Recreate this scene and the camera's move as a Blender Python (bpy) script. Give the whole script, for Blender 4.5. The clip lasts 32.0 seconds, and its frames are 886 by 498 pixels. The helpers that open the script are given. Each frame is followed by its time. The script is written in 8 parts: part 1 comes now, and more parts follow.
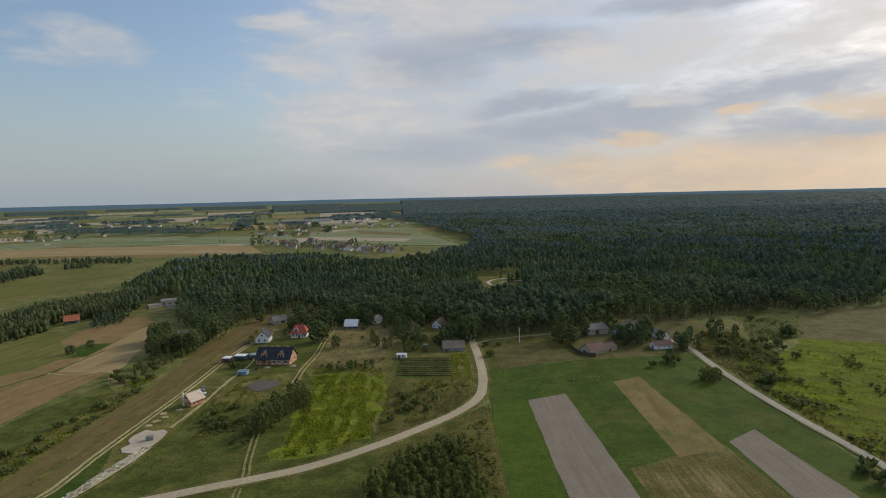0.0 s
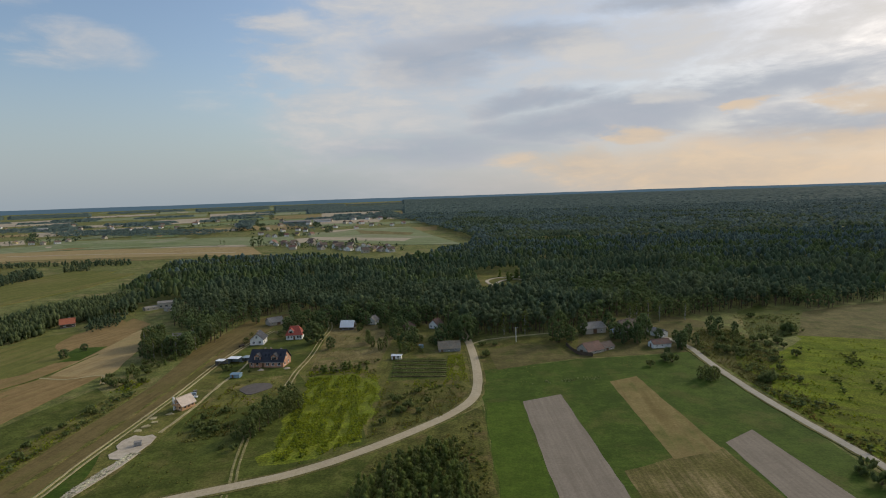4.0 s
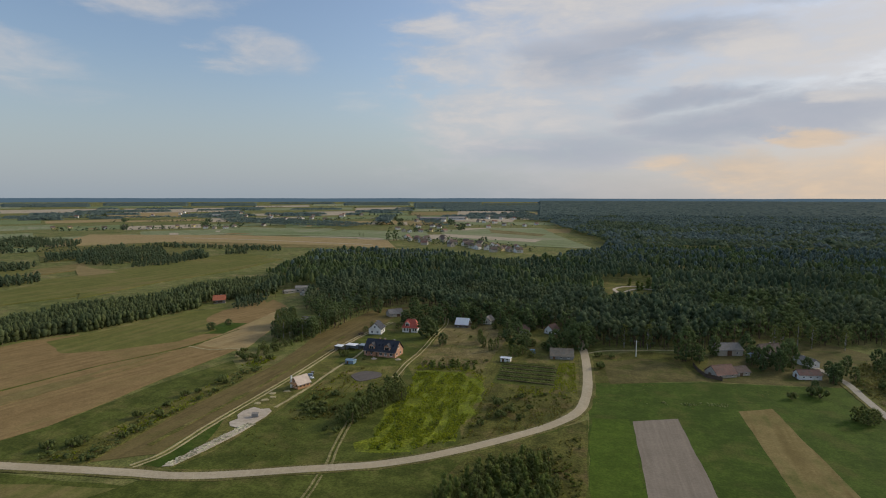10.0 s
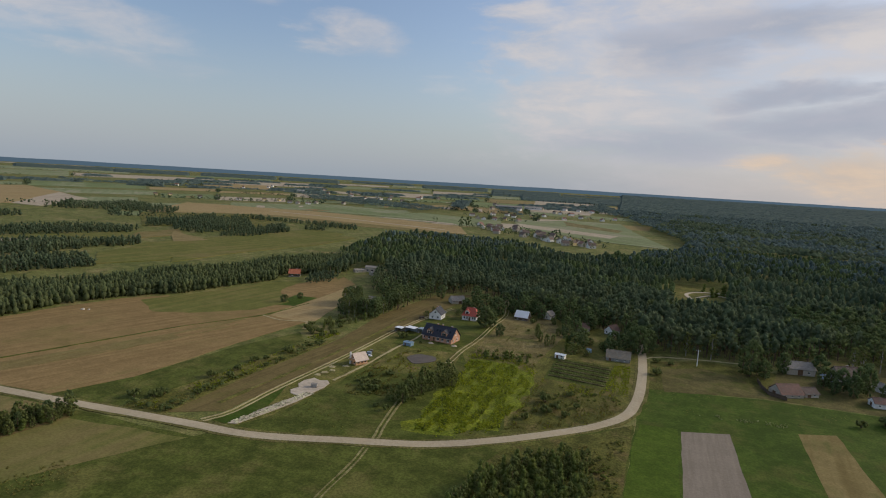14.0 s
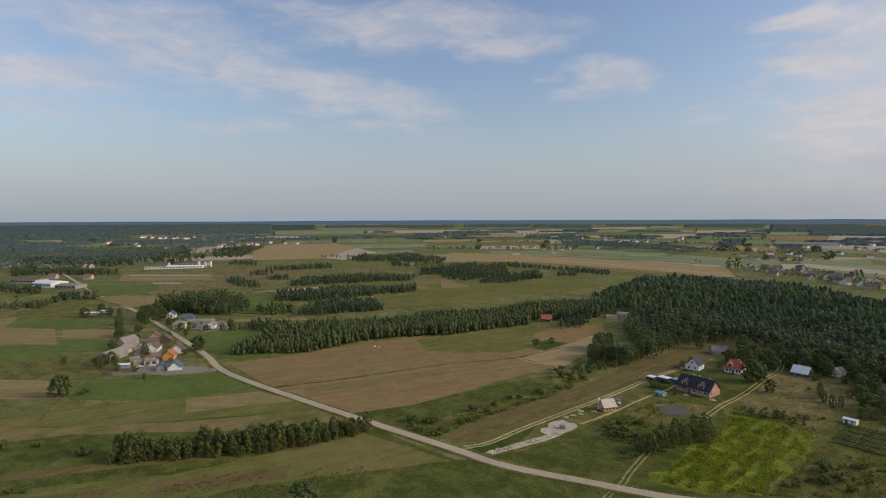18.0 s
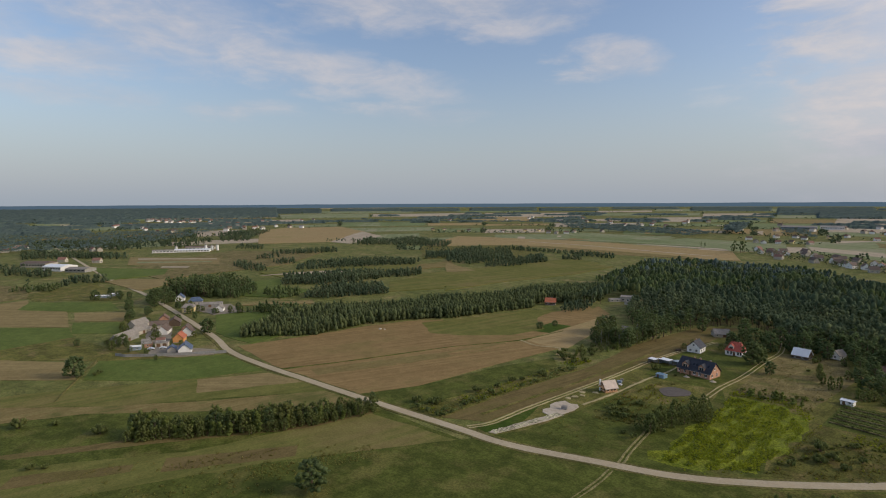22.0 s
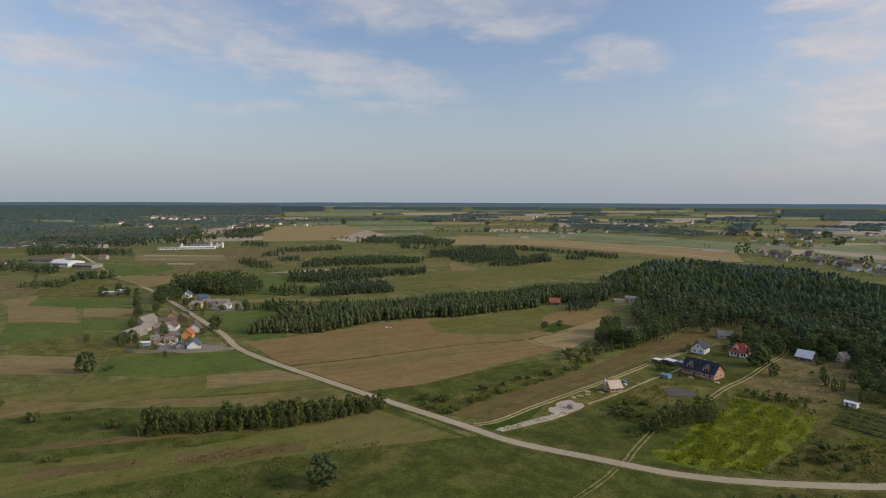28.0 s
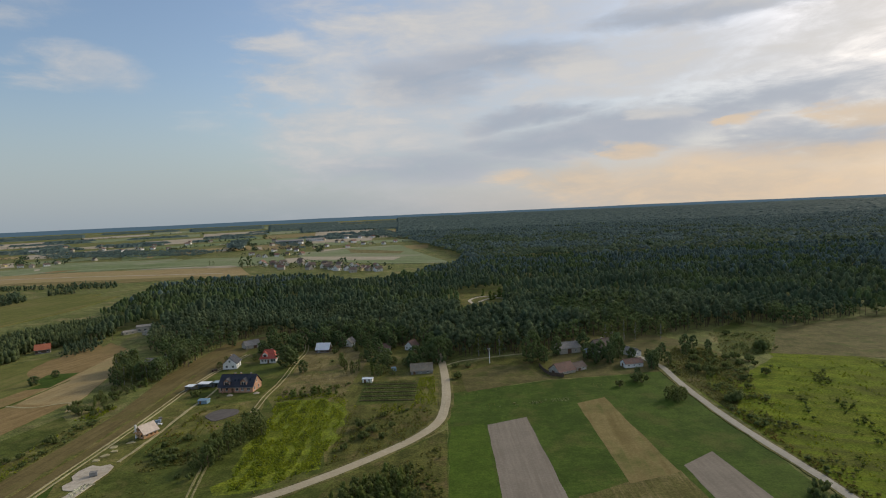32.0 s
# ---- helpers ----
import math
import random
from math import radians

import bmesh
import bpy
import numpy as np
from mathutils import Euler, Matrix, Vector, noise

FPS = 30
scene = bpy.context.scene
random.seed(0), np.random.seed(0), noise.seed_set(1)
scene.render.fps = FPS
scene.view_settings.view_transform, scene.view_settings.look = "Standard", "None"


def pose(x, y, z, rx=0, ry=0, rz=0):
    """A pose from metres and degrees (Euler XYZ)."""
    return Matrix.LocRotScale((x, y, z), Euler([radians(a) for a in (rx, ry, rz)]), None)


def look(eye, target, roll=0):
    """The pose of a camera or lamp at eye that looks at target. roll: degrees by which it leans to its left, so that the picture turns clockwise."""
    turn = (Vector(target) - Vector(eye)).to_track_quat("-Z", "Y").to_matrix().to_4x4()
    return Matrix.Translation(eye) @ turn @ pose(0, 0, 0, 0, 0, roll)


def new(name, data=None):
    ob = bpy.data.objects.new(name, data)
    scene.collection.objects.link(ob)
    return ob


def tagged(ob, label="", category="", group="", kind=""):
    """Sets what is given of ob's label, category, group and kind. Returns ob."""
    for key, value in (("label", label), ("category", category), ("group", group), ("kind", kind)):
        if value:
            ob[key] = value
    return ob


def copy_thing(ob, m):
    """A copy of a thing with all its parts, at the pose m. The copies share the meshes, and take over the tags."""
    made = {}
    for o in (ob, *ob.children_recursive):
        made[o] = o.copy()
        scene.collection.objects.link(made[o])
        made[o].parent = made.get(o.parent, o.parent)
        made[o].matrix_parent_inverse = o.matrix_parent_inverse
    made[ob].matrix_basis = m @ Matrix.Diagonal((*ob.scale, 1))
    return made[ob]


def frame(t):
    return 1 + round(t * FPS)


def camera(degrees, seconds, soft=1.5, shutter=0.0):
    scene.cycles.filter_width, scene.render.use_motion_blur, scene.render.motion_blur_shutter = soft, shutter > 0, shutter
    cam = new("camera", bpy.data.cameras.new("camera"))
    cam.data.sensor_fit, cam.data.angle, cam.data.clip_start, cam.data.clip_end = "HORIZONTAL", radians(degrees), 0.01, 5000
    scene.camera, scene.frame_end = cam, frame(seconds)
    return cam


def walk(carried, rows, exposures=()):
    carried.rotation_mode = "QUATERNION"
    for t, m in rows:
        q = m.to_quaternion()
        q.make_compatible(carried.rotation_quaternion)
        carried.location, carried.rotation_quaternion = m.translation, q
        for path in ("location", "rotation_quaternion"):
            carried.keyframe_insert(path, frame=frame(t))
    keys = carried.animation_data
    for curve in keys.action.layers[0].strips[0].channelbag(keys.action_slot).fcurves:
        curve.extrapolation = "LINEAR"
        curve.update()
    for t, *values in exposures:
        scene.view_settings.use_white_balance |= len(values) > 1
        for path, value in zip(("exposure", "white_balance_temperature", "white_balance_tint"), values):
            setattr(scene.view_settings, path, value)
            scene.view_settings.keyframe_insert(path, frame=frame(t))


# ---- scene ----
cam = camera(76.2, 32.0, 1.05)
PATH = [
    (0, pose(-9.518, -6.330, 67.636, 84.659, 1.330, -0.000)),
    (0.5, pose(-8.994, -6.006, 67.636, 84.631, 1.569, 0.165)),
    (1, pose(-8.538, -5.687, 67.635, 84.700, 1.781, 0.153)),
    (1.5, pose(-8.139, -5.360, 67.622, 84.794, 1.765, 0.192)),
    (2, pose(-7.733, -5.012, 67.610, 84.569, 1.699, -0.061)),
    (2.5, pose(-7.267, -4.640, 67.629, 84.888, 2.240, -0.022)),
    (3, pose(-6.796, -4.272, 67.623, 84.747, 2.046, -0.025)),
    (3.5, pose(-6.339, -3.939, 67.621, 84.632, 1.916, -0.146)),
    (5.5, pose(-4.489, -2.825, 67.723, 84.400, 1.583, 6.240)),
    (6, pose(-3.769, -2.558, 67.741, 84.496, 0.995, 9.710)),
    (6.5, pose(-2.980, -2.266, 67.767, 84.037, 0.370, 11.990)),
    (7, pose(-2.303, -1.853, 67.824, 85.095, 1.696, 10.863)),
    (7.5, pose(-1.710, -1.378, 67.924, 83.711, 1.322, 10.881)),
    (8, pose(-1.158, -0.919, 68.005, 83.650, 1.039, 11.314)),
    (8.5, pose(-0.614, -0.459, 68.065, 83.740, 0.441, 11.589)),
    (9, pose(0.000, 0.000, 67.998, 84.072, 0.649, 11.420)),
    (9.5, pose(0.734, 0.412, 67.692, 84.095, 0.641, 12.331)),
    (10, pose(1.520, 0.792, 67.181, 84.774, -0.055, 14.060)),
    (10.5, pose(2.255, 1.182, 66.584, 86.953, -3.646, 14.165)),
    (11, pose(2.967, 1.509, 66.177, 88.640, -5.529, 13.676)),
    (11.5, pose(3.766, 1.633, 66.232, 89.017, -6.881, 14.520)),
    (12, pose(4.677, 1.456, 66.784, 87.395, -9.069, 15.182)),
    (12.5, pose(5.566, 1.046, 67.660, 85.819, -8.210, 18.863)),
    (13, pose(6.248, 0.431, 68.538, 83.227, -5.055, 21.522)),
    (13.5, pose(6.822, -0.527, 69.208, 83.327, -3.456, 20.752)),
    (14, pose(7.593, -1.849, 69.714, 83.127, -3.332, 22.019)),
    (14.5, pose(8.600, -3.400, 70.068, 82.076, -0.020, 29.481)),
    (15, pose(9.676, -4.813, 70.269, 83.558, 2.084, 36.654)),
    (15.5, pose(10.957, -6.003, 70.546, 85.007, 3.315, 38.929)),
    (17.5, pose(16.632, -9.935, 72.313, 87.195, 1.168, 47.026)),
    (18, pose(17.671, -10.598, 72.630, 86.943, 0.205, 47.222)),
    (18.5, pose(18.382, -11.001, 72.851, 86.091, 0.384, 47.549)),
    (19, pose(18.873, -11.267, 72.973, 85.861, -0.310, 48.065)),
    (19.5, pose(19.221, -11.465, 73.051, 85.272, -0.121, 48.098)),
    (20, pose(19.478, -11.648, 73.091, 85.245, 0.315, 48.060)),
    (20.5, pose(19.666, -11.825, 73.152, 85.256, 0.056, 47.721)),
    (21, pose(19.814, -12.020, 73.208, 85.457, -0.381, 47.801)),
    (21.5, pose(19.961, -12.234, 73.223, 85.042, -0.350, 48.046)),
    (22, pose(20.111, -12.472, 73.206, 85.258, 0.274, 47.746)),
    (22.5, pose(20.267, -12.726, 73.185, 85.259, -0.434, 48.032)),
    (23, pose(20.421, -12.986, 73.211, 85.255, -0.286, 48.003)),
    (23.5, pose(20.529, -13.232, 73.347, 85.223, -0.083, 47.695)),
    (24, pose(20.607, -13.471, 73.504, 84.769, 0.185, 47.777)),
    (24.5, pose(20.642, -13.714, 73.629, 84.781, -0.241, 47.981)),
    (25, pose(20.630, -13.960, 73.712, 84.876, -0.130, 47.878)),
    (25.5, pose(20.599, -14.203, 73.751, 84.827, -0.117, 47.969)),
    (27.5, pose(20.531, -15.212, 73.725, 85.085, 0.216, 47.923)),
    (28, pose(20.560, -15.531, 73.722, 85.149, -0.168, 48.060)),
    (28.5, pose(20.625, -15.849, 73.738, 85.655, -0.267, 47.943)),
    (29, pose(20.674, -16.091, 73.683, 86.176, 2.807, 47.635)),
    (29.5, pose(20.516, -16.065, 73.478, 86.576, 4.034, 47.573)),
    (30, pose(19.787, -15.431, 73.065, 86.703, 3.082, 47.753)),
    (30.5, pose(17.992, -13.835, 72.394, 86.786, 1.235, 47.313)),
    (31, pose(14.735, -11.104, 71.454, 86.964, 1.681, 36.867)),
    (31.5, pose(10.123, -7.536, 70.348, 86.885, 3.588, 15.800)),
    (32, pose(5.159, -3.964, 69.298, 86.244, 2.551, -0.176)),
]
walk(cam, PATH, [(0, -0.07, 6500, 4.5), (9, -0.07, 6500, 6), (14, -0.07, 6500, 9), (18, -0.04, 6500, 10.5), (29.5, -0.04, 6500, 10.5), (31.5, -0.07, 6500, 5.5), (32, -0.07, 6500, 4.5)])

# ---- world, sun ----
SUN_AZ, SUN_EL = 52.0, 24.0      # degrees clockwise from the +y axis, and above the horizon
world = bpy.data.worlds.new("sky")
scene.world = world
world.use_nodes = True


class Nodes:
    """A small wrapper that makes and links shader nodes."""

    def __init__(self, tree):
        self.t = tree
        tree.nodes.clear()

    def add(self, kind, links=(), **props):
        n = self.t.nodes.new(kind)
        for k, val in props.items():
            setattr(n, k, val)
        for sock, val in links:
            s = n.inputs[sock]
            if isinstance(val, bpy.types.NodeSocket):
                self.t.links.new(val, s)
            else:
                s.default_value = val
        return n

    def math(self, op, a, b=0.0, c=0.0, clamp=False):
        return self.add("ShaderNodeMath", [(0, a), (1, b), (2, c)], operation=op, use_clamp=clamp).outputs[0]

    def tufted(self, col, pos, amount):
        """Fine light and dark speckle of stalks and tufts, and broad drifts."""
        fine = self.step(self.noise(pos, 1.5, 3.0, 0.7), 0.36, 0.64)
        drift = self.step(self.noise(pos, 0.14, 4.0, 0.65), 0.38, 0.62)
        v = self.math("MULTIPLY_ADD", fine, amount * 0.8, 1 - amount * 0.4)
        v = self.math("MULTIPLY", v, self.math("MULTIPLY_ADD", drift, amount * 0.5, 1 - amount * 0.25))
        return self.mix(1.0, col, self.add("ShaderNodeCombineXYZ", [(0, v), (1, v), (2, v)]).outputs[0], "MULTIPLY")

    def step(self, x, lo, hi, a=0.0, b=1.0):
        n = self.add("ShaderNodeMapRange", [(0, x), (1, lo), (2, hi), (3, a), (4, b)], interpolation_type="SMOOTHSTEP")
        return n.outputs[0]

    def mix(self, fac, a, b, blend="MIX"):
        n = self.add("ShaderNodeMix", [("Factor", fac)], data_type="RGBA", blend_type=blend)
        for sock, val in ((n.inputs[6], a), (n.inputs[7], b)):
            if isinstance(val, bpy.types.NodeSocket):
                self.t.links.new(val, sock)
            else:
                sock.default_value = (*val[:3], 1)
        return n.outputs[2]

    def noise(self, vec, scale, detail=3.0, rough=0.55, distortion=0.0):
        return self.add("ShaderNodeTexNoise", [("Vector", vec), ("Scale", scale), ("Detail", detail), ("Roughness", rough),
                                               ("Distortion", distortion)]).outputs[0]


def build_sky():
    g = Nodes(world.node_tree)
    sky = g.add("ShaderNodeTexSky", sky_type="NISHITA", sun_disc=False, sun_elevation=radians(SUN_EL), sun_rotation=radians(SUN_AZ),
                air_density=1.2, dust_density=2.0, ozone_density=2.5)
    d = g.add("ShaderNodeTexCoord").outputs["Generated"]
    sep = g.add("ShaderNodeSeparateXYZ", [(0, d)])
    x, y, z = sep.outputs
    lie = g.add("ShaderNodeMapping", [("Vector", d), ("Rotation", (0, 0.06, 0)), ("Scale", (1.0, 1.0, 3.2))]).outputs[0]
    big = g.noise(lie, 3.4, 5.0, 0.55, 0.3)
    fine = g.noise(lie, 10.0, 8.0, 0.62, 0.35)
    other = g.noise(g.add("ShaderNodeMapping", [("Vector", lie), ("Location", (3.1, 1.7, 0.4))]).outputs[0], 6.0, 7.0, 0.6, 0.4)
    deg = 180 / math.pi
    # bearing from the +y axis and height over the horizon in degrees, both ruffled for ragged cloud edges
    az = g.math("ADD", g.math("MULTIPLY", g.math("ARCTAN2", x, y), deg), g.math("MULTIPLY_ADD", other, 15.0, -7.5))
    el = g.math("ADD", g.math("MULTIPLY", g.math("ARCSINE", z), deg), g.math("MULTIPLY_ADD", big, 5.0, -2.5))
    ruffle = g.math("ADD", g.math("MULTIPLY_ADD", fine, 2.4, -1.2), g.math("MULTIPLY_ADD", other, 1.4, -0.7))

    def spot(a, e, wa, we, tilt=0.0, weight=1.0):
        """One patch: 1 in its middle, 0 on its rim, below 0 outside."""
        u = g.math("SUBTRACT", az, a)
        v = g.math("SUBTRACT", g.math("SUBTRACT", el, e), g.math("MULTIPLY", u, tilt))
        q = g.math("ADD", g.math("POWER", g.math("ABSOLUTE", g.math("DIVIDE", u, wa)), 2.0), g.math("POWER", g.math("ABSOLUTE", g.math("DIVIDE", v, we)), 2.0))
        return g.math("MULTIPLY", g.math("SUBTRACT", 1.0, q), weight)

    def patches(rows, amount, lo, hi):
        m = None
        for r in rows:
            v = spot(*r)
            m = v if m is None else g.math("MAXIMUM", m, v)
        m = g.math("MAXIMUM", m, -1.6)
        return g.step(g.math("ADD", m, g.math("MULTIPLY", ruffle, amount)), lo, hi)

    # loose white clouds over the plain
    white = patches([(-31.0, 13.2, 5.0, 1.5), (-49.0, 18.6, 15.0, 2.2, -0.03), (-40.0, 16.8, 5.5, 1.5), (-60.0, 13.2, 13.0, 2.5, -0.2), (-74.0, 15.4, 11.0, 3.8), (-81.0, 12.0, 6.0, 1.8),
                     (-82.0, 8.9, 6.0, 1.2, 0.0, 0.55), (-66.0, 8.8, 5.0, 0.9, 0.0, 0.5), (-50.0, 8.4, 5.0, 0.8, 0.0, 0.45), (-15.0, 14.5, 3.5, 3.0, 0.0, 0.8), (-13.0, 8.0, 5.0, 4.0, 0.0, 0.5), (-18.0, 11.2, 2.0, 0.9, 0.0, 0.7),
                     (-95.0, 14.0, 12.0, 5.0), (-120.0, 20.0, 20.0, 7.0), (-62.0, 32.0, 22.0, 5.0), (-20.0, 30.0, 12.0, 5.0)], 1.0, -0.7, 1.7)
    # the sheet of thin cloud towards the sun, its grey bands, its bright folds and the warm gap under it
    veil = g.math("MULTIPLY", g.step(g.math("ADD", az, g.math("MULTIPLY", ruffle, 4.0)), -20.0, -2.0), g.step(z, 0.01, 0.09, 0.45, 1.0))
    grey = patches([(-1.0, 13.0, 6.5, 2.0), (7.0, 14.2, 8.0, 1.5, -0.06), (11.0, 6.4, 9.0, 1.4), (9.0, 9.0, 6.0, 1.0), (20.0, 7.1, 8.0, 1.7, -0.03), (31.0, 8.9, 10.0, 1.9), (35.0, 5.0, 8.0, 1.3),
                     (24.0, 16.5, 10.0, 1.4), (45.0, 9.0, 9.0, 3.0), (-1.0, 4.5, 9.0, 1.5, 0.0, 0.5)], 0.8, -0.9, 1.2)
    bright = patches([(-11.0, 14.0, 4.0, 3.6, 0.0, 0.7), (-8.5, 8.8, 10.0, 3.4, 0.0, 0.65), (20.0, 13.2, 12.0, 2.0), (13.0, 11.0, 8.0, 0.9), (22.0, 8.4, 3.0, 0.8), (30.0, 11.8, 9.0, 1.0), (36.0, 13.5, 6.0, 2.5), (2.0, 18.0, 12.0, 2.0),
                      (40.0, 22.0, 22.0, 6.0)], 0.9, -0.9, 1.3)
    warm = patches([(27.0, 2.0, 17.0, 2.9), (13.0, 2.6, 6.0, 1.8, 0.0, 0.8), (19.0, 5.2, 3.5, 0.7), (35.0, 3.6, 6.0, 1.0), (37.0, 6.6, 3.0, 1.0), (29.5, 6.9, 1.6, 0.6), (55.0, 6.0, 16.0, 5.0)], 0.6, -0.5, 1.0)
    sunny = g.step(g.math("COSINE", g.math("MULTIPLY", g.math("SUBTRACT", az, SUN_AZ), 1 / deg)), 0.35, 1.0)
    haze = g.step(z, 0.0, 0.24, 1.0, 0.0)
    tone = g.step(g.math("ADD", g.math("MULTIPLY", fine, 0.5), g.math("MULTIPLY", other, 0.5)), 0.36, 0.64)
    scaled = g.mix(1.0, sky.outputs[0], (SKY * 1.08, SKY * 1.01, SKY * 1.06), "MULTIPLY")
    col = g.mix(g.math("MULTIPLY", haze, 0.74), scaled, g.mix(sunny, (0.405, 0.468, 0.552), (0.56, 0.51, 0.475)))
    col = g.mix(g.math("MULTIPLY", veil, g.math("MULTIPLY_ADD", tone, 0.25, 0.6)), col, g.mix(tone, (0.46, 0.49, 0.57), (0.56, 0.55, 0.60)))
    col = g.mix(g.math("MULTIPLY", grey, 0.85), col, g.mix(tone, (0.355, 0.395, 0.49), (0.44, 0.46, 0.54)))
    col = g.mix(g.math("MULTIPLY", bright, 0.75), col, g.mix(tone, (0.57, 0.56, 0.60), (0.71, 0.66, 0.64)))
    col = g.mix(g.math("MULTIPLY", warm, 0.8), col, g.mix(tone, (0.60, 0.49, 0.41), (0.80, 0.60, 0.43)))
    col = g.mix(g.math("MULTIPLY", white, 0.76), col, g.mix(tone, (0.46, 0.49, 0.56), (0.64, 0.60, 0.60)))
    bg = g.add("ShaderNodeBackground", [(0, col), (1, 1.0)])
    g.add("ShaderNodeOutputWorld", [(0, bg.outputs[0])])


SKY = 0.143
build_sky()
lamp = bpy.data.lights.new("sun", "SUN")
lamp.energy, lamp.angle, lamp.color = 2.3, radians(14), (1.0, 0.88, 0.70)
sun = new("sun", lamp)
sd = Vector((math.sin(radians(SUN_AZ)) * math.cos(radians(SUN_EL)), math.cos(radians(SUN_AZ)) * math.cos(radians(SUN_EL)), math.sin(radians(SUN_EL))))
sun.matrix_world = look(sd * 300, (0, 0, 0))


# ---- materials ----
WARM = (1.01, 1.0, 0.73)


def earth(c):
    """Soil and plants under a warm white balance."""
    return tuple(a * b for a, b in zip(c, WARM)) if c else None


def material(name, dark, light, grain=1.0, patch=0.08, rough=0.9, bump=0.3, metal=0.0, third=None, island=0.0, stretch=(1, 1, 1), each=0.0,
             bump_scale=None, spec=0.3, sharp=0.34, tufts=0.0):
    """Two colours mixed by noise at two scales, a third in patches, and a fine relief."""
    m = bpy.data.materials.new(name)
    m.use_nodes = True
    g = Nodes(m.node_tree)
    co = g.add("ShaderNodeNewGeometry")
    pos = g.add("ShaderNodeMapping", [("Vector", co.outputs["Position"]), ("Scale", stretch)]).outputs[0]
    n1 = g.noise(pos, grain, 4.0, 0.65)
    n2 = g.noise(pos, patch, 4.0, 0.6)
    f = g.step(g.math("ADD", g.math("MULTIPLY", n1, 0.5), g.math("MULTIPLY", n2, 0.5)), sharp, 1 - sharp)
    col = g.mix(f, dark, light)
    if third:
        col = g.mix(g.step(g.noise(pos, patch * 2.3, 5.0, 0.62), 0.5, 0.66), col, third)
    if tufts:
        col = g.tufted(col, pos, tufts)
    if island:
        v = g.math("MULTIPLY_ADD", co.outputs["Random Per Island"], island, 1 - island / 2)
        col = g.mix(1.0, col, g.add("ShaderNodeCombineXYZ", [(0, v), (1, v), (2, v)]).outputs[0], "MULTIPLY")
    if each:
        v = g.math("MULTIPLY_ADD", g.add("ShaderNodeObjectInfo").outputs["Random"], each, 1 - each / 2)
        col = g.mix(1.0, col, g.add("ShaderNodeCombineXYZ", [(0, v), (1, v), (2, v)]).outputs[0], "MULTIPLY")
    b = g.add("ShaderNodeBsdfPrincipled", [("Base Color", col), ("Roughness", rough), ("Metallic", metal), ("Specular IOR Level", spec)])
    if bump:
        h = g.noise(pos, bump_scale or grain * 1.7, 5.0, 0.65)
        bp = g.add("ShaderNodeBump", [("Strength", bump), ("Distance", 0.3), ("Height", h)])
        m.node_tree.links.new(bp.outputs[0], b.inputs["Normal"])
    g.add("ShaderNodeOutputMaterial", [(0, b.outputs[0])])
    return m


def leaf_material(name, dark, light, third, patch=0.12):
    dark, light, third = earth(dark), earth(light), earth(third)
    """Foliage: hue drifts from tree to tree and from leaf to leaf; a little light passes through."""
    m = bpy.data.materials.new(name)
    m.use_nodes = True
    g = Nodes(m.node_tree)
    geo = g.add("ShaderNodeNewGeometry")
    flat = g.add("ShaderNodeMapping", [("Vector", geo.outputs["Position"]), ("Scale", (1, 1, 0.15))]).outputs[0]
    col = g.mix(g.step(g.noise(flat, patch, 3.0, 0.7), 0.36, 0.64), dark, light)
    col = g.mix(g.step(g.noise(flat, patch * 0.45, 3.0, 0.7), 0.54, 0.68), col, third)
    broad = g.step(g.noise(flat, 0.011, 4.0, 0.65), 0.36, 0.64)
    col = g.mix(g.math("MULTIPLY", broad, 0.45), col, third)
    v = g.math("MULTIPLY_ADD", geo.outputs["Random Per Island"], 0.56, 0.72)
    col = g.mix(1.0, col, g.add("ShaderNodeCombineXYZ", [(0, v), (1, v), (2, v)]).outputs[0], "MULTIPLY")
    a = g.add("ShaderNodeBsdfPrincipled", [("Base Color", col), ("Roughness", 0.8), ("Specular IOR Level", 0.06)])
    tr = g.add("ShaderNodeBsdfTranslucent", [("Color", col)])
    mx = g.add("ShaderNodeMixShader", [(0, 0.55), (1, a.outputs[0]), (2, tr.outputs[0])])
    g.add("ShaderNodeOutputMaterial", [(0, mx.outputs[0])])
    return m


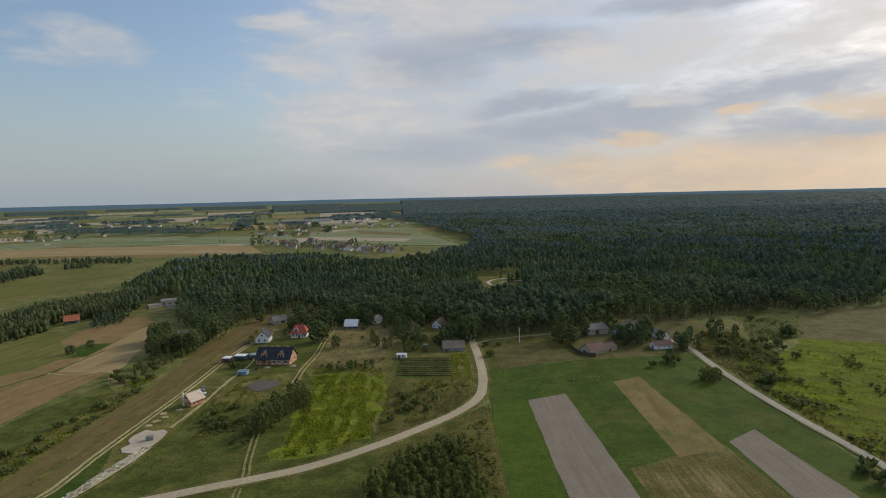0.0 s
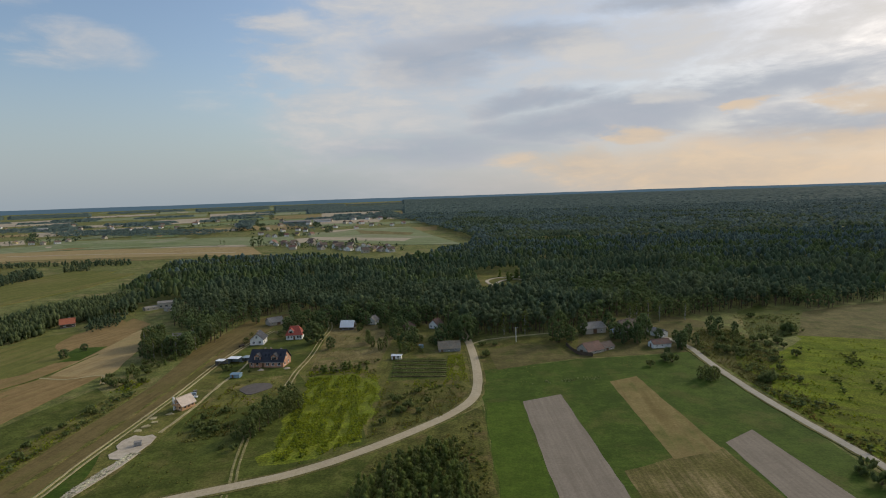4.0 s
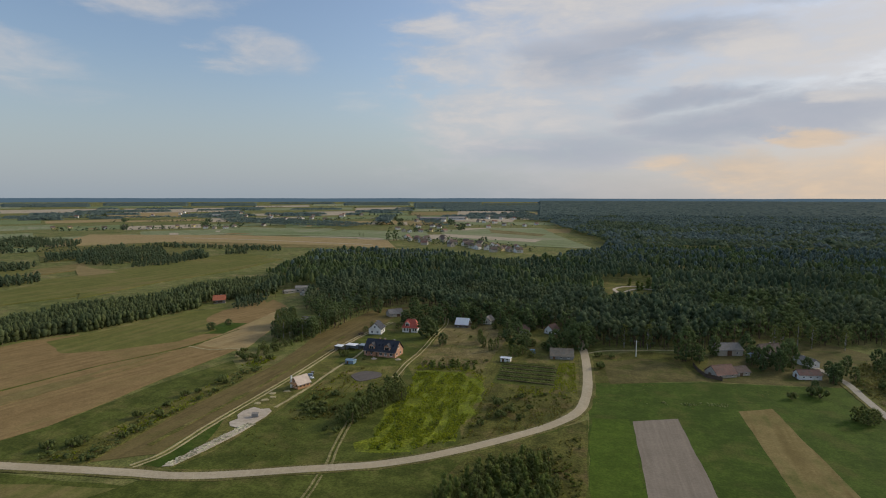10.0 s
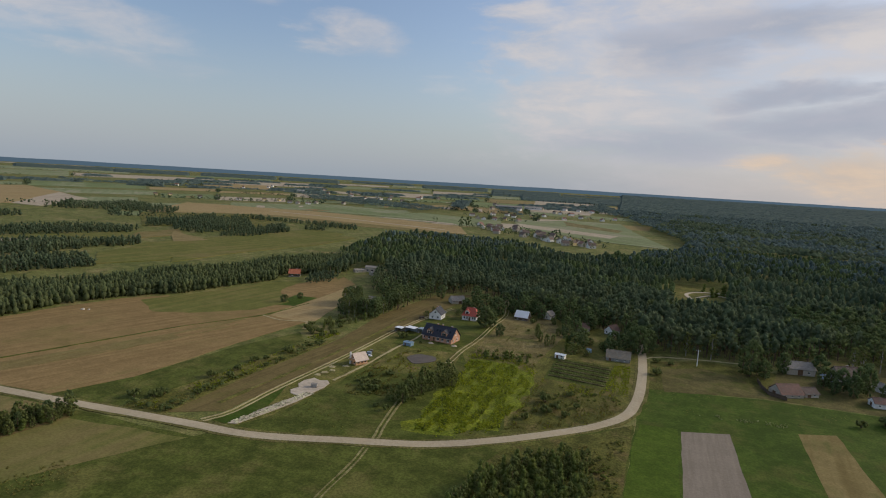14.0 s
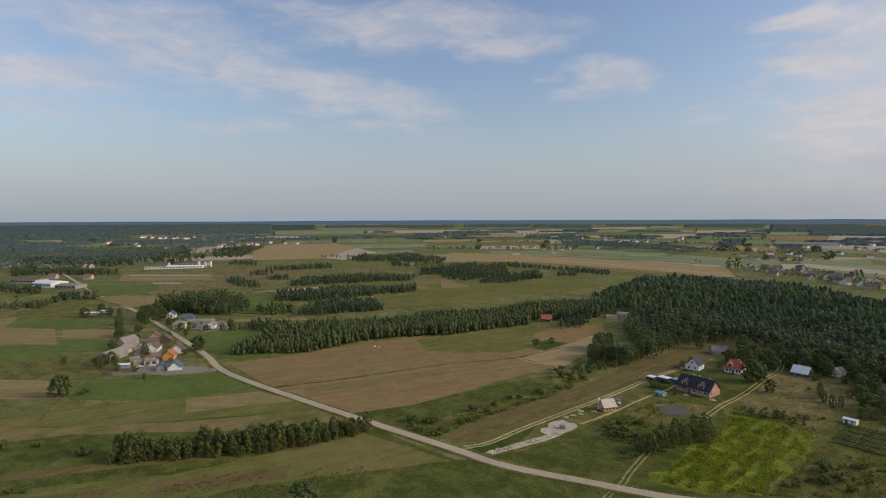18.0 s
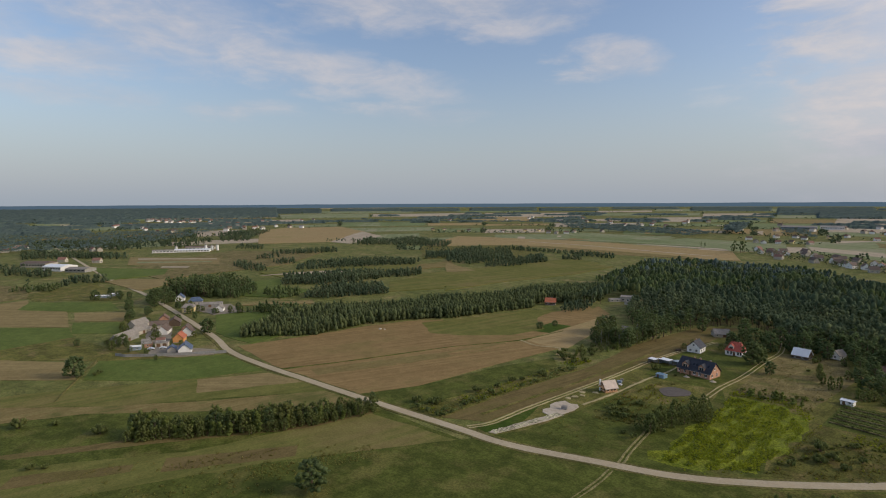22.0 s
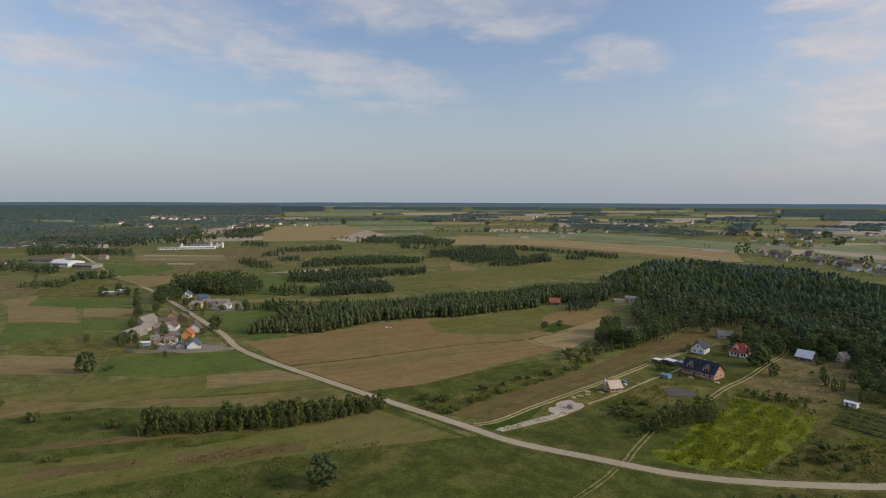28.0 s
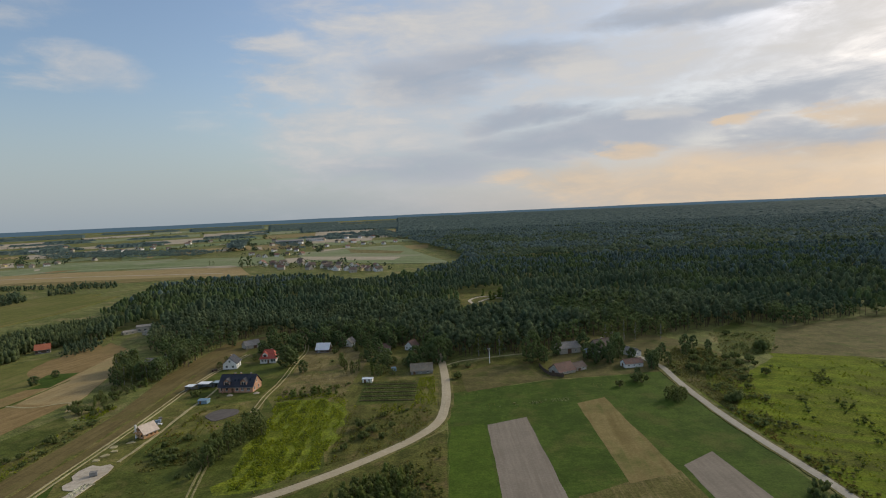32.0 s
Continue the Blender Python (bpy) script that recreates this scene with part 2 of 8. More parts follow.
def furrowed(name, dark, light, angle, pitch, grain=0.6, patch=0.05, third=None, depth=0.5, warm=True, tufts=0.26):
    if warm:
        dark, light, third = earth(dark), earth(light), earth(third)
    """Worked soil or mown grass: rows along a direction, with blotches."""
    m = bpy.data.materials.new(name)
    m.use_nodes = True
    g = Nodes(m.node_tree)
    geo = g.add("ShaderNodeNewGeometry")
    pos = geo.outputs["Position"]
    rows = g.add("ShaderNodeMapping", [("Vector", pos), ("Rotation", (0, 0, radians(angle))), ("Scale", (1.0, 25.0, 1.0))], vector_type="TEXTURE").outputs[0]
    r = g.noise(rows, 1.0 / pitch, 2.0, 0.6)
    n1, n2 = g.noise(pos, grain, 5.0, 0.7), g.noise(pos, patch, 4.0, 0.6)
    f = g.math("ADD", g.math("MULTIPLY", r, 0.5), g.math("ADD", g.math("MULTIPLY", n1, 0.25), g.math("MULTIPLY", n2, 0.25)))
    col = g.mix(g.step(f, 0.38, 0.62), dark, light)
    if third:
        col = g.mix(g.step(g.math("ADD", g.math("MULTIPLY", n2, 0.65), g.math("MULTIPLY", r, 0.35)), 0.48, 0.66), col, third)
    col = g.tufted(col, pos, tufts)
    b = g.add("ShaderNodeBsdfPrincipled", [("Base Color", col), ("Roughness", 0.95), ("Specular IOR Level", 0.04)])
    h = g.math("ADD", g.math("MULTIPLY", r, 0.6), g.math("MULTIPLY", n1, 0.4))
    bp = g.add("ShaderNodeBump", [("Strength", depth), ("Distance", 0.25), ("Height", h)])
    m.node_tree.links.new(bp.outputs[0], b.inputs["Normal"])
    g.add("ShaderNodeOutputMaterial", [(0, b.outputs[0])])
    return m



def soil_material(name, dark, light, *rest, **more):
    if "third" in more:
        more["third"] = earth(more["third"])
    more.setdefault("spec", 0.08)
    more.setdefault("tufts", 0.75)
    more.setdefault("sharp", 0.40)
    return material(name, earth(dark), earth(light), *rest, **more)


M = dict(
    meadow=soil_material("meadow", (0.112, 0.126, 0.046), (0.172, 0.174, 0.075), 0.35, 0.02, third=(0.225, 0.19, 0.105)),
    green=soil_material("green_grass", (0.046, 0.078, 0.013), (0.069, 0.104, 0.021), 0.5, 0.035, third=(0.085, 0.102, 0.028), tufts=0.4),
    lush=soil_material("lush_grass", (0.060, 0.099, 0.014), (0.084, 0.125, 0.021), 0.5, 0.03, tufts=0.35),
    darkgreen=soil_material("dark_grass", (0.064, 0.080, 0.020), (0.098, 0.113, 0.032), 0.4, 0.035, third=(0.128, 0.124, 0.046), tufts=0.55),
    dry=soil_material("dry_grass", (0.155, 0.128, 0.068), (0.215, 0.172, 0.10), 0.5, 0.04, third=(0.12, 0.12, 0.048)),
    tan=furrowed("tan_stubble", (0.18, 0.14, 0.075), (0.26, 0.205, 0.12), -6, 2.5, third=(0.13, 0.13, 0.056)),
    stubble=furrowed("stubble_field", (0.218, 0.148, 0.088), (0.305, 0.213, 0.130), -17, 2.4, 0.5, 0.03, third=(0.205, 0.158, 0.084)),
    stubble_n=furrowed("stubble_rows", (0.134, 0.104, 0.057), (0.198, 0.152, 0.088), -4, 2.0, 0.5, 0.04, third=(0.118, 0.106, 0.045)),
    # next three, mostly far fields: distance haze paled and greyed into the colours
    straw=furrowed("hazed_straw_field", (0.360, 0.295, 0.215), (0.480, 0.400, 0.300), 40, 9.0, 0.12, 0.01, third=(0.390, 0.335, 0.215), warm=False),
    palegreen=furrowed("hazed_green_field", (0.183, 0.210, 0.105), (0.248, 0.270, 0.138), 50, 9.0, 0.12, 0.01, third=(0.290, 0.272, 0.180), warm=False),
    gold=furrowed("hazed_ripe_field", (0.295, 0.213, 0.100), (0.390, 0.292, 0.147), -16, 4.0, 0.2, 0.012, third=(0.280, 0.230, 0.098), warm=False),
    plot=furrowed("tan_plot", (0.215, 0.165, 0.10), (0.285, 0.225, 0.14), -45, 3.0, 0.4, 0.03, tufts=0.25),
    # green of far fields, haze mixed into it the same way
    lightgreen=soil_material("hazed_light_green_field", (0.140, 0.178, 0.098), (0.188, 0.226, 0.130), 0.12, 0.012, third=(0.21, 0.225, 0.15), tufts=0.3),
    plotgreen=soil_material("green_plot", (0.094, 0.130, 0.038), (0.130, 0.162, 0.052), 0.4, 0.03, tufts=0.3),
    soil=furrowed("ploughed_soil", (0.228, 0.190, 0.146), (0.278, 0.234, 0.182), 1, 1.1, 1.0, 0.05, depth=0.3, warm=False, tufts=0.14),
    mown=furrowed("mown_bare_patches", (0.105, 0.102, 0.042), (0.155, 0.13, 0.066), -2, 1.3, 0.7, 0.045, third=(0.26, 0.205, 0.135), tufts=0.5),
    weedy=soil_material("weedy_ground", (0.105, 0.108, 0.034), (0.155, 0.145, 0.052), 0.45, 0.05, third=(0.19, 0.152, 0.08)),
    fallow=soil_material("fallow_ground", (0.078, 0.082, 0.026), (0.118, 0.114, 0.038), 0.45, 0.05, third=(0.14, 0.112, 0.055)),
    olive=furrowed("olive_meadow", (0.122, 0.130, 0.048), (0.178, 0.172, 0.070), -6, 4.0, 0.4, 0.02, third=(0.195, 0.162, 0.085), tufts=0.3),
    yard=soil_material("brown_olive_grass", (0.098, 0.088, 0.040), (0.140, 0.120, 0.062), 0.45, 0.05, third=(0.085, 0.092, 0.030), tufts=0.5),
    yellow=soil_material("goldenrod_ground", (0.115, 0.145, 0.020), (0.185, 0.205, 0.026), 0.5, 0.06, third=(0.125, 0.145, 0.03), tufts=0.9),
    yellowgreen=furrowed("yellow_green_strip", (0.102, 0.136, 0.017), (0.168, 0.192, 0.024), 66, 3.2, 0.3, 0.03, third=(0.092, 0.100, 0.028), tufts=0.75),
    gravel=material("gravel_road", (0.40, 0.33, 0.22), (0.53, 0.445, 0.31), 1.2, 0.06, bump=0.5, third=(0.46, 0.375, 0.25), spec=0.05),
    lane=material("asphalt_lane", (0.36, 0.32, 0.25), (0.46, 0.41, 0.33), 1.2, 0.05, bump=0.3, spec=0.05),
    rut=soil_material("wheel_rut", (0.33, 0.28, 0.205), (0.45, 0.39, 0.30), 1.0, 0.1, bump=0.5, tufts=0.3),
    faintrut=soil_material("faint_rut", (0.19, 0.172, 0.095), (0.26, 0.232, 0.145), 0.8, 0.2, tufts=0.7),
    verge=soil_material("dusty_verge", (0.11, 0.105, 0.045), (0.17, 0.15, 0.07), 0.7, 0.06),
    sand=material("bare_sand", (0.42, 0.345, 0.255), (0.58, 0.495, 0.38), 0.8, 0.1, bump=0.5),
    rubble=soil_material("rubble", (0.28, 0.26, 0.235), (0.50, 0.47, 0.42), 1.5, 0.3, each=0.5),
    pond=material("dark_tarmac_pad", (0.098, 0.082, 0.072), (0.135, 0.115, 0.10), 0.9, 0.1, bump=0.2),
    bedsoil=soil_material("garden_bed_soil", (0.10, 0.09, 0.058), (0.15, 0.135, 0.085), 1.2, 0.2),
    pine=leaf_material("pine_needles", (0.090, 0.132, 0.112), (0.130, 0.180, 0.142), (0.190, 0.225, 0.155)),
    beltpine=leaf_material("young_belt_needles", (0.125, 0.162, 0.112), (0.170, 0.210, 0.130), (0.205, 0.235, 0.135), 0.2),
    youngpine=leaf_material("young_pine_needles", (0.140, 0.188, 0.078), (0.192, 0.242, 0.094), (0.230, 0.262, 0.100), 0.3),
    leaf=leaf_material("broad_leaves", (0.108, 0.158, 0.095), (0.156, 0.210, 0.117), (0.184, 0.222, 0.124)),
    bush=leaf_material("bush_leaves", (0.138, 0.175, 0.086), (0.186, 0.224, 0.104), (0.218, 0.236, 0.11), 0.2),
    goldenrod=leaf_material("goldenrod", (0.235, 0.285, 0.036), (0.36, 0.39, 0.042), (0.17, 0.22, 0.034), 0.3),
    rusty=leaf_material("rusty_weeds", (0.19, 0.15, 0.06), (0.25, 0.20, 0.075), (0.15, 0.16, 0.055), 0.3),
    paleweed=leaf_material("pale_flowering_weeds", (0.30, 0.33, 0.22), (0.40, 0.42, 0.30), (0.22, 0.26, 0.12), 0.4),
    # leaf greens paled and blued: distance haze put into the colour
    hazewood=leaf_material("haze_blue_far_wood", (0.126, 0.180, 0.232), (0.162, 0.220, 0.275), (0.192, 0.252, 0.288), 0.03),
    darkweed=leaf_material("dark_green_weeds", (0.105, 0.145, 0.05), (0.15, 0.19, 0.06), (0.18, 0.175, 0.07), 0.3),
    weeds=leaf_material("tall_weeds", (0.17, 0.18, 0.062), (0.22, 0.22, 0.085), (0.27, 0.235, 0.115), 0.2),
    bark=material("bark", (0.09, 0.065, 0.045), (0.17, 0.125, 0.085), 6, 0.5, bump=0.6),
    birchbark=material("birch_bark", (0.22, 0.20, 0.18), (0.46, 0.44, 0.40), 5, 0.8),
)


# ---- mesh helpers ----
def mesh_from(name, verts, faces, mat, smooth=False):
    me = bpy.data.meshes.new(name)
    me.from_pydata(verts, [], faces)
    for mt in (mat if isinstance(mat, (list, tuple)) else [mat]):
        me.materials.append(mt)
    if smooth:
        me.polygons.foreach_set("use_smooth", [True] * len(me.polygons))
    me.update()
    return me


def mesh_np(name, v, loops, starts, mat, mat_index=None):
    """A large mesh straight from arrays."""
    me = bpy.data.meshes.new(name)
    me.vertices.add(len(v))
    me.vertices.foreach_set("co", np.ascontiguousarray(v, np.float32).ravel())
    me.loops.add(len(loops))
    me.loops.foreach_set("vertex_index", np.ascontiguousarray(loops, np.int32))
    me.polygons.add(len(starts))
    me.polygons.foreach_set("loop_start", np.ascontiguousarray(starts, np.int32))
    for mt in (mat if isinstance(mat, (list, tuple)) else [mat]):
        me.materials.append(mt)
    if mat_index is not None:
        me.polygons.foreach_set("material_index", np.ascontiguousarray(mat_index, np.int32))
    me.update(calc_edges=True)
    return me


def empty(name, x, y, z=0, rz=0, label="", category="", group="", kind=""):
    ob = new(name)
    ob.empty_display_size = 0.5
    ob.matrix_world = pose(x, y, z, 0, 0, rz)
    return tagged(ob, label, category, group, kind)


def part(name, bm, mat, parent, label=""):
    me = bpy.data.meshes.new(name)
    bm.to_mesh(me)
    bm.free()
    me.materials.append(mat)
    ob = new(name, me)
    ob.parent = parent
    return tagged(ob, label)


def part_mesh(name, me, parent, label=""):
    ob = new(name, me)
    ob.parent = parent
    return tagged(ob, label)


def box(bm, x0, x1, y0, y1, z0, z1, bevel=0.0):
    vs = [bm.verts.new(p) for p in ((x0, y0, z0), (x1, y0, z0), (x1, y1, z0), (x0, y1, z0), (x0, y0, z1), (x1, y0, z1), (x1, y1, z1), (x0, y1, z1))]
    fs = [bm.faces.new([vs[i] for i in f]) for f in ((3, 2, 1, 0), (4, 5, 6, 7), (0, 1, 5, 4), (1, 2, 6, 5), (2, 3, 7, 6), (3, 0, 4, 7))]
    if bevel:
        es = list({e for f in fs for e in f.edges})
        bmesh.ops.bevel(bm, geom=es, offset=bevel, segments=1, affect="EDGES", profile=0.5)
    return bm


def boxes(*lists, bevel=0.0):
    bm = bmesh.new()
    for b in lists:
        box(bm, *b, bevel=bevel)
    return bm


def prism(bm, outline, y0, y1):
    """A solid with the outline given in x, z, between two planes of y."""
    a = [bm.verts.new((x, y0, z)) for x, z in outline]
    b = [bm.verts.new((x, y1, z)) for x, z in outline]
    n = len(outline)
    bm.faces.new(a)
    bm.faces.new(b[::-1])
    for i in range(n):
        bm.faces.new((a[i], b[i], b[(i + 1) % n], a[(i + 1) % n])[::-1])
    bmesh.ops.recalc_face_normals(bm, faces=bm.faces[:])
    return bm


# ---- ground ----
def rise(r):
    """The land climbs gently towards the far horizon."""
    s = np.clip((r - 2200.0) / 2600.0, 0, 1)
    return 29.0 * s * s * (3 - 2 * s)


def ground():
    radii = np.concatenate([np.linspace(0, 400, 21), np.geomspace(430, 4880, 50)])
    seg = 160
    ang = np.linspace(0, 2 * np.pi, seg, endpoint=False)
    v, f = [(0, 0, 0)], []
    for r in radii[1:]:
        for a in ang:
            v.append((r * np.cos(a), r * np.sin(a), float(rise(r))))
    for i in range(seg):
        f.append((0, 1 + i, 1 + (i + 1) % seg))
    for k in range(len(radii) - 2):
        o, p = 1 + k * seg, 1 + (k + 1) * seg
        for i in range(seg):
            j = (i + 1) % seg
            f.append((o + i, p + i, p + j, o + j))
    tagged(new("ground", mesh_from("ground", v, f, M["meadow"], True)), "open meadow land with dry and green grass reaching the horizon", "ground", kind="structure")


ground()
level = [0.02]


def outline(pts, wobble=0.5, spacing=5.0):
    out = []
    n = len(pts)
    for i in range(n):
        a, b = Vector(pts[i]), Vector(pts[(i + 1) % n])
        d = b - a
        k = max(1, int(d.length / spacing))
        side = Vector((-d.y, d.x)).normalized()
        for j in range(k):
            q = a + d * (j / k)
            if j:
                q += side * wobble * noise.noise(Vector((q.x * 0.15, q.y * 0.15, 3.7))) * 1.6
            out.append((q.x, q.y))
    return out


def field(name, pts, mat, label, category="field", wobble=0.5, z=None):
    """A thin layer of soil or grass over the ground, with an uneven edge and a small step."""
    if z is None:
        level[0] += 0.0025
        z = level[0]
    spacing = 5.0 if max(abs(p[0]) + abs(p[1]) for p in pts) < 700 else 40.0
    o = outline(pts, wobble * (1 if spacing < 10 else 6), spacing)
    bm = bmesh.new()
    h = [float(rise(math.hypot(*p))) for p in o]
    top = [bm.verts.new((x, y, z + k)) for (x, y), k in zip(o, h)]
    bot = [bm.verts.new((x, y, -0.05 + k)) for (x, y), k in zip(o, h)]
    fc = bm.faces.new(top)
    fc.normal_update()
    if fc.normal.z < 0:
        fc.normal_flip()
    for i in range(len(o)):
        j = (i + 1) % len(o)
        bm.faces.new((top[i], bot[i], bot[j], top[j]))
    bmesh.ops.triangulate(bm, faces=[fc])
    me = bpy.data.meshes.new(name)
    bm.to_mesh(me)
    bm.free()
    me.materials.append(M[mat] if isinstance(mat, str) else mat)
    return tagged(new(name, me), label, category, kind="structure")


def smooth_line(pts, step=3.0):
    """Catmull-Rom through the points."""
    p = [Vector(q) for q in pts]
    p = [p[0] * 2 - p[1]] + p + [p[-1] * 2 - p[-2]]
    out = []
    for i in range(1, len(p) - 2):
        n = max(2, int((p[i + 1] - p[i]).length / step))
        for k in range(n):
            t = k / n
            a, b, c, d = p[i - 1], p[i], p[i + 1], p[i + 2]
            out.append(0.5 * (2 * b + (c - a) * t + (2 * a - 5 * b + 4 * c - d) * t * t + (3 * b - a - 3 * c + d) * t ** 3))
    out.append(p[-2])
    return out


def ribbon(name, pts, width, mat, label, z, category="road", crown=0.05, wobble=0.15, offset=0.0, kind="structure"):
    line = smooth_line(pts)
    v, f = [], []
    for i, q in enumerate(line):
        d = (line[min(i + 1, len(line) - 1)] - line[max(i - 1, 0)]).normalized()
        s = Vector((-d.y, d.x))
        w1 = width / 2 + wobble * noise.noise(Vector((q.x * 0.2, q.y * 0.2, 1)))
        w2 = width / 2 + wobble * noise.noise(Vector((q.x * 0.2, q.y * 0.2, 9)))
        c = q + s * offset
        for e, h in ((w1, -0.1), (w1 * 0.97, z), (0, z + crown), (-w2 * 0.97, z), (-w2, -0.1)):
            r = c + s * e
            v.append((r.x, r.y, h))
    for i in range(len(line) - 1):
        for k in range(4):
            a = i * 5 + k
            f.append((a + 1, a, a + 5, a + 6))
    return tagged(new(name, mesh_from(name, v, f, M[mat] if isinstance(mat, str) else mat)), label, category, kind=kind)


# fields beside the bend and the eastern farm
field("field", [(3.8, 40), (4.2, 186), (6, 208), (45, 219), (80, 222), (93, 226), (92, 40)], "green", "short green meadow grass round the crop strips")
field("field", [(4.2, 40), (4.3, 150), (5.2, 174), (16, 176), (16.5, 40)], "lush", "bright green mown grass strip beside the gravel road")
field("field", [(17, 40), (17, 174.5), (30.5, 180), (33, 110), (34, 40)], "soil", "bare ploughed grey-brown soil strip", wobble=0.25)
field("field", [(34, 40), (35, 127), (49, 133), (64, 138), (65.5, 112), (66, 40)], "mown", "mown strip with pale bare patches of soil")
field("field", [(49, 132), (50, 191), (61, 196), (63.5, 137)], "tan", "dry tan stubble strip between green grass", wobble=0.3)
field("field", [(66, 40), (66, 140.5), (77, 148), (80, 112), (81, 40)], "soil", "bare ploughed soil strip beside the lane", wobble=0.25)
field("field", [(6, 208), (6, 244), (27, 257), (54, 256), (48, 221)], "fallow", "dry grass yard beside the forest edge", "grass")
field("field", [(12, 208.5), (10, 236), (26, 246), (40, 238), (47, 221)], "yard", "patchy green and dry grass", "grass")
field("field", [(46, 220), (54, 256), (60, 270), (90, 302), (114, 288), (128, 264), (110, 263), (97, 232), (92, 224)], "yard", "worn olive grass behind the farm buildings", "grass")
field("field", [(97, 40), (96, 228), (108, 262), (125, 262), (128, 216), (121, 150), (116, 40)], "yellowgreen", "yellow-green weedy strip along the lane")
field("field", [(97, 175), (96, 228), (106, 264), (128, 266), (128, 222), (116, 205), (106, 188)], "fallow", "weedy scrub beside the lane", "grass")
field("field", [(104, 40), (104, 180), (102, 205), (112, 226), (119, 190), (112, 120), (113, 40)], "yellowgreen", "yellow-green weedy strip beside the lane")
field("field", [(112, 40), (119, 189), (126, 219), (147, 238), (150, 262), (182, 232), (240, 150), (240, 40)], "yellowgreen", "bright yellow-green fallow field")
field("field", [(126, 240), (133, 255), (148, 295), (170, 313), (180, 286), (163, 258), (149, 244)], "darkgreen", "rough green clearing beside the forest", "grass")
field("field", [(149, 244), (180, 290), (240, 312), (330, 300), (330, 160), (182, 232)], "yard", "dry brown grass field along the forest")
field("clearing", [(10, 376), (48, 380), (60, 472), (16, 474)], "weedy", "grassy clearing in the forest", "clearing")
ribbon("forest_path", [(56, 428), (50, 434), (44, 436), (36, 430), (30, 418)], 2.0, "sand", "pale sandy path in the clearing", 0.2, "path", 0.0, 0.4)
ribbon("forest_path", [(24, 400), (26, 412), (24, 430), (32, 444), (46, 448), (54, 446)], 2.6, "sand", "pale sandy path in the clearing", 0.2, "path", 0.0, 0.4)
# settlement behind the bend
field("field", [(-104, 114.5), (-89, 115), (-66, 123), (-46, 131.5), (-30, 143), (-15, 157), (-6, 167), (0, 178), (2, 190), (2, 262), (-30, 300), (-100, 332), (-101, 252), (-103, 140)], "weedy", "rough olive grass between the plots", "grass")
field("field", [(-91, 116), (-66, 124), (-46, 132), (-30, 144), (-33, 160), (-58, 196), (-66, 212), (-93, 214), (-91, 170)], "darkgreen", "rough green grass beside the road", "grass")
field("field", [(-62, 212), (-36, 212), (-33, 262), (-44, 292), (-68, 286), (-64, 240)], "dry", "dry worn grass yard with bare patches", "grass")
field("field", [(-33, 201), (-31, 228), (-6, 228), (-4, 200), (0, 190), (1.5, 180), (-8, 163), (-31, 146.5)], "fallow", "weedy fallow ground inside the bend", "grass")
field("field", [(-60, 206), (-42, 209), (-31, 191), (-31.5, 148), (-42, 138.5), (-56, 135), (-58, 170)], "yellow", "fallow field thick with yellow goldenrod", wobble=3.0)
field("field", [(-29.5, 199), (-30, 227), (-7, 222), (-7, 200)], "darkgreen", "vegetable garden with dark beds", "garden")
field("field", [(-97, 115), (-80, 118.5), (-62, 126), (-70, 150), (-76, 178), (-90, 172), (-90.5, 146), (-93, 124)], "darkgreen", "dark green pasture beside the road")
field("field", [(-90, 176), (-74, 180), (-62, 192), (-66, 210), (-92, 206)], "weedy", "rough weedy grass around the round pad", "grass")
field("field", [(-105, 115), (-103, 122), (-103.4, 146), (-101, 140), (-98, 130), (-100, 115)], "green", "small triangle of green grass by the track", "grass")
field("field", [(-96, 208), (-70, 212), (-66, 240), (-66, 262), (-100, 268), (-101, 236)], "darkgreen", "green lawn around the houses", "lawn")
field("field", [(-106, 121), (-119, 113), (-120, 150), (-118, 200), (-124, 250), (-120, 312), (-101, 330), (-101, 252), (-104, 205)], "stubble_n", "long brown stubble field beside the track")
field("field", [(-119, 112), (-134, 107), (-131, 130), (-128, 160), (-129, 190), (-119, 200), (-120, 150)], "weedy", "scrubby fallow strip with weeds and bushes")
field("field", [(-134, 107), (-158, 106), (-150, 128), (-146, 170), (-138, 201), (-128, 190), (-130, 140)], "darkgreen", "green grass strip between stubble fields")
field("field", [(-158, 106), (-208, 97), (-198, 130), (-186, 180), (-168, 218), (-146, 216), (-149, 174), (-150, 128)], "stubble", "brown stubble field cut after harvest")
field("field", [(-146, 216), (-168, 218), (-174, 262), (-174, 310), (-158, 280), (-140, 205)], "gold", "ripe straw-coloured strip")
field("field", [(-209, 98), (-262, 101), (-257, 140), (-256, 170), (-250, 203), (-238, 222), (-215, 198), (-198, 240), (-190, 290), (-196, 330), (-176, 312), (-170, 250), (-171, 216), (-186, 180)], "stubble", "wide brown and green stubble field")
field("field", [(-238, 204), (-207, 204), (-197, 240), (-178, 262), (-210, 300), (-222, 280), (-232, 230)], "olive", "olive grass field below the woodland belt")
for k, (ax, ay, bx, by, w, mt, lb) in enumerate([(-196, 112, -172, 205, 2.4, "tan", "worn strip in the stubble"), (-186, 120, -168, 196, 0.8, "tan", "thin wheel mark in the stubble"), (-112, 125, -110, 250, 1.4, "weedy", "grassy strip along the stubble")]):
    ribbon("field_strip", [(ax, ay), ((ax + bx) / 2 + 2, (ay + by) / 2), (bx, by)], w, mt, lb, 0.172 + 0.002 * k, "field", 0.02, 1.2)
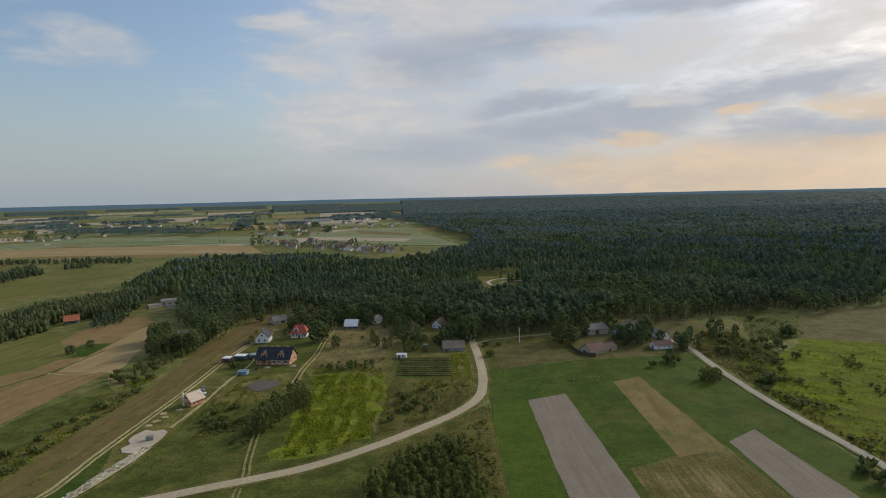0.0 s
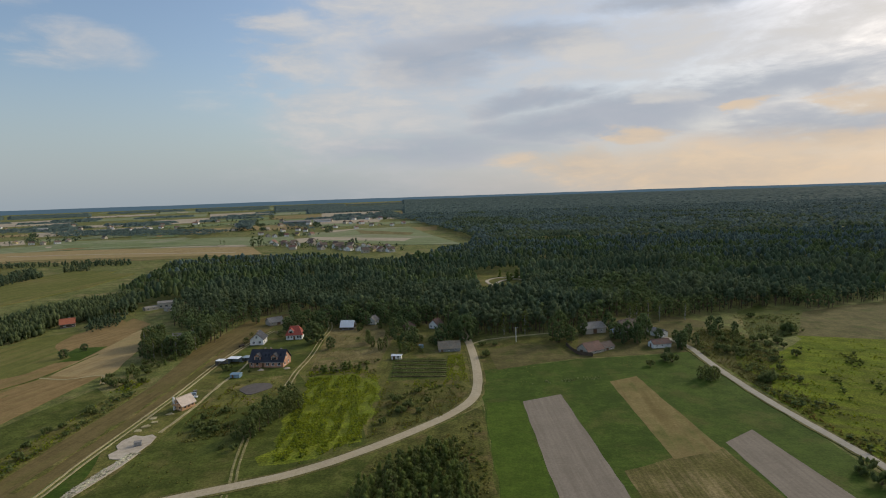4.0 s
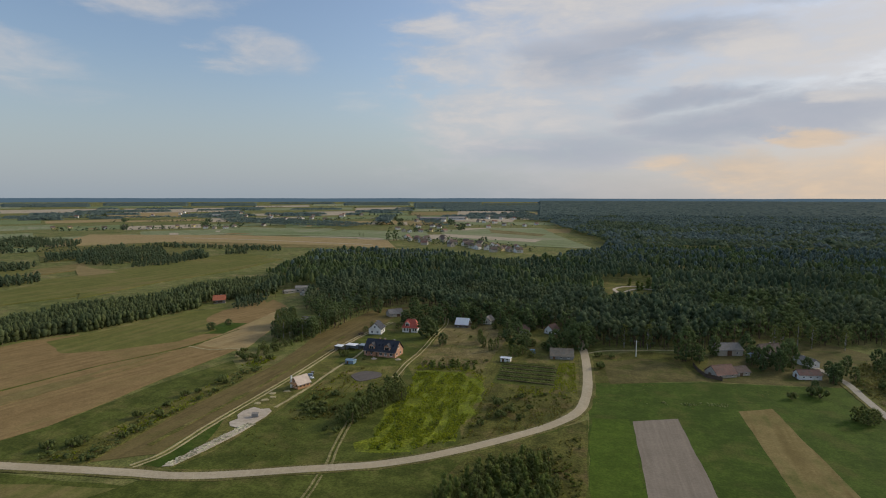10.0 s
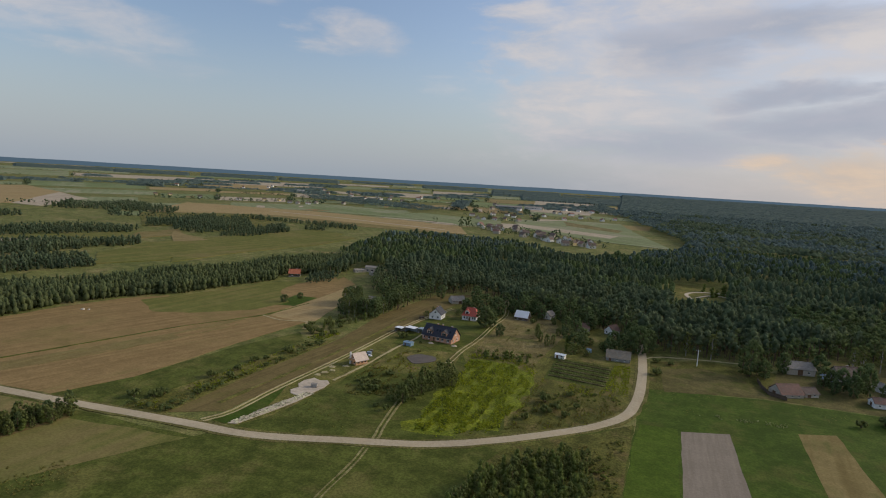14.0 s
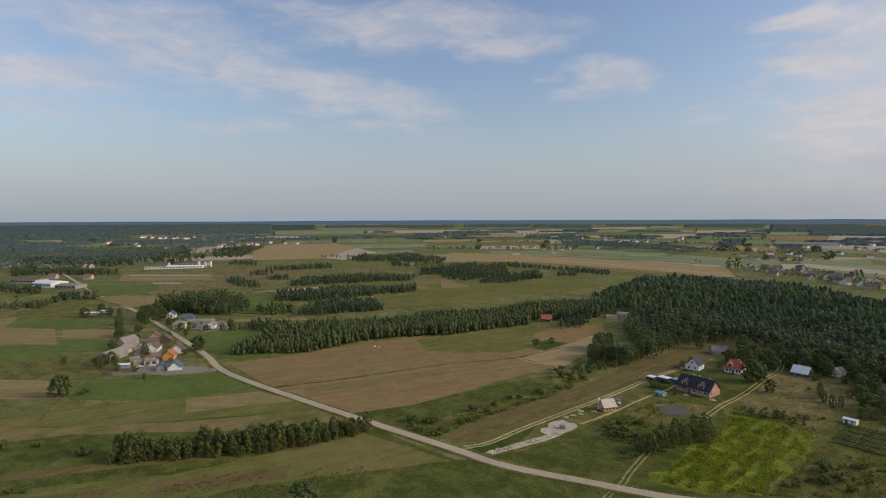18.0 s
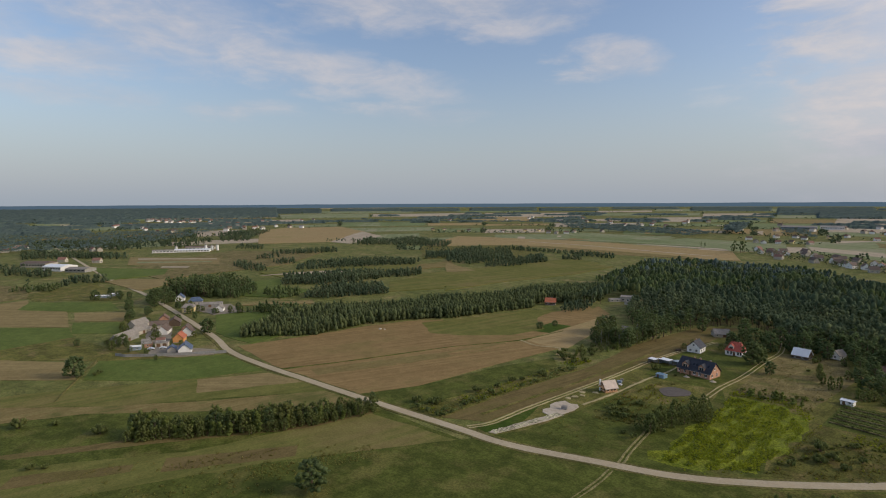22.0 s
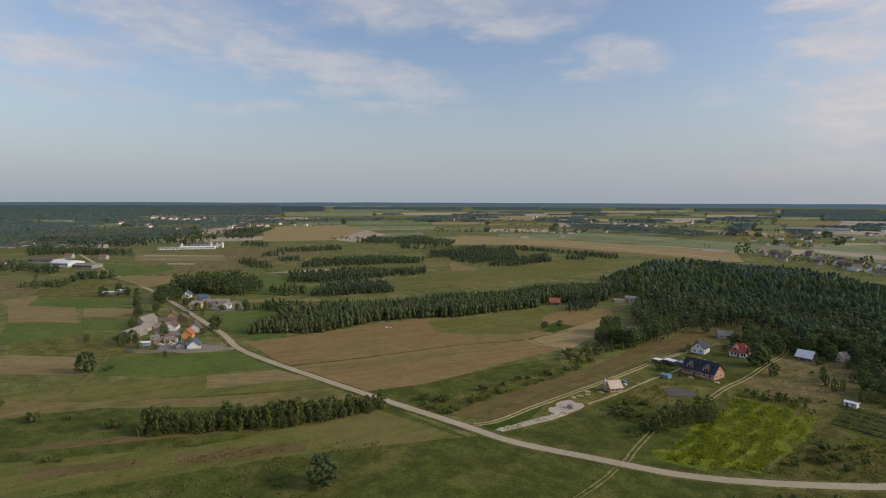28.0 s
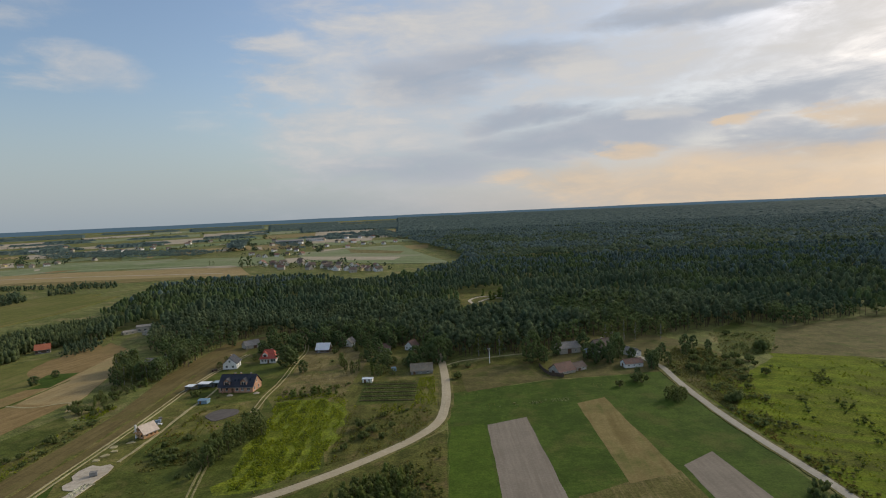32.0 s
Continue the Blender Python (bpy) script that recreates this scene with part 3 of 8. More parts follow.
ribbon("ditch", [(-210, 97), (-201, 123), (-193, 152), (-185, 181), (-171, 215), (-168, 250)], 0.9, "darkgreen", "narrow dark grassy ditch between stubble fields", 0.17, "ditch", 0.05, 0.3)
ribbon("field_path", [(-171, 216), (-158, 213), (-146, 217), (-139, 206)], 1.0, "rut", "faint sandy path across the field", 0.17, "path", 0.0, 0.3)
field("field", [(-180, 240), (-196, 246), (-206, 290), (-200, 326), (-184, 308), (-176, 264)], "stubble", "brown stubble strip towards the forest")
field("field", [(-183, 236), (-170, 240), (-172, 264), (-186, 262)], "green", "small green patch round two trees", "grass")
field("field", [(-240, 206), (-226, 250), (-214, 288), (-196, 262), (-178, 246), (-181, 222), (-200, 200), (-216, 192)], "olive", "olive grass strip below the woodland belt")
field("field", [(-200, 108), (-190, 140), (-180, 170), (-172, 168), (-182, 138), (-190, 106)], "tan", "paler worked strip in the stubble")
# near meadow and fields west of the road
field("field", [(-60, -120), (-420, -120), (-340, -10), (-236, 0), (-182, 99), (-102, 105), (-62, 117)], "darkgreen", "rough green meadow along the hedgerow")
field("field", [(-62, 120), (-100, 108), (-127, 60), (-110, 0), (-60, -60), (60, -60), (4, 60), (4, 172), (-5, 163), (-15, 153.5), (-30, 140), (-46, 128.5)], "darkgreen", "dark green rough meadow below the road")
field("field", [(-26, 141), (-5, 161), (3.6, 172), (3.6, 60), (-32, 60), (-31, 122)], "fallow", "dry weedy ground round the young plantation", "grass")
field("field", [(-102, 104), (-140, 97), (-150, 40), (-176, -6), (-150, -10), (-126, 58)], "olive", "olive fallow meadow with faint dry rows")
field("field", [(-138, 98), (-141, 76), (-166, 28), (-180, 0), (-186, -4), (-178, 14), (-150, 80), (-146, 101)], "stubble_n", "narrow brown strip along the hedgerow")
field("field", [(-146, 101), (-170, 98), (-192, 57), (-212, 28), (-236, 0), (-218, -6), (-206, 24), (-160, 80)], "tan", "dry tan stubble strip")
field("field", [(-170, 98), (-180, 99), (-210, 92), (-224, 58), (-242, 20), (-252, -4), (-236, 0), (-210, 30)], "olive", "golden olive-coloured stubble field")
field("field", [(-186, 98), (-208, 92), (-219, 66), (-202, 60)], "plot", "pinkish brown strip beside the road")
field("field", [(-150, 34), (-132, 66), (-126, 62), (-142, 30)], "stubble_n", "faint brown mown strip below the hedgerow")
field("field", [(-166, 0), (-152, 26), (-148, 24), (-160, -4)], "stubble_n", "faint brown mown strip below the hedgerow")
field("field", [(-213, 92), (-250, 90), (-258, 73), (-279, 42), (-251, 31), (-224, 58)], "plotgreen", "green field in front of the farmyard")
field("field", [(-276, 4), (-253, 29), (-288, 30), (-314, 7), (-300, -30)], "plot", "straw-gold stubble field beside the lone tree")
field("field", [(-290, 32), (-279, 42), (-258, 73), (-300, 52), (-330, 44), (-343, 42), (-336, 10), (-314, 7)], "weedy", "rough olive grass round the farm")
field("field", [(-344, 4), (-336, 10), (-343, 42), (-372, 45), (-401, 13)], "plotgreen", "pale green field beyond the fallow")
field("field", [(-354, 43), (-336, 63), (-350, 72), (-370, 70), (-386, 49)], "plotgreen", "pale green strip behind the barns")
field("field", [(-405, 14), (-375, 45), (-441, 54), (-473, 19)], "plot", "tan dry field with faint rows")
field("field", [(-393, 51), (-370, 74), (-403, 83), (-425, 56)], "plot", "pale brown field behind the farm")
field("field", [(-463, 29), (-427, 58), (-414, 81), (-453, 84), (-496, 38)], "plotgreen", "pale green field before the greenhouses")
field("field", [(-500, 14), (-510, 40), (-491, 38), (-464, 28), (-474, 18)], "plot", "small tan field")
field("field", [(-530, 40), (-500, 42), (-460, 90), (-520, 100), (-580, 96), (-560, 60)], "weedy", "olive grass field by the works road")
field("field", [(-560, -20), (-510, 8), (-520, 40), (-590, 50), (-640, 20)], "dry", "dry meadow before the works")
ribbon("field_path", [(-228, 18), (-235, 21), (-253, 29), (-282, 42)], 0.6, "verge", "faint sandy path along the field", 0.3, "path", 0.0, 0.3)
field("field", [(-300, 104), (-286, 104), (-262, 108), (-270, 140), (-330, 160), (-360, 126)], "plotgreen", "green paddock by the second farm")
ribbon("verge", [(-420, 110), (-319, 102), (-255, 94), (-224, 95), (-182, 100), (-151, 104), (-110, 110), (-89, 113), (-66, 122), (-46, 130.5), (-30, 142), (-15, 156), (-6, 166), (0.5, 177), (3, 189), (4, 209), (3, 243)], 5.6, "verge", "dry grassy verge of the gravel road", 0.19, "verge", 0.0, 0.9)
ribbon("road", [(-1100, 140), (-868, 128), (-624, 115), (-484, 113), (-409, 109), (-319, 102), (-286, 99), (-255, 94), (-224, 95), (-182, 100), (-151, 104), (-110, 110), (-89, 113), (-66, 122), (-46, 130.5), (-30, 142), (-15, 156), (-6, 166), (0.5, 177), (3, 189), (4, 209), (3, 243), (0, 275), (-6, 330)], 3.5, "gravel", "pale gravel country road", 0.22)
ribbon("verge", [(95, 240), (94, 224), (93, 197), (93, 168), (95, 139), (96, 120), (97, 40)], 4.2, "verge", "grassy verge of the lane", 0.19, "verge", 0.0, 0.7)
ribbon("lane", [(84, 262), (92, 246), (95, 230), (94, 215), (93, 197), (93, 168), (95, 139), (96, 120), (97, 40)], 2.7, "lane", "narrow pale asphalt lane", 0.22)
for side in (-0.85, 0.85):
    ribbon("track_rut", [(-107, 113.5), (-104, 122), (-104.5, 140), (-104, 165), (-103.5, 195), (-104, 225), (-102.5, 252), (-98, 285)], 0.5, "rut", "worn wheel rut of the farm track", 0.20, "track", 0.0, 0.25, side)
    ribbon("track_rut", [(-66, 196), (-67, 215), (-66.5, 235), (-68, 262), (-69, 290), (-80, 330)], 0.42, "rut", "worn wheel rut of the forest track", 0.20, "track", 0.0, 0.25, side)
    ribbon("track_rut", [(-59.3, 121), (-58, 111), (-57, 96), (-54, 70), (-50, 50)], 0.5, "faintrut", "pale wheel rut through the meadow", 0.20, "track", 0.0, 0.3, side * 0.7)
    ribbon("track_rut", [(-66, 156), (-63, 140), (-59.5, 126)], 0.7, "faintrut", "faint wheel rut through the meadow", 0.20, "track", 0.0, 0.3, side * 0.8)
ribbon("path", [(4, 247), (10, 253), (26, 258.5), (42, 262), (54, 265)], 0.9, "rut", "thin sandy path along the forest edge", 0.20, "path", 0.0, 0.3)
ribbon("path", [(-93, 158), (-92, 178), (-92, 200), (-91, 224), (-95, 240)], 1.0, "rut", "pale gravel drive to the house", 0.20, "path", 0.0, 0.4)
field("slab", [(-95.6, 141), (-98.4, 141.6), (-100.2, 144), (-99.2, 147), (-101.2, 149.5), (-101.4, 153), (-99.8, 156.6), (-96.8, 155.6), (-94.6, 156.8), (-92.6, 155), (-92.0, 151), (-92.4, 146), (-93, 143)], "sand", "levelled patch of pale sand for building", "sand", 1.2, 0.22)
field("pad", [(-77 + (5.0 + 0.8 * math.sin(2 * a + 1)) * math.cos(a), 195.5 + (6.0 + 0.8 * math.sin(3 * a)) * math.sin(a)) for a in np.linspace(0, 2 * np.pi, 18)[:-1]], "pond", "round dark tarmac pad in the grass", "pad", 0.6, 0.23)


# ---- trees ----
class Stamp:
    """Vertices and faces of one plant, as arrays, for trunk and crown."""

    def __init__(self, verts, tris, is_leaf):
        self.v, self.f, self.leaf = np.array(verts, float), np.array(tris, int), np.array(is_leaf, int)


def tube(v, f, m, a, b, r0, r1, sides=5, tag=0):
    a, b = np.array(a, float), np.array(b, float)
    d = (b - a) / np.linalg.norm(b - a)
    u = np.cross(d, (0.3, 0.9, 0.2)); u /= np.linalg.norm(u)
    w = np.cross(d, u)
    o = len(v)
    for c, r in ((a, r0), (b, r1)):
        for k in range(sides):
            t = 2 * np.pi * k / sides
            v.append(c + r * (np.cos(t) * u + np.sin(t) * w))
    for k in range(sides):
        j = (k + 1) % sides
        f += [(o + k, o + j, o + sides + j), (o + k, o + sides + j, o + sides + k)]
        m += [tag, tag]


def blob(v, f, m, c, rad, rng, rings=3, sides=6, tag=1):
    """A knobbly closed clump of foliage."""
    c = np.array(c, float); rad = np.array(rad, float) * np.ones(3)
    o = len(v)
    v.append(c + (0, 0, rad[2]))
    for i in range(1, rings):
        p = np.pi * i / rings
        for k in range(sides):
            t = 2 * np.pi * (k + 0.5 * (i % 2)) / sides
            s = rng.uniform(0.42, 0.95)
            v.append(c + s * rad * (np.sin(p) * np.cos(t), np.sin(p) * np.sin(t), np.cos(p)))
    v.append(c - (0, 0, rad[2]))
    for k in range(sides):
        j = (k + 1) % sides
        f.append((o, o + 1 + k, o + 1 + j)); m.append(tag)
        for i in range(rings - 2):
            a, b = o + 1 + i * sides, o + 1 + (i + 1) * sides
            f += [(a + k, b + k, b + j), (a + k, b + j, a + j)]; m += [tag, tag]
        e = o + 1 + (rings - 2) * sides
        f.append((e + j, e + k, o + 1 + (rings - 1) * sides)); m.append(tag)


def leaves(v, f, m, c, rad, n, size, rng, tag=1):
    """Loose leaf sprays on and just outside a clump."""
    for _ in range(n):
        d = rng.normal(size=3); d /= np.linalg.norm(d)
        if d[2] < -0.6:
            d[2] *= -1
        p = np.array(c) + d * rad * rng.uniform(0.6, 1.25)
        a = rng.normal(size=3); a -= d * (a @ d) * 0.4; a /= np.linalg.norm(a)
        b = np.cross(a, d + rng.normal(size=3) * 0.5); b /= np.linalg.norm(b)
        s = size * rng.uniform(0.6, 1.3)
        o = len(v)
        v += [p - a * s * 0.6, p + b * s * 0.42 + d * s * 0.2, p + a * s * 0.7, p - b * s * 0.42 - d * s * 0.1]
        f += [(o, o + 1, o + 2), (o, o + 2, o + 3)]; m += [tag, tag]


def broadleaf(rng, h=10.0, w=3.6, clumps=16, spray=26, leaf=0.5, low=0.2, knob=0.4):
    """Trunk, limbs and a lumpy crown of many leaf clumps with gaps between. knob: clump size against the crown's width."""
    v, f, m = [], [], []
    tube(v, f, m, (0, 0, 0), (0.1, 0, h * 0.42), h * 0.016, h * 0.012, 6)
    tube(v, f, m, (0.1, 0, h * 0.42), (0.2, 0.1, h * 0.75), h * 0.012, h * 0.006, 5)
    lobes = rng.uniform(0.72, 1.12, 7)
    for k in range(clumps):
        t = (k + 0.5) / clumps
        z = h * (low + (0.95 - low) * t)
        env = w * math.sqrt(max(0.05, 1 - (2 * (t * 0.9 + 0.02) - 0.85) ** 2)) * 0.98
        ang = k * 2.4 + rng.uniform(-0.5, 0.5)
        lobe = lobes[int(ang / 0.9) % 7]
        rr = env * lobe * math.sqrt(rng.uniform(0.4, 1.0)) * 0.95
        c = np.array((rr * math.cos(ang), rr * math.sin(ang), z + rng.uniform(-0.05, 0.05) * h))
        if k % 4 == 0:
            tube(v, f, m, (0.1, 0, max(h * 0.12, z - h * 0.2)), c * (0.85, 0.85, 1), h * 0.009, h * 0.003, 4)
        q = w * knob * rng.uniform(0.7, 1.25)
        blob(v, f, m, c, (q, q, q * 0.8), rng)
        leaves(v, f, m, c, q, spray, leaf, rng)
    return Stamp(v, f, m)


def pine(rng, h=17.0, w=2.4, tiers=5, spray=12, leaf=0.7, bare=0.35, top=0.5, sides=6):
    """Rounded pine crown of stacked, shifted clumps on a bare stem. top: width of the crown's tip against its middle."""
    v, f, m = [], [], []
    tube(v, f, m, (0, 0, 0), (0, 0, h * 0.9), h * 0.013 + 0.05, 0.05, sides - 2)
    gap = h * (0.95 - bare) / tiers
    for k in range(tiers):
        t = (k + 0.5) / tiers
        z = h * bare + gap * (k + 0.5)
        r = w * (0.55 + 0.5 * math.sin(math.pi * min(1.0, t * 0.75 + 0.2))) * (top + (1 - top) * (1 - t) ** 0.6) * rng.uniform(0.85, 1.15)
        c = np.array((rng.uniform(-0.28, 0.28) * w, rng.uniform(-0.28, 0.28) * w, z))
        blob(v, f, m, c, (r, r, gap * 0.85), rng, 3, sides)
        leaves(v, f, m, c, np.array((r, r, gap * 0.85)), spray, leaf, rng)
    return Stamp(v, f, m)


def tops(rng, n=3, spread=3.0, h=13.0, w=2.0, spray=0, rings=2):
    """A few crowns of a wood seen from afar: uneven, pointed or rounded, standing close."""
    v, f, m = [], [], []
    for k in range(n):
        a = 2 * math.pi * (k + rng.uniform(-0.3, 0.3)) / n
        cx, cy = (spread * math.cos(a), spread * math.sin(a)) if n > 1 else (0.0, 0.0)
        hh, ww = h * rng.uniform(0.78, 1.08), w * rng.uniform(0.8, 1.2)
        o, sides = len(v), 6
        v.append((cx + rng.uniform(-0.2, 0.2) * w, cy + rng.uniform(-0.2, 0.2) * w, hh))
        for i in range(rings):
            zz, rr = ((0.94, 0.55), (0.78, 1.0), (0.5, 0.8))[i] if rings > 1 else (0.74, 1.0)
            for q in range(sides):
                t = 2 * math.pi * (q + 0.5 * (i % 2)) / sides
                s = ww * rr * rng.uniform(0.72, 1.2)
                v.append((cx + s * math.cos(t), cy + s * math.sin(t), hh * (zz + rng.uniform(-0.06, 0.06))))
        for q in range(sides):
            j = (q + 1) % sides
            f.append((o, o + 1 + q, o + 1 + j)); m.append(1)
            for i in range(rings - 1):
                p, r = o + 1 + i * sides, o + 1 + (i + 1) * sides
                f += [(p + q, r + q, r + j), (p + q, r + j, p + j)]; m += [1, 1]
        if spray:
            leaves(v, f, m, (cx, cy, hh * 0.68), np.array((ww, ww, hh * 0.22)), spray, ww * 0.5, rng)
    return Stamp([np.array(q, float) for q in v], f, m)


def shrub(rng, h=2.6, w=1.9, clumps=6, spray=16, leaf=0.34):
    v, f, m = [], [], []
    for k in range(clumps):
        a = k * 2.4 + rng.uniform(-0.5, 0.5)
        r = w * (0.0 if k == 0 else rng.uniform(0.35, 0.8))
        z = h * rng.uniform(0.35, 0.62) if k else h * 0.62
        s = w * rng.uniform(0.5, 0.75) / math.sqrt(clumps / 3)
        c = (r * math.cos(a), r * math.sin(a), z)
        tube(v, f, m, (0, 0, 0), c, 0.05, 0.02, 3)
        blob(v, f, m, c, (s, s, h * rng.uniform(0.2, 0.34)), rng)
        leaves(v, f, m, c, s, spray, leaf, rng)
    return Stamp(v, f, m)


def tuft(rng, h=0.5, w=0.75):
    v, f, m = [], [], []
    tube(v, f, m, (0, 0, 0), (0, 0, h * 0.5), 0.03, 0.02, 3)
    blob(v, f, m, (0, 0, h * 0.45), (w * 0.7, w * 0.7, h * 0.45), rng, 2, 5)
    leaves(v, f, m, (0, 0, h * 0.5), w * 0.7, 7, 0.3, rng)
    return Stamp(v, f, m)


RNG = np.random.default_rng(11)
KINDS = dict(
    thick=[broadleaf(RNG, 6.0, 2.3, 30, 17, 0.28, 0.06, 0.27) for _ in range(4)],
    tree=[broadleaf(RNG, 10.0, 4.0, 50, 18, 0.38, 0.12, 0.24) for _ in range(4)],
    tall=[broadleaf(RNG, 15, 3.8, 46, 18, 0.45, 0.12, 0.26) for _ in range(4)],
    birch=[broadleaf(RNG, 14, 2.6, 34, 18, 0.4, 0.2, 0.25) for _ in range(3)],
    young=[pine(RNG, 5.4, 1.65, 5, 30, 0.34, 0.03, 0.74) for _ in range(4)],
    shrub=[shrub(RNG, 2.6, 1.9, 12, 16, 0.26) for _ in range(4)],
    belt_pine=[pine(RNG, 7.2, 2.2, 2, 8, 0.7, 0.1, 0.78, 5) for _ in range(5)] + [pine(RNG, 7.8, 1.8, 3, 6, 0.62, 0.05, 0.55, 5) for _ in range(2)],
    wood_pine=[pine(RNG, 12.5, 2.1, 3, 8, 0.8, 0.5, 0.75, 5) for _ in range(6)],
    wood_leaf=[broadleaf(RNG, 12, 2.6, 7, 8, 0.75, 0.22, 0.42) for _ in range(5)],
    copse=[pine(RNG, 6.2, 2.2, 2, 8, 0.75, 0.08, 0.75, 5) for _ in range(4)] + [broadleaf(RNG, 6.6, 2.5, 5, 8, 0.7, 0.1, 0.48) for _ in range(3)],
    mid_pine=[tops(RNG, 1, 0, 11.8, 1.8, 8, 3) for _ in range(8)],
    far_pine=[tops(RNG, 4, 3.4, 12.5, 3.3, 0, 1) for _ in range(8)],
    hedge=[broadleaf(RNG, 6, 3.4, 3, 3, 1.2, 0.05, 0.5) for _ in range(4)],
    tuft=[tuft(RNG) for _ in range(5)],
    weed=[shrub(RNG, 0.9, 0.8, 2, 9, 0.26) for _ in range(4)],
)
LEAFMAT = dict(thick="bush", tree="leaf", tall="leaf", birch="bush", young="youngpine", shrub="bush")
LABEL = dict(thick=("small_tree", "dense small tree leafy to the ground", "tree"), tree=("deciduous_tree", "round-crowned green deciduous tree", "tree"), tall=("tall_tree", "tall dark green deciduous tree", "tree"),
             birch=("birch_tree", "slender pale-stemmed birch tree in leaf", "tree"), young=("young_pine", "young bushy pine of the plantation", "tree"),
             shrub=("shrub", "low rounded green shrub in rough grass", "shrub"))
TEMPLATE = {}


def stamp_mesh(name, s, want, mat):
    pick = s.leaf == want
    f = s.f[pick]
    used = np.unique(f)
    idx = np.zeros(len(s.v), int)
    idx[used] = np.arange(len(used))
    return mesh_np(name, s.v[used], idx[f].ravel(), np.arange(0, 3 * len(f), 3), mat)


def plant(kind, x, y, size=1.0, wide=None, group="", label="", z=0.0, var=None):
    """One tree or shrub of its own: a base with trunk and crown."""
    var = random.randrange(len(KINDS[kind])) if var is None else var
    name, text, cat = LABEL[kind]
    key = (kind, var)
    if key not in TEMPLATE:
        s = KINDS[kind][var]
        TEMPLATE[key] = (stamp_mesh("trunk", s, 0, M["birchbark" if kind == "birch" else "bark"]), stamp_mesh("crown", s, 1, M[LEAFMAT[kind]]))
    ob = empty(name, x, y, z, random.uniform(0, 360), label or text, cat, group)
    w = wide if wide else size
    ob.scale = (w * random.uniform(0.92, 1.08), w * random.uniform(0.92, 1.08), size * random.uniform(0.92, 1.08))
    part_mesh("trunk", TEMPLATE[key][0], ob)
    part_mesh("crown", TEMPLATE[key][1], ob)
    return ob


def inside(poly, x, y):
    c = np.zeros(len(x), bool)
    n = len(poly)
    for i in range(n):
        (x0, y0), (x1, y1) = poly[i], poly[(i + 1) % n]
        hit = (y0 > y) != (y1 > y)
        with np.errstate(divide="ignore", invalid="ignore"):
            c ^= hit & (x < (x1 - x0) * (y - y0) / (y1 - y0 + 1e-12) + x0)
    return c


def scatter(poly, spacing, rng, jitter=0.45, gaps=0.0):
    p = np.array(poly)
    (x0, y0), (x1, y1) = p.min(0), p.max(0)
    gx, gy = np.meshgrid(np.arange(x0, x1, spacing), np.arange(y0, y1, spacing))
    x = gx.ravel() + rng.uniform(-jitter, jitter, gx.size) * spacing
    y = gy.ravel() + rng.uniform(-jitter, jitter, gx.size) * spacing
    ok = inside(poly, x, y)
    if gaps:
        ok &= rng.uniform(size=len(ok)) > gaps
    return x[ok], y[ok]


def stand(name, x, y, kinds, rng, mats, label, category, size=(0.8, 1.15), share=None, lift=True):
    """Many plants joined into one mesh."""
    V, F, L, base = [], [], [], 0
    pick = rng.choice(len(kinds), len(x), p=share)
    for k, s in enumerate(kinds):
        sel = np.nonzero(pick == k)[0]
        n = len(sel)
        if not n:
            continue
        a = rng.uniform(0, 2 * np.pi, n)
        sc = rng.uniform(*size, n) * (1 + 0.22 * np.sin(x[sel] / 31 + 1.3 * np.sin(y[sel] / 47)) * np.sin(y[sel] / 23 + x[sel] / 61))
        sw = sc * rng.uniform(0.85, 1.2, n)
        ca, sa = np.cos(a) * sw, np.sin(a) * sw
        vx = s.v[None, :, 0] * ca[:, None] - s.v[None, :, 1] * sa[:, None] + x[sel][:, None]
        vy = s.v[None, :, 0] * sa[:, None] + s.v[None, :, 1] * ca[:, None] + y[sel][:, None]
        vz = s.v[None, :, 2] * sc[:, None] + (rise(np.hypot(x[sel], y[sel]))[:, None] if lift else 0)
        V.append(np.stack([vx, vy, vz], -1).reshape(-1, 3))
        F.append((s.f[None] + (np.arange(n) * len(s.v))[:, None, None]).reshape(-1, 3) + base)
        L.append(np.tile(s.leaf, n))
        base += n * len(s.v)
    if not V:
        return None
    F = np.concatenate(F)
    me = mesh_np(name, np.concatenate(V), F.ravel(), np.arange(0, 3 * len(F), 3), [M[k] for k in mats], np.concatenate(L))
    return tagged(new(name, me), label, category, kind="stuff")


# ---- forest ----
FOREST = [(-120, 262), (-121, 284), (-119, 316), (-100, 335), (-80, 316), (-66, 300), (-52, 306), (-38, 300), (-28, 284), (-14, 290), (0, 264), (14, 260), (52, 264), (62, 270), (90, 300), (112, 284),
          (147, 300), (180, 306), (196, 294), (212, 306), (245, 312), (400, 330), (800, 420), (800, 760), (30, 740), (-40, 570), (-76, 545), (-110, 590), (-150, 630), (-190, 642), (-224, 614), (-268, 614), (-294, 588), (-284, 545), (-276, 500), (-264, 450), (-250, 360), (-252, 300), (-268, 250),
          (-290, 200), (-300, 160), (-272, 112), (-258, 146), (-260, 180), (-252, 205), (-236, 232), (-225, 290), (-212, 330), (-200, 334), (-182, 350), (-168, 320), (-150, 290)]
HOLES = [[(-230, 300), (-210, 296), (-212, 322), (-232, 322)], [(-208, 340), (-178, 334), (-174, 372), (-206, 385)], [(13, 330), (40, 336), (56, 474), (16, 474)],
         [(-146, 264), (-138, 264), (-138, 280), (-146, 280)], [(-116, 280), (-88, 280), (-86, 314), (-116, 316)]]


def cleared(x, y):
    ok = np.ones(len(x), bool)
    for h in HOLES:
        ok &= ~inside(h, x, y)
    return ok


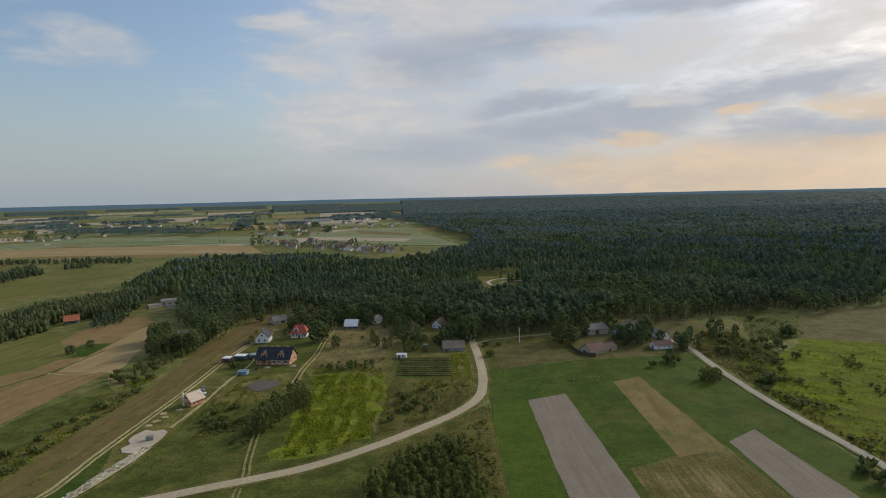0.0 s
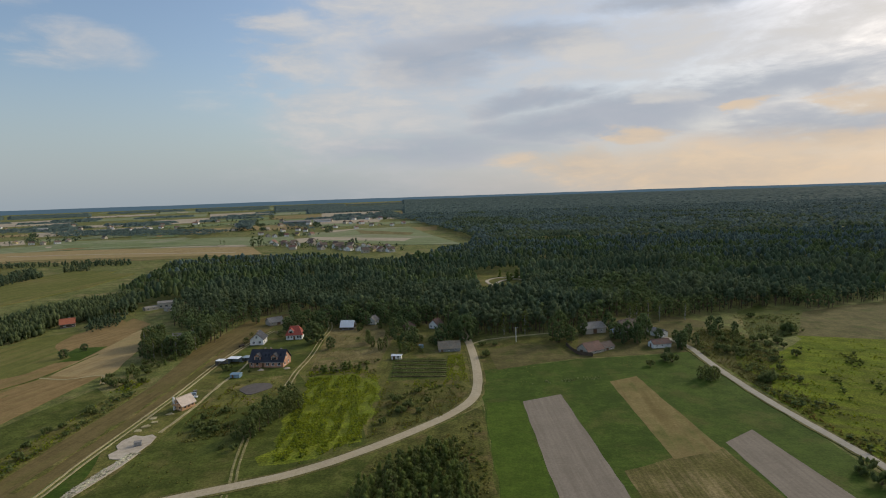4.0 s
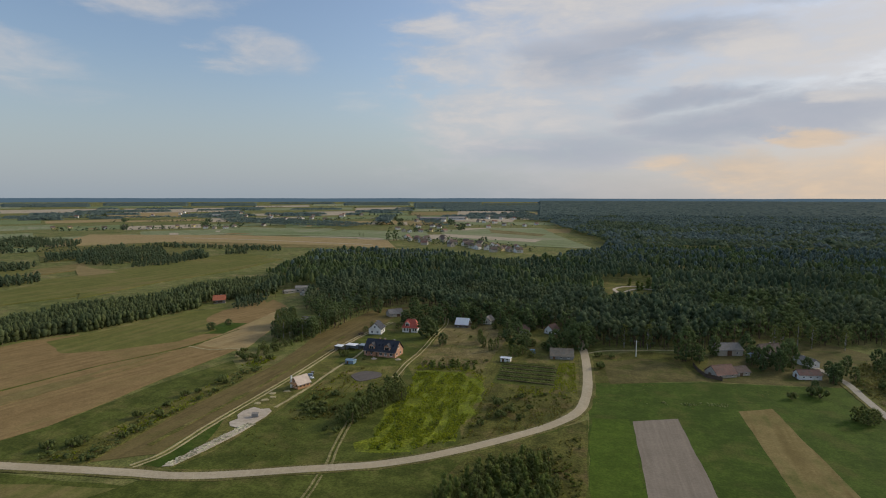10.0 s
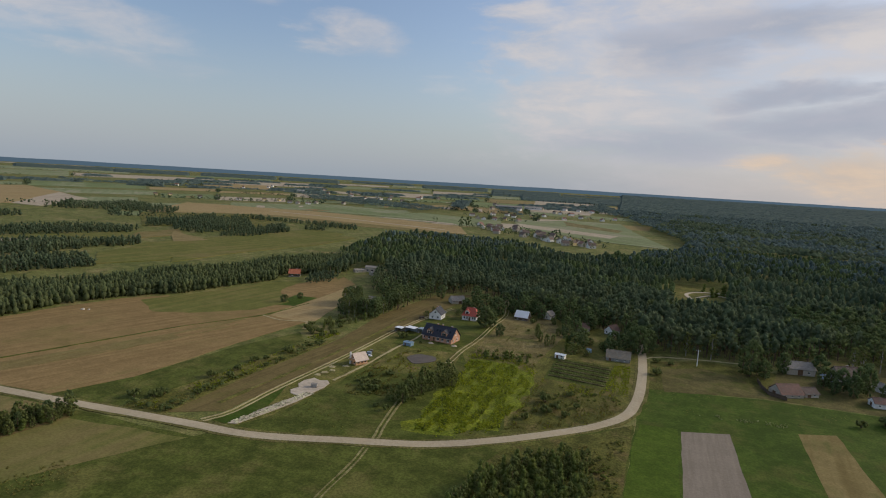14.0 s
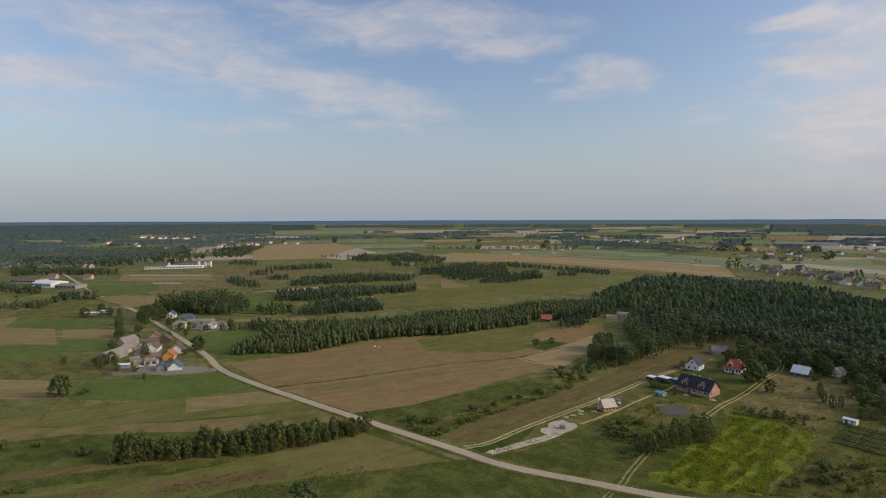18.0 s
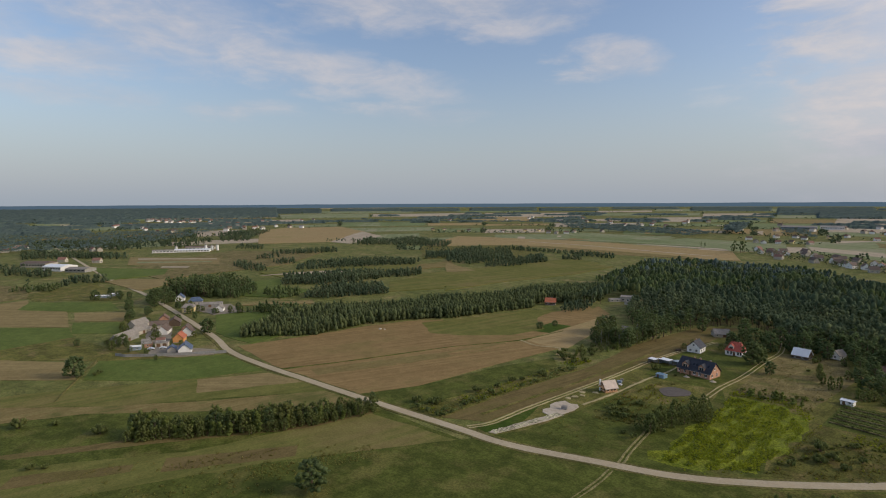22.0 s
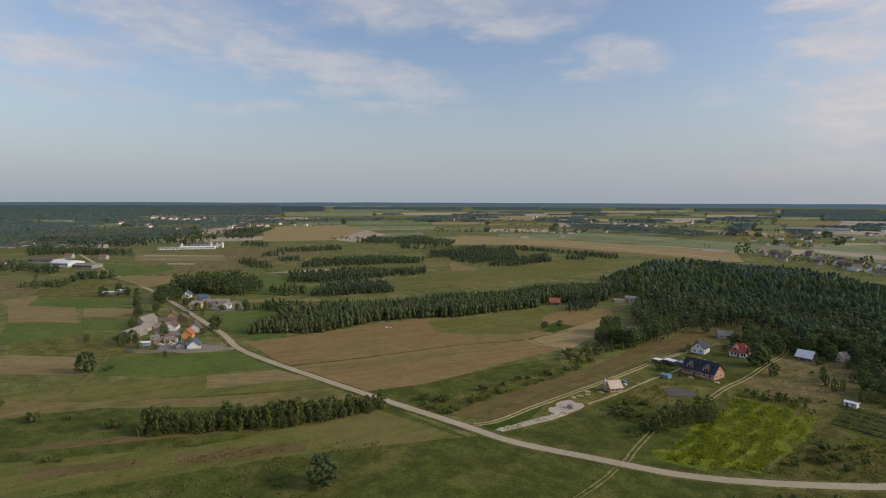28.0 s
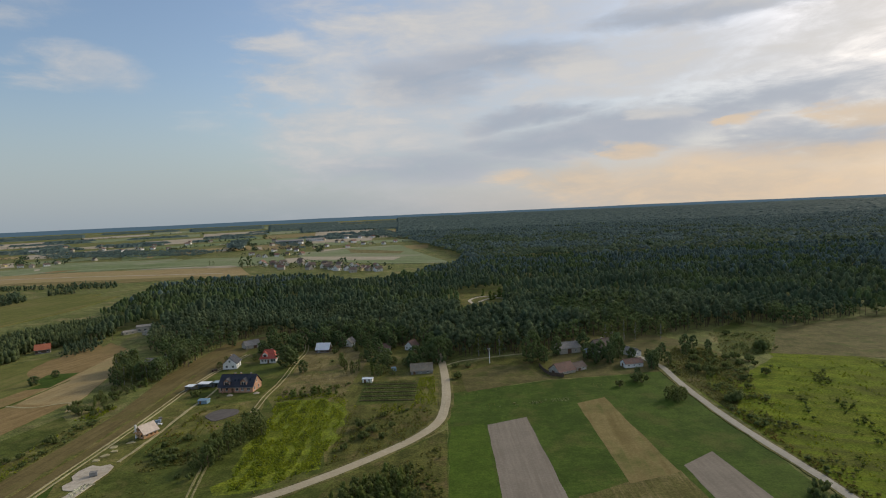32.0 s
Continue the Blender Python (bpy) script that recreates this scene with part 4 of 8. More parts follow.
rg = np.random.default_rng(5)
x, y = scatter(FOREST, 3.7, rg)
keep = cleared(x, y) & (x < 0.85 * y + 70)
x, y = x[keep], y[keep]
belt = inside([(-310, 90), (-200, 150), (-205, 300), (-230, 420), (-330, 420)], x, y)
bx, by = scatter([(-256, 140), (-260, 180), (-252, 205), (-236, 232), (-225, 290), (-212, 326), (-206, 350), (-240, 420), (-262, 340), (-276, 290), (-292, 240), (-312, 190), (-310, 150), (-280, 108)], 2.7, rg)
keep = cleared(bx, by)
stand("woodland", bx[keep], by[keep], KINDS["belt_pine"], rg, ["bark", "beltpine"], "dense belt of young dark pine woodland", "woodland", (0.7, 1.0))
near = ~belt & (np.hypot(x, y) < 400)
rest = ~belt & ~near & (rg.uniform(size=len(x)) < 0.8)
patchy = np.array([noise.noise(Vector((a * 0.016, b * 0.016, 1.0))) + 0.6 * noise.noise(Vector((a * 0.07, b * 0.07, 4.0))) for a, b in zip(x, y)]) + rg.uniform(-0.22, 0.22, len(x))
rim = ~inside([(-100, 345), (-60, 312), (0, 285), (60, 285), (180, 320), (400, 345), (760, 440), (760, 740), (40, 730), (-40, 585), (-110, 600), (-190, 670), (-260, 640), (-150, 310)], x, y)
light = (patchy > 0.26) | (rim & (patchy > -0.05))
stand("forest", x[near & ~light], y[near & ~light], KINDS["wood_pine"] + KINDS["wood_leaf"], rg, ["bark", "pine"], "dense dark green pine forest with some deciduous trees", "forest",
      (0.74, 1.08), [0.13] * 6 + [0.044] * 5)
stand("forest", x[near & light], y[near & light], KINDS["wood_leaf"], rg, ["bark", "leaf"], "lighter deciduous trees among the pines of the forest", "forest", (0.7, 1.0))
# more trees get the painted haze colour the farther off they stand
haze_tint = rg.uniform(size=len(x)) < np.clip((np.hypot(x, y) - 520) / 260, 0, 0.9)
stand("forest", x[rest & ~light & ~haze_tint], y[rest & ~light & ~haze_tint], KINDS["mid_pine"], rg, ["bark", "pine"], "dense dark green pine forest", "forest", (0.58, 1.0))
stand("forest", x[rest & ~light & haze_tint], y[rest & ~light & haze_tint], KINDS["mid_pine"], rg, ["bark", "hazewood"], "dense pine forest in haze-tinted leaf colour", "forest", (0.58, 1.0))
stand("forest", x[rest & light], y[rest & light], KINDS["mid_pine"], rg, ["birchbark", "leaf"], "lighter deciduous part of the far forest", "forest", (0.6, 1.0))
fx, fy = scatter([(12, 326), (42, 334), (48, 390), (13, 388)], 2.6, rg, 0.45, 0.05)
stand("forest", fx, fy, KINDS["copse"], rg, ["bark", "leaf"], "low young trees before the forest clearing", "forest", (0.6, 0.95))
DEEP = [(36, 745), (800, 760), (1900, 900), (2000, 1900), (-150, 1900), (-60, 1300), (20, 900)]
x, y = scatter(DEEP, 10.0, rg, 0.5)
keep = x < 0.88 * y + 60
# untinted pines thin out with distance, haze-coloured ones take over
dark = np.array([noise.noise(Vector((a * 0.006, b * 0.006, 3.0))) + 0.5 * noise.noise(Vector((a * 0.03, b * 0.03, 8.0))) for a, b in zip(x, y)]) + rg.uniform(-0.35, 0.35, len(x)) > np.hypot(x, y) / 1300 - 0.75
stand("forest", x[keep & ~dark], y[keep & ~dark], KINDS["far_pine"], rg, ["bark", "hazewood"], "far forest with distance haze in its leaf colour", "forest", (0.7, 1.1))
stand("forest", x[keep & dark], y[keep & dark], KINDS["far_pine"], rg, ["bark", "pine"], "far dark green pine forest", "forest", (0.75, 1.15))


def canopy(name, az0, az1, r0, r1, label, height=15.0):
    """The treetops of woods too far off to tell single trees."""
    v, f = [], []
    rs = [r0]
    while rs[-1] < r1:
        rs.append(rs[-1] * 1.006)
    na = max(8, int((az1 - az0) / 0.22))
    for i, r in enumerate(rs):
        for k in range(na + 1):
            a = radians(az0 + (az1 - az0) * k / na + rg.uniform(-0.06, 0.06))
            edge = i == 0 or i == len(rs) - 1 or k in (0, na)
            rr = r * (1 + rg.uniform(-0.0022, 0.0022))
            zz = float(rise(r)) + (0.0 if edge else height * rg.uniform(0.55, 1.15))
            v.append((rr * math.sin(a), rr * math.cos(a), zz))
    for i in range(len(rs) - 1):
        for k in range(na):
            o = i * (na + 1) + k
            f.append((o, o + 1, o + na + 2, o + na + 1))
    # these treetops carry the haze in their leaf colour
    return tagged(new(name, mesh_from(name, v, f, M["hazewood"])), label, "forest", kind="stuff")


def far_ridge():
    """The last blue ridge of land under the sky, beyond all else; a backdrop that glows haze blue."""
    m = bpy.data.materials.new("haze_blue_glow")
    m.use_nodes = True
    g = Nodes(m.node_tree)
    # emission gives the ridge its haze light, whatever the sun does
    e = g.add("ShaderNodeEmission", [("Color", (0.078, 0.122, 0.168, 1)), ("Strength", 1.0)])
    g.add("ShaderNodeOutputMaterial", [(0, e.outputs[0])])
    v, f, n = [], [], 720
    for k in range(n):
        a = 2 * math.pi * k / n
        top = 58.0 + 6.0 * noise.noise(Vector((3 * math.cos(a), 3 * math.sin(a), 0))) + 2.5 * noise.noise(Vector((17 * math.cos(a), 17 * math.sin(a), 5)))
        for r, h in ((4890, 0.0), (4890, top), (4915, top - 2.0), (4915, 0.0)):
            v.append((r * math.sin(a), r * math.cos(a), h))
    for k in range(n):
        o, p = 4 * k, 4 * ((k + 1) % n)
        for q in range(3):
            f.append((o + q, o + q + 1, p + q + 1, p + q))
    tagged(new("backdrop", mesh_from("backdrop", v, f, m)), "low backdrop ridge glowing in flat haze blue along the whole horizon", "backdrop", kind="structure")


far_ridge()
canopy("far_forest", -4.5, 62, 1850, 4750, "endless dark forest under the horizon", 11.0)


# ---- building materials ----
M.update(
    brick=material("orange_brick", (0.40, 0.21, 0.13), (0.58, 0.33, 0.22), 3.0, 0.5, bump=0.3),
    white=material("white_render", (0.72, 0.70, 0.66), (0.84, 0.83, 0.80), 1.5, 0.3, bump=0.1),
    cream=material("cream_render", (0.40, 0.36, 0.29), (0.54, 0.49, 0.41), 1.5, 0.3, bump=0.1),
    fadedred=material("faded_red_tiles", (0.215, 0.115, 0.085), (0.30, 0.17, 0.13), 3.0, 0.4, rough=0.8, bump=0.5),
    yellowr=material("yellow_render", (0.60, 0.48, 0.22), (0.72, 0.60, 0.32), 1.5, 0.3, bump=0.1),
    oranger=material("orange_render", (0.60, 0.27, 0.09), (0.72, 0.36, 0.14), 1.5, 0.3, bump=0.1),
    grey=material("grey_concrete", (0.24, 0.235, 0.22), (0.36, 0.35, 0.33), 1.2, 0.3, bump=0.2),
    timber=material("dark_timber", (0.07, 0.05, 0.035), (0.14, 0.10, 0.07), 3.0, 0.6, stretch=(1, 1, 6)),
    log=material("fresh_timber", (0.48, 0.26, 0.13), (0.64, 0.40, 0.22), 2.0, 0.6, stretch=(1, 1, 5)),
    boards=material("pale_roof_boards", (0.56, 0.45, 0.37), (0.70, 0.58, 0.49), 2.0, 0.5, bump=0.2),
    darkroof=material("anthracite_tiles", (0.022, 0.024, 0.032), (0.044, 0.046, 0.058), 3.0, 0.4, rough=0.55, bump=0.4, spec=0.35),
    redroof=material("red_tiles", (0.36, 0.075, 0.05), (0.48, 0.12, 0.08), 3.0, 0.4, rough=0.7, bump=0.5),
    orangeroof=material("orange_red_tiles", (0.40, 0.12, 0.06), (0.52, 0.18, 0.095), 3.0, 0.4, rough=0.7, bump=0.5),
    oldred=material("weathered_red_roof", (0.17, 0.10, 0.075), (0.26, 0.155, 0.12), 2.0, 0.4, bump=0.5, third=(0.17, 0.13, 0.105)),
    brownroof=material("brown_tiles", (0.12, 0.085, 0.068), (0.19, 0.138, 0.112), 2.0, 0.4, bump=0.5, third=(0.17, 0.15, 0.125)),
    tanroof=material("weathered_tan_roof", (0.235, 0.190, 0.135), (0.36, 0.295, 0.215), 1.2, 0.3, bump=0.4, third=(0.26, 0.235, 0.19), spec=0.1),
    greyroof=material("grey_sheet_roof", (0.215, 0.195, 0.17), (0.34, 0.31, 0.275), 1.5, 0.3, bump=0.4, third=(0.26, 0.235, 0.19), spec=0.15),
    blueroof=material("slate_blue_roof", (0.07, 0.10, 0.16), (0.12, 0.16, 0.24), 2.0, 0.4, rough=0.5, bump=0.4),
    whiteroof=material("white_sheet_roof", (0.78, 0.79, 0.79), (0.88, 0.88, 0.87), 1.0, 0.3, rough=0.35, bump=0.05, spec=0.6),
    blue=material("blue_sheet", (0.17, 0.27, 0.36), (0.25, 0.36, 0.46), 1.5, 0.4, rough=0.5, bump=0.1),
    bluegrey=material("blue_grey_sheet", (0.22, 0.27, 0.32), (0.30, 0.36, 0.42), 1.5, 0.4, rough=0.5, bump=0.1),
    trim=material("white_trim", (0.70, 0.70, 0.68), (0.80, 0.80, 0.78), 2.0, 0.5, bump=0.0),
    browntrim=material("brown_trim", (0.12, 0.07, 0.04), (0.20, 0.12, 0.07), 2.0, 0.5, bump=0.0),
    paving=material("grey_paving", (0.22, 0.185, 0.135), (0.31, 0.265, 0.20), 1.0, 0.2, bump=0.2),
    plank=material("weathered_plank", (0.16, 0.14, 0.12), (0.28, 0.25, 0.21), 3.0, 0.5, each=0.3),
    tyre=material("black_rubber", (0.02, 0.02, 0.02), (0.035, 0.035, 0.035), 4.0, 1.0, bump=0.0),
    carpaint=material("pale_car_paint", (0.55, 0.60, 0.66), (0.62, 0.66, 0.72), 2.0, 0.5, rough=0.3, bump=0.0, spec=0.5),
)


def glass_material():
    m = bpy.data.materials.new("window_glass")
    m.use_nodes = True
    g = Nodes(m.node_tree)
    b = g.add("ShaderNodeBsdfPrincipled", [("Base Color", (0.03, 0.035, 0.04, 1)), ("Roughness", 0.08), ("Specular IOR Level", 0.6)])
    g.add("ShaderNodeOutputMaterial", [(0, b.outputs[0])])
    return m


M["glass"] = glass_material()


# ---- buildings ----
def wall_cells(length, height, openings):
    """Rectangles that fill a wall around its openings (x, z, w, h), x from the wall's left end."""
    xs = sorted({0.0, length, *[o[0] for o in openings], *[o[0] + o[2] for o in openings]})
    zs = sorted({0.0, height, *[o[1] for o in openings], *[min(height, o[1] + o[3]) for o in openings]})
    out = []
    for a, b in zip(xs, xs[1:]):
        for c, d in zip(zs, zs[1:]):
            x, z = (a + b) / 2, (c + d) / 2
            if not any(o[0] < x < o[0] + o[2] and o[1] < z < o[1] + o[3] for o in openings):
                out.append((a, b, c, d))
    return out


def place(bm, m):
    bmesh.ops.transform(bm, matrix=m, verts=bm.verts[:])
    return bm


def window(parent, m, w, h, frame="trim", door=False):
    """A framed window or door filling an opening; m puts its lower left corner on the outer wall face, x along the wall, y outwards negative."""
    b = 0.09
    if door:
        d = part("door", place(boxes((0, w, 0.08, 0.14, 0, h)), m), M["browntrim"], parent)
        part("door_handle", place(boxes((w - 0.2, w - 0.08, 0.03, 0.08, h * 0.48, h * 0.48 + 0.06)), m), M["grey"], d)
        return d
    bars = [(0, b, 0.04, 0.16, 0, h), (w - b, w, 0.04, 0.16, 0, h), (b, w - b, 0.04, 0.16, 0, b), (b, w - b, 0.04, 0.16, h - b, h)]
    if w > 0.9:
        bars.append((w / 2 - 0.04, w / 2 + 0.04, 0.05, 0.15, b, h - b))
    f = part("window", place(boxes(*bars), m), M[frame], parent)
    part("pane", place(boxes((b, w - b, 0.09, 0.11, b, h - b)), m), M["glass"], f)
    part("sill", place(boxes((-0.08, w + 0.08, -0.1, 0.05, -0.07, -0.005)), m), M["trim"], f)
    return f


def house(name, label, x, y, rz, L, W, h, pitch, wall, roof, category="house", eave=0.45, front=None, back=None, left=None, right=None, chimney=(), dormers=(),
          frame="trim", gable=None, group="", hip=0.0, skirt=True, ribs=0, z=0.0, size=1.0):
    """Walls with real openings under a pitched roof. The ridge runs along local x; the front faces local -y.
    front, back, left, right: openings (x, z, w, h[, 'door'])."""
    ob = empty(name, x, y, z, rz, label, category, group)
    ob.scale = (size, size, size)
    t = 0.3
    rise_h = W / 2 * math.tan(radians(pitch))
    sides = [("front", L, Matrix.Translation((-L / 2, -W / 2, 0)), front or []),
             ("back", L, Matrix.Translation((L / 2, W / 2, 0)) @ Matrix.Rotation(math.pi, 4, "Z"), back or []),
             ("right", W, Matrix.Translation((L / 2, -W / 2, 0)) @ Matrix.Rotation(math.pi / 2, 4, "Z"), right or []),
             ("left", W, Matrix.Translation((-L / 2, W / 2, 0)) @ Matrix.Rotation(-math.pi / 2, 4, "Z"), left or [])]
    for side, ln, m, ops in sides:
        long = side in ("front", "back")
        a = 0.0 if long else t
        bm = bmesh.new()
        low_ops = [o for o in ops if o[1] < h]
        for c in wall_cells(ln, h, low_ops):
            x0, x1 = max(c[0], a), min(c[1], ln - a)
            if x1 > x0 + 1e-4:
                box(bm, x0, x1, 0, t, c[2], c[3])
        wm = M[wall]
        bmesh.ops.remove_doubles(bm, verts=bm.verts[:], dist=0.001)
        part("wall", place(bm, m), wm, ob)
        if not long and hip < 0.5:
            gb = bmesh.new()
            top = rise_h - 0.05
            gops = [o for o in ops if o[1] >= h]
            if gops:
                o = gops[0]
                lo, hi = o[1] - h, o[1] - h + o[3]
                def half(zz):
                    return (ln / 2 - t) * (1 - zz / top)
                cx = ln / 2
                box(gb, cx - half(0) * 0.98, cx + half(0) * 0.98, 0.01, t - 0.01, 0.0, 0.02)
                prism(gb, [(cx - half(0), 0.02), (o[0], 0.02), (o[0], hi), (cx - half(hi), hi)], 0, t)
                prism(gb, [(o[0] + o[2], 0.02), (cx + half(0), 0.02), (cx + half(hi), hi), (o[0] + o[2], hi)], 0, t)
                if lo > 0.05:
                    box(gb, o[0], o[0] + o[2], 0, t, 0.02, lo)
                prism(gb, [(cx - half(hi), hi), (cx + half(hi), hi), (cx, top)], 0, t)
            else:
                prism(gb, [(t, 0), (ln - t, 0), (ln / 2, top)], 0, t)
            part("gable", place(gb, m @ Matrix.Translation((0, 0, h))), M[gable or wall], ob)
        for o in ops:
            window(ob, m @ Matrix.Translation((o[0], 0, o[1])), o[2], o[3], frame, len(o) > 4)
    # roof slopes with thickness; hip shortens the ridge
    th = 0.22
    e = eave
    zl = h - e * math.tan(radians(pitch))
    for s in (-1, 1):
        bm = bmesh.new()
        rl = L / 2 + e - hip * (W / 2 + e)
        lo = [(-L / 2 - e, s * (W / 2 + e), zl), (L / 2 + e, s * (W / 2 + e), zl)]
        hi = [(rl, 0, h + rise_h), (-rl, 0, h + rise_h)]
        vs = [bm.verts.new(p) for p in lo + hi]
        vt = [bm.verts.new((p[0], p[1], p[2] + th)) for p in lo + hi]
        bm.faces.new(vs)
        bm.faces.new(vt)
        for i in range(4):
            j = (i + 1) % 4
            bm.faces.new((vs[i], vs[j], vt[j], vt[i]))
        bmesh.ops.recalc_face_normals(bm, faces=bm.faces[:])
        sl = part("roof", bm, M[roof], ob)
        if ribs:
            rb = bmesh.new()
            for k in range(ribs + 1):
                xx = -L / 2 - e + 0.05 + (L + 2 * e - 0.1) * k / ribs
                vs = [rb.verts.new(p) for p in ((xx - 0.03, s * (W / 2 + e), zl + th), (xx + 0.03, s * (W / 2 + e), zl + th), (xx + 0.03, 0, h + rise_h + th), (xx - 0.03, 0, h + rise_h + th))]
                vt = [rb.verts.new((v.co.x, v.co.y, v.co.z + 0.06)) for v in vs]
                rb.faces.new(vt)
                for i in range(4):
                    j = (i + 1) % 4
                    rb.faces.new((vs[i], vs[j], vt[j], vt[i]))
            bmesh.ops.recalc_face_normals(rb, faces=rb.faces[:])
            part("roof_ribs", rb, M[roof], sl)
        gx = bmesh.new()
        box(gx, -L / 2 - e, L / 2 + e, min(s * (W / 2 + e), s * (W / 2 + e + 0.12)), max(s * (W / 2 + e), s * (W / 2 + e + 0.12)), zl + 0.02, zl + 0.14)
        part("gutter", gx, M["grey"], sl)
    if hip:
        for s in (-1, 1):
            bm = bmesh.new()
            pts = [(s * (L / 2 + e), -(W / 2 + e), zl), (s * (L / 2 + e), W / 2 + e, zl), (s * (L / 2 + e - hip * (W / 2 + e)), 0, h + rise_h)]
            vs = [bm.verts.new(p) for p in pts]
            vt = [bm.verts.new((p[0], p[1], p[2] + th)) for p in pts]
            bm.faces.new(vs)
            bm.faces.new(vt)
            for i in range(3):
                j = (i + 1) % 3
                bm.faces.new((vs[i], vs[j], vt[j], vt[i]))
            bmesh.ops.recalc_face_normals(bm, faces=bm.faces[:])
            part("roof", bm, M[roof], ob)
    rl = L / 2 + e - hip * (W / 2 + e)
    part("ridge", boxes((-rl, rl, -0.14, 0.14, h + rise_h + th - 0.06, h + rise_h + th + 0.1), bevel=0.04), M[roof], ob)
    for cx, cy, ch, mat in chimney:
        zz = h + rise_h * (1 - abs(cy) / (W / 2))
        c = part("chimney", boxes((cx - 0.35, cx + 0.35, cy - 0.28, cy + 0.28, zz - 0.4, zz + ch)), M[mat], ob)
        part("chimney_cap", boxes((cx - 0.43, cx + 0.43, cy - 0.36, cy + 0.36, zz + ch, zz + ch + 0.1)), M["grey"], c)
    for dx, dw, dh, droof in dormers:
        # a gabled dormer standing on the front wall line
        y0 = -W / 2 + 0.5
        zb = h - 0.1
        d = part("dormer", boxes((dx - dw / 2, dx - dw / 2 + 0.35, y0, y0 + 2.4, zb, zb + dh), (dx + dw / 2 - 0.35, dx + dw / 2, y0, y0 + 2.4, zb, zb + dh),
                                 (dx - dw / 2 + 0.35, dx + dw / 2 - 0.35, y0, y0 + 0.25, zb, zb + 0.6), (dx - dw / 2 + 0.35, dx + dw / 2 - 0.35, y0, y0 + 0.25, zb + dh - 0.15, zb + dh)), M[wall], ob)
        gb = prism(bmesh.new(), [(dx - dw / 2, zb + dh), (dx + dw / 2, zb + dh), (dx, zb + dh + dw * 0.42)], y0, y0 + 0.25)
        part("dormer_gable", gb, M[gable or wall], d)
        window(d, Matrix.Translation((dx - dw / 2 + 0.37, y0, zb + 0.62)), dw - 0.74, dh - 0.8, frame)
        rz0 = zb + dh
        for s in (-1, 1):
            bm = bmesh.new()
            pts = [(dx + s * (dw / 2 + 0.3), y0 - 0.35, rz0 - 0.28), (dx + s * (dw / 2 + 0.3), y0 + 3.2, rz0 - 0.28), (dx, y0 + 3.6, rz0 + dw * 0.42), (dx, y0 - 0.35, rz0 + dw * 0.42)]
            vs = [bm.verts.new(p) for p in pts]
            vt = [bm.verts.new((p[0], p[1], p[2] + 0.16)) for p in pts]
            bm.faces.new(vs)
            bm.faces.new(vt)
            for i in range(4):
                j = (i + 1) % 4
                bm.faces.new((vs[i], vs[j], vt[j], vt[i]))
            bmesh.ops.recalc_face_normals(bm, faces=bm.faces[:])
            part("dormer_roof", bm, M[droof], d)
    if skirt:
        part("plinth", boxes((-L / 2 - 0.06, L / 2 + 0.06, -W / 2 - 0.06, W / 2 + 0.06, -0.1, 0.35 if not any(len(o) > 4 for o in (front or []) + (right or []) + (left or [])) else 0.06)), M["grey"], ob)
    return ob


def row(n, first, gap, z, w, h):
    return [(first + i * gap, z, w, h) for i in range(n)]


# the large brick house with two dormers
big = house("house", "large unplastered orange brick house with anthracite roof and two dormers", -80.8, 225.0, -6, 16.6, 9.6, 2.9, 42, "brick", "darkroof",
            front=[(0.9, 0.9, 1.4, 1.4), (3.4, 0.9, 1.2, 1.4), (6.2, 0.0, 1.1, 2.1, "door"), (8.2, 0.9, 1.5, 1.4), (11.0, 0.9, 1.2, 1.4), (13.8, 0.9, 1.5, 1.4)],
            right=[(1.6, 0.9, 1.3, 1.4), (5.8, 0.9, 1.3, 1.4), (3.9, 3.9, 1.2, 1.4)], left=[(2.0, 0.9, 1.3, 1.4), (3.9, 3.9, 1.2, 1.4)],
            chimney=[(-2.4, 0.8, 1.3, "brick"), (0.6, 0.5, 1.2, "brick"), (5.4, 0.9, 1.2, "brick")], dormers=[(-4.4, 3.0, 2.3, "darkroof"), (3.8, 3.0, 2.3, "darkroof")], frame="trim", size=0.87)
for px in (-5.9, -3.0):
    part("porch_post", boxes((px - 0.18, px + 0.18, -6.0, -5.64, 0, 2.6)), M["brick"], big)
for k, (dx, dy) in enumerate([(-1.5, -7.6), (8.6, -6.2)]):
    sp = empty("sand_mound", -80.8 + dx, 225.0 + dy, 0, 20 * k, "small mound of pale building sand by the house", "sand mound")
    bm = bmesh.new()
    bmesh.ops.create_cone(bm, cap_ends=True, segments=12, radius1=1.2, radius2=0.15, depth=0.7, matrix=Matrix.Translation((0, 0, 0.35)))
    for v in bm.verts:
        v.co.x *= 1.25 + 0.2 * noise.noise(v.co * 1.7)
    part("sand_cone", bm, M["sand"], sp)
part("porch_roof", boxes((-6.3, -2.6, -6.2, -4.5, 2.6, 2.8)), M["darkroof"], big)
for k, (sx, sy) in enumerate([(-1.0, 0.55), (0.6, 0.55), (6.2, 0.5)]):
    zz = 3.2 + 4.5 * math.tan(radians(42)) * (1 - sy) + 0.24
    bm = boxes((-0.4, 0.4, -0.6, 0.6, -0.02, 0.07))
    part("roof_window", place(bm, Matrix.Translation((sx, -4.5 * sy, zz)) @ Matrix.Rotation(radians(42), 4, "X")), M["glass"], big)
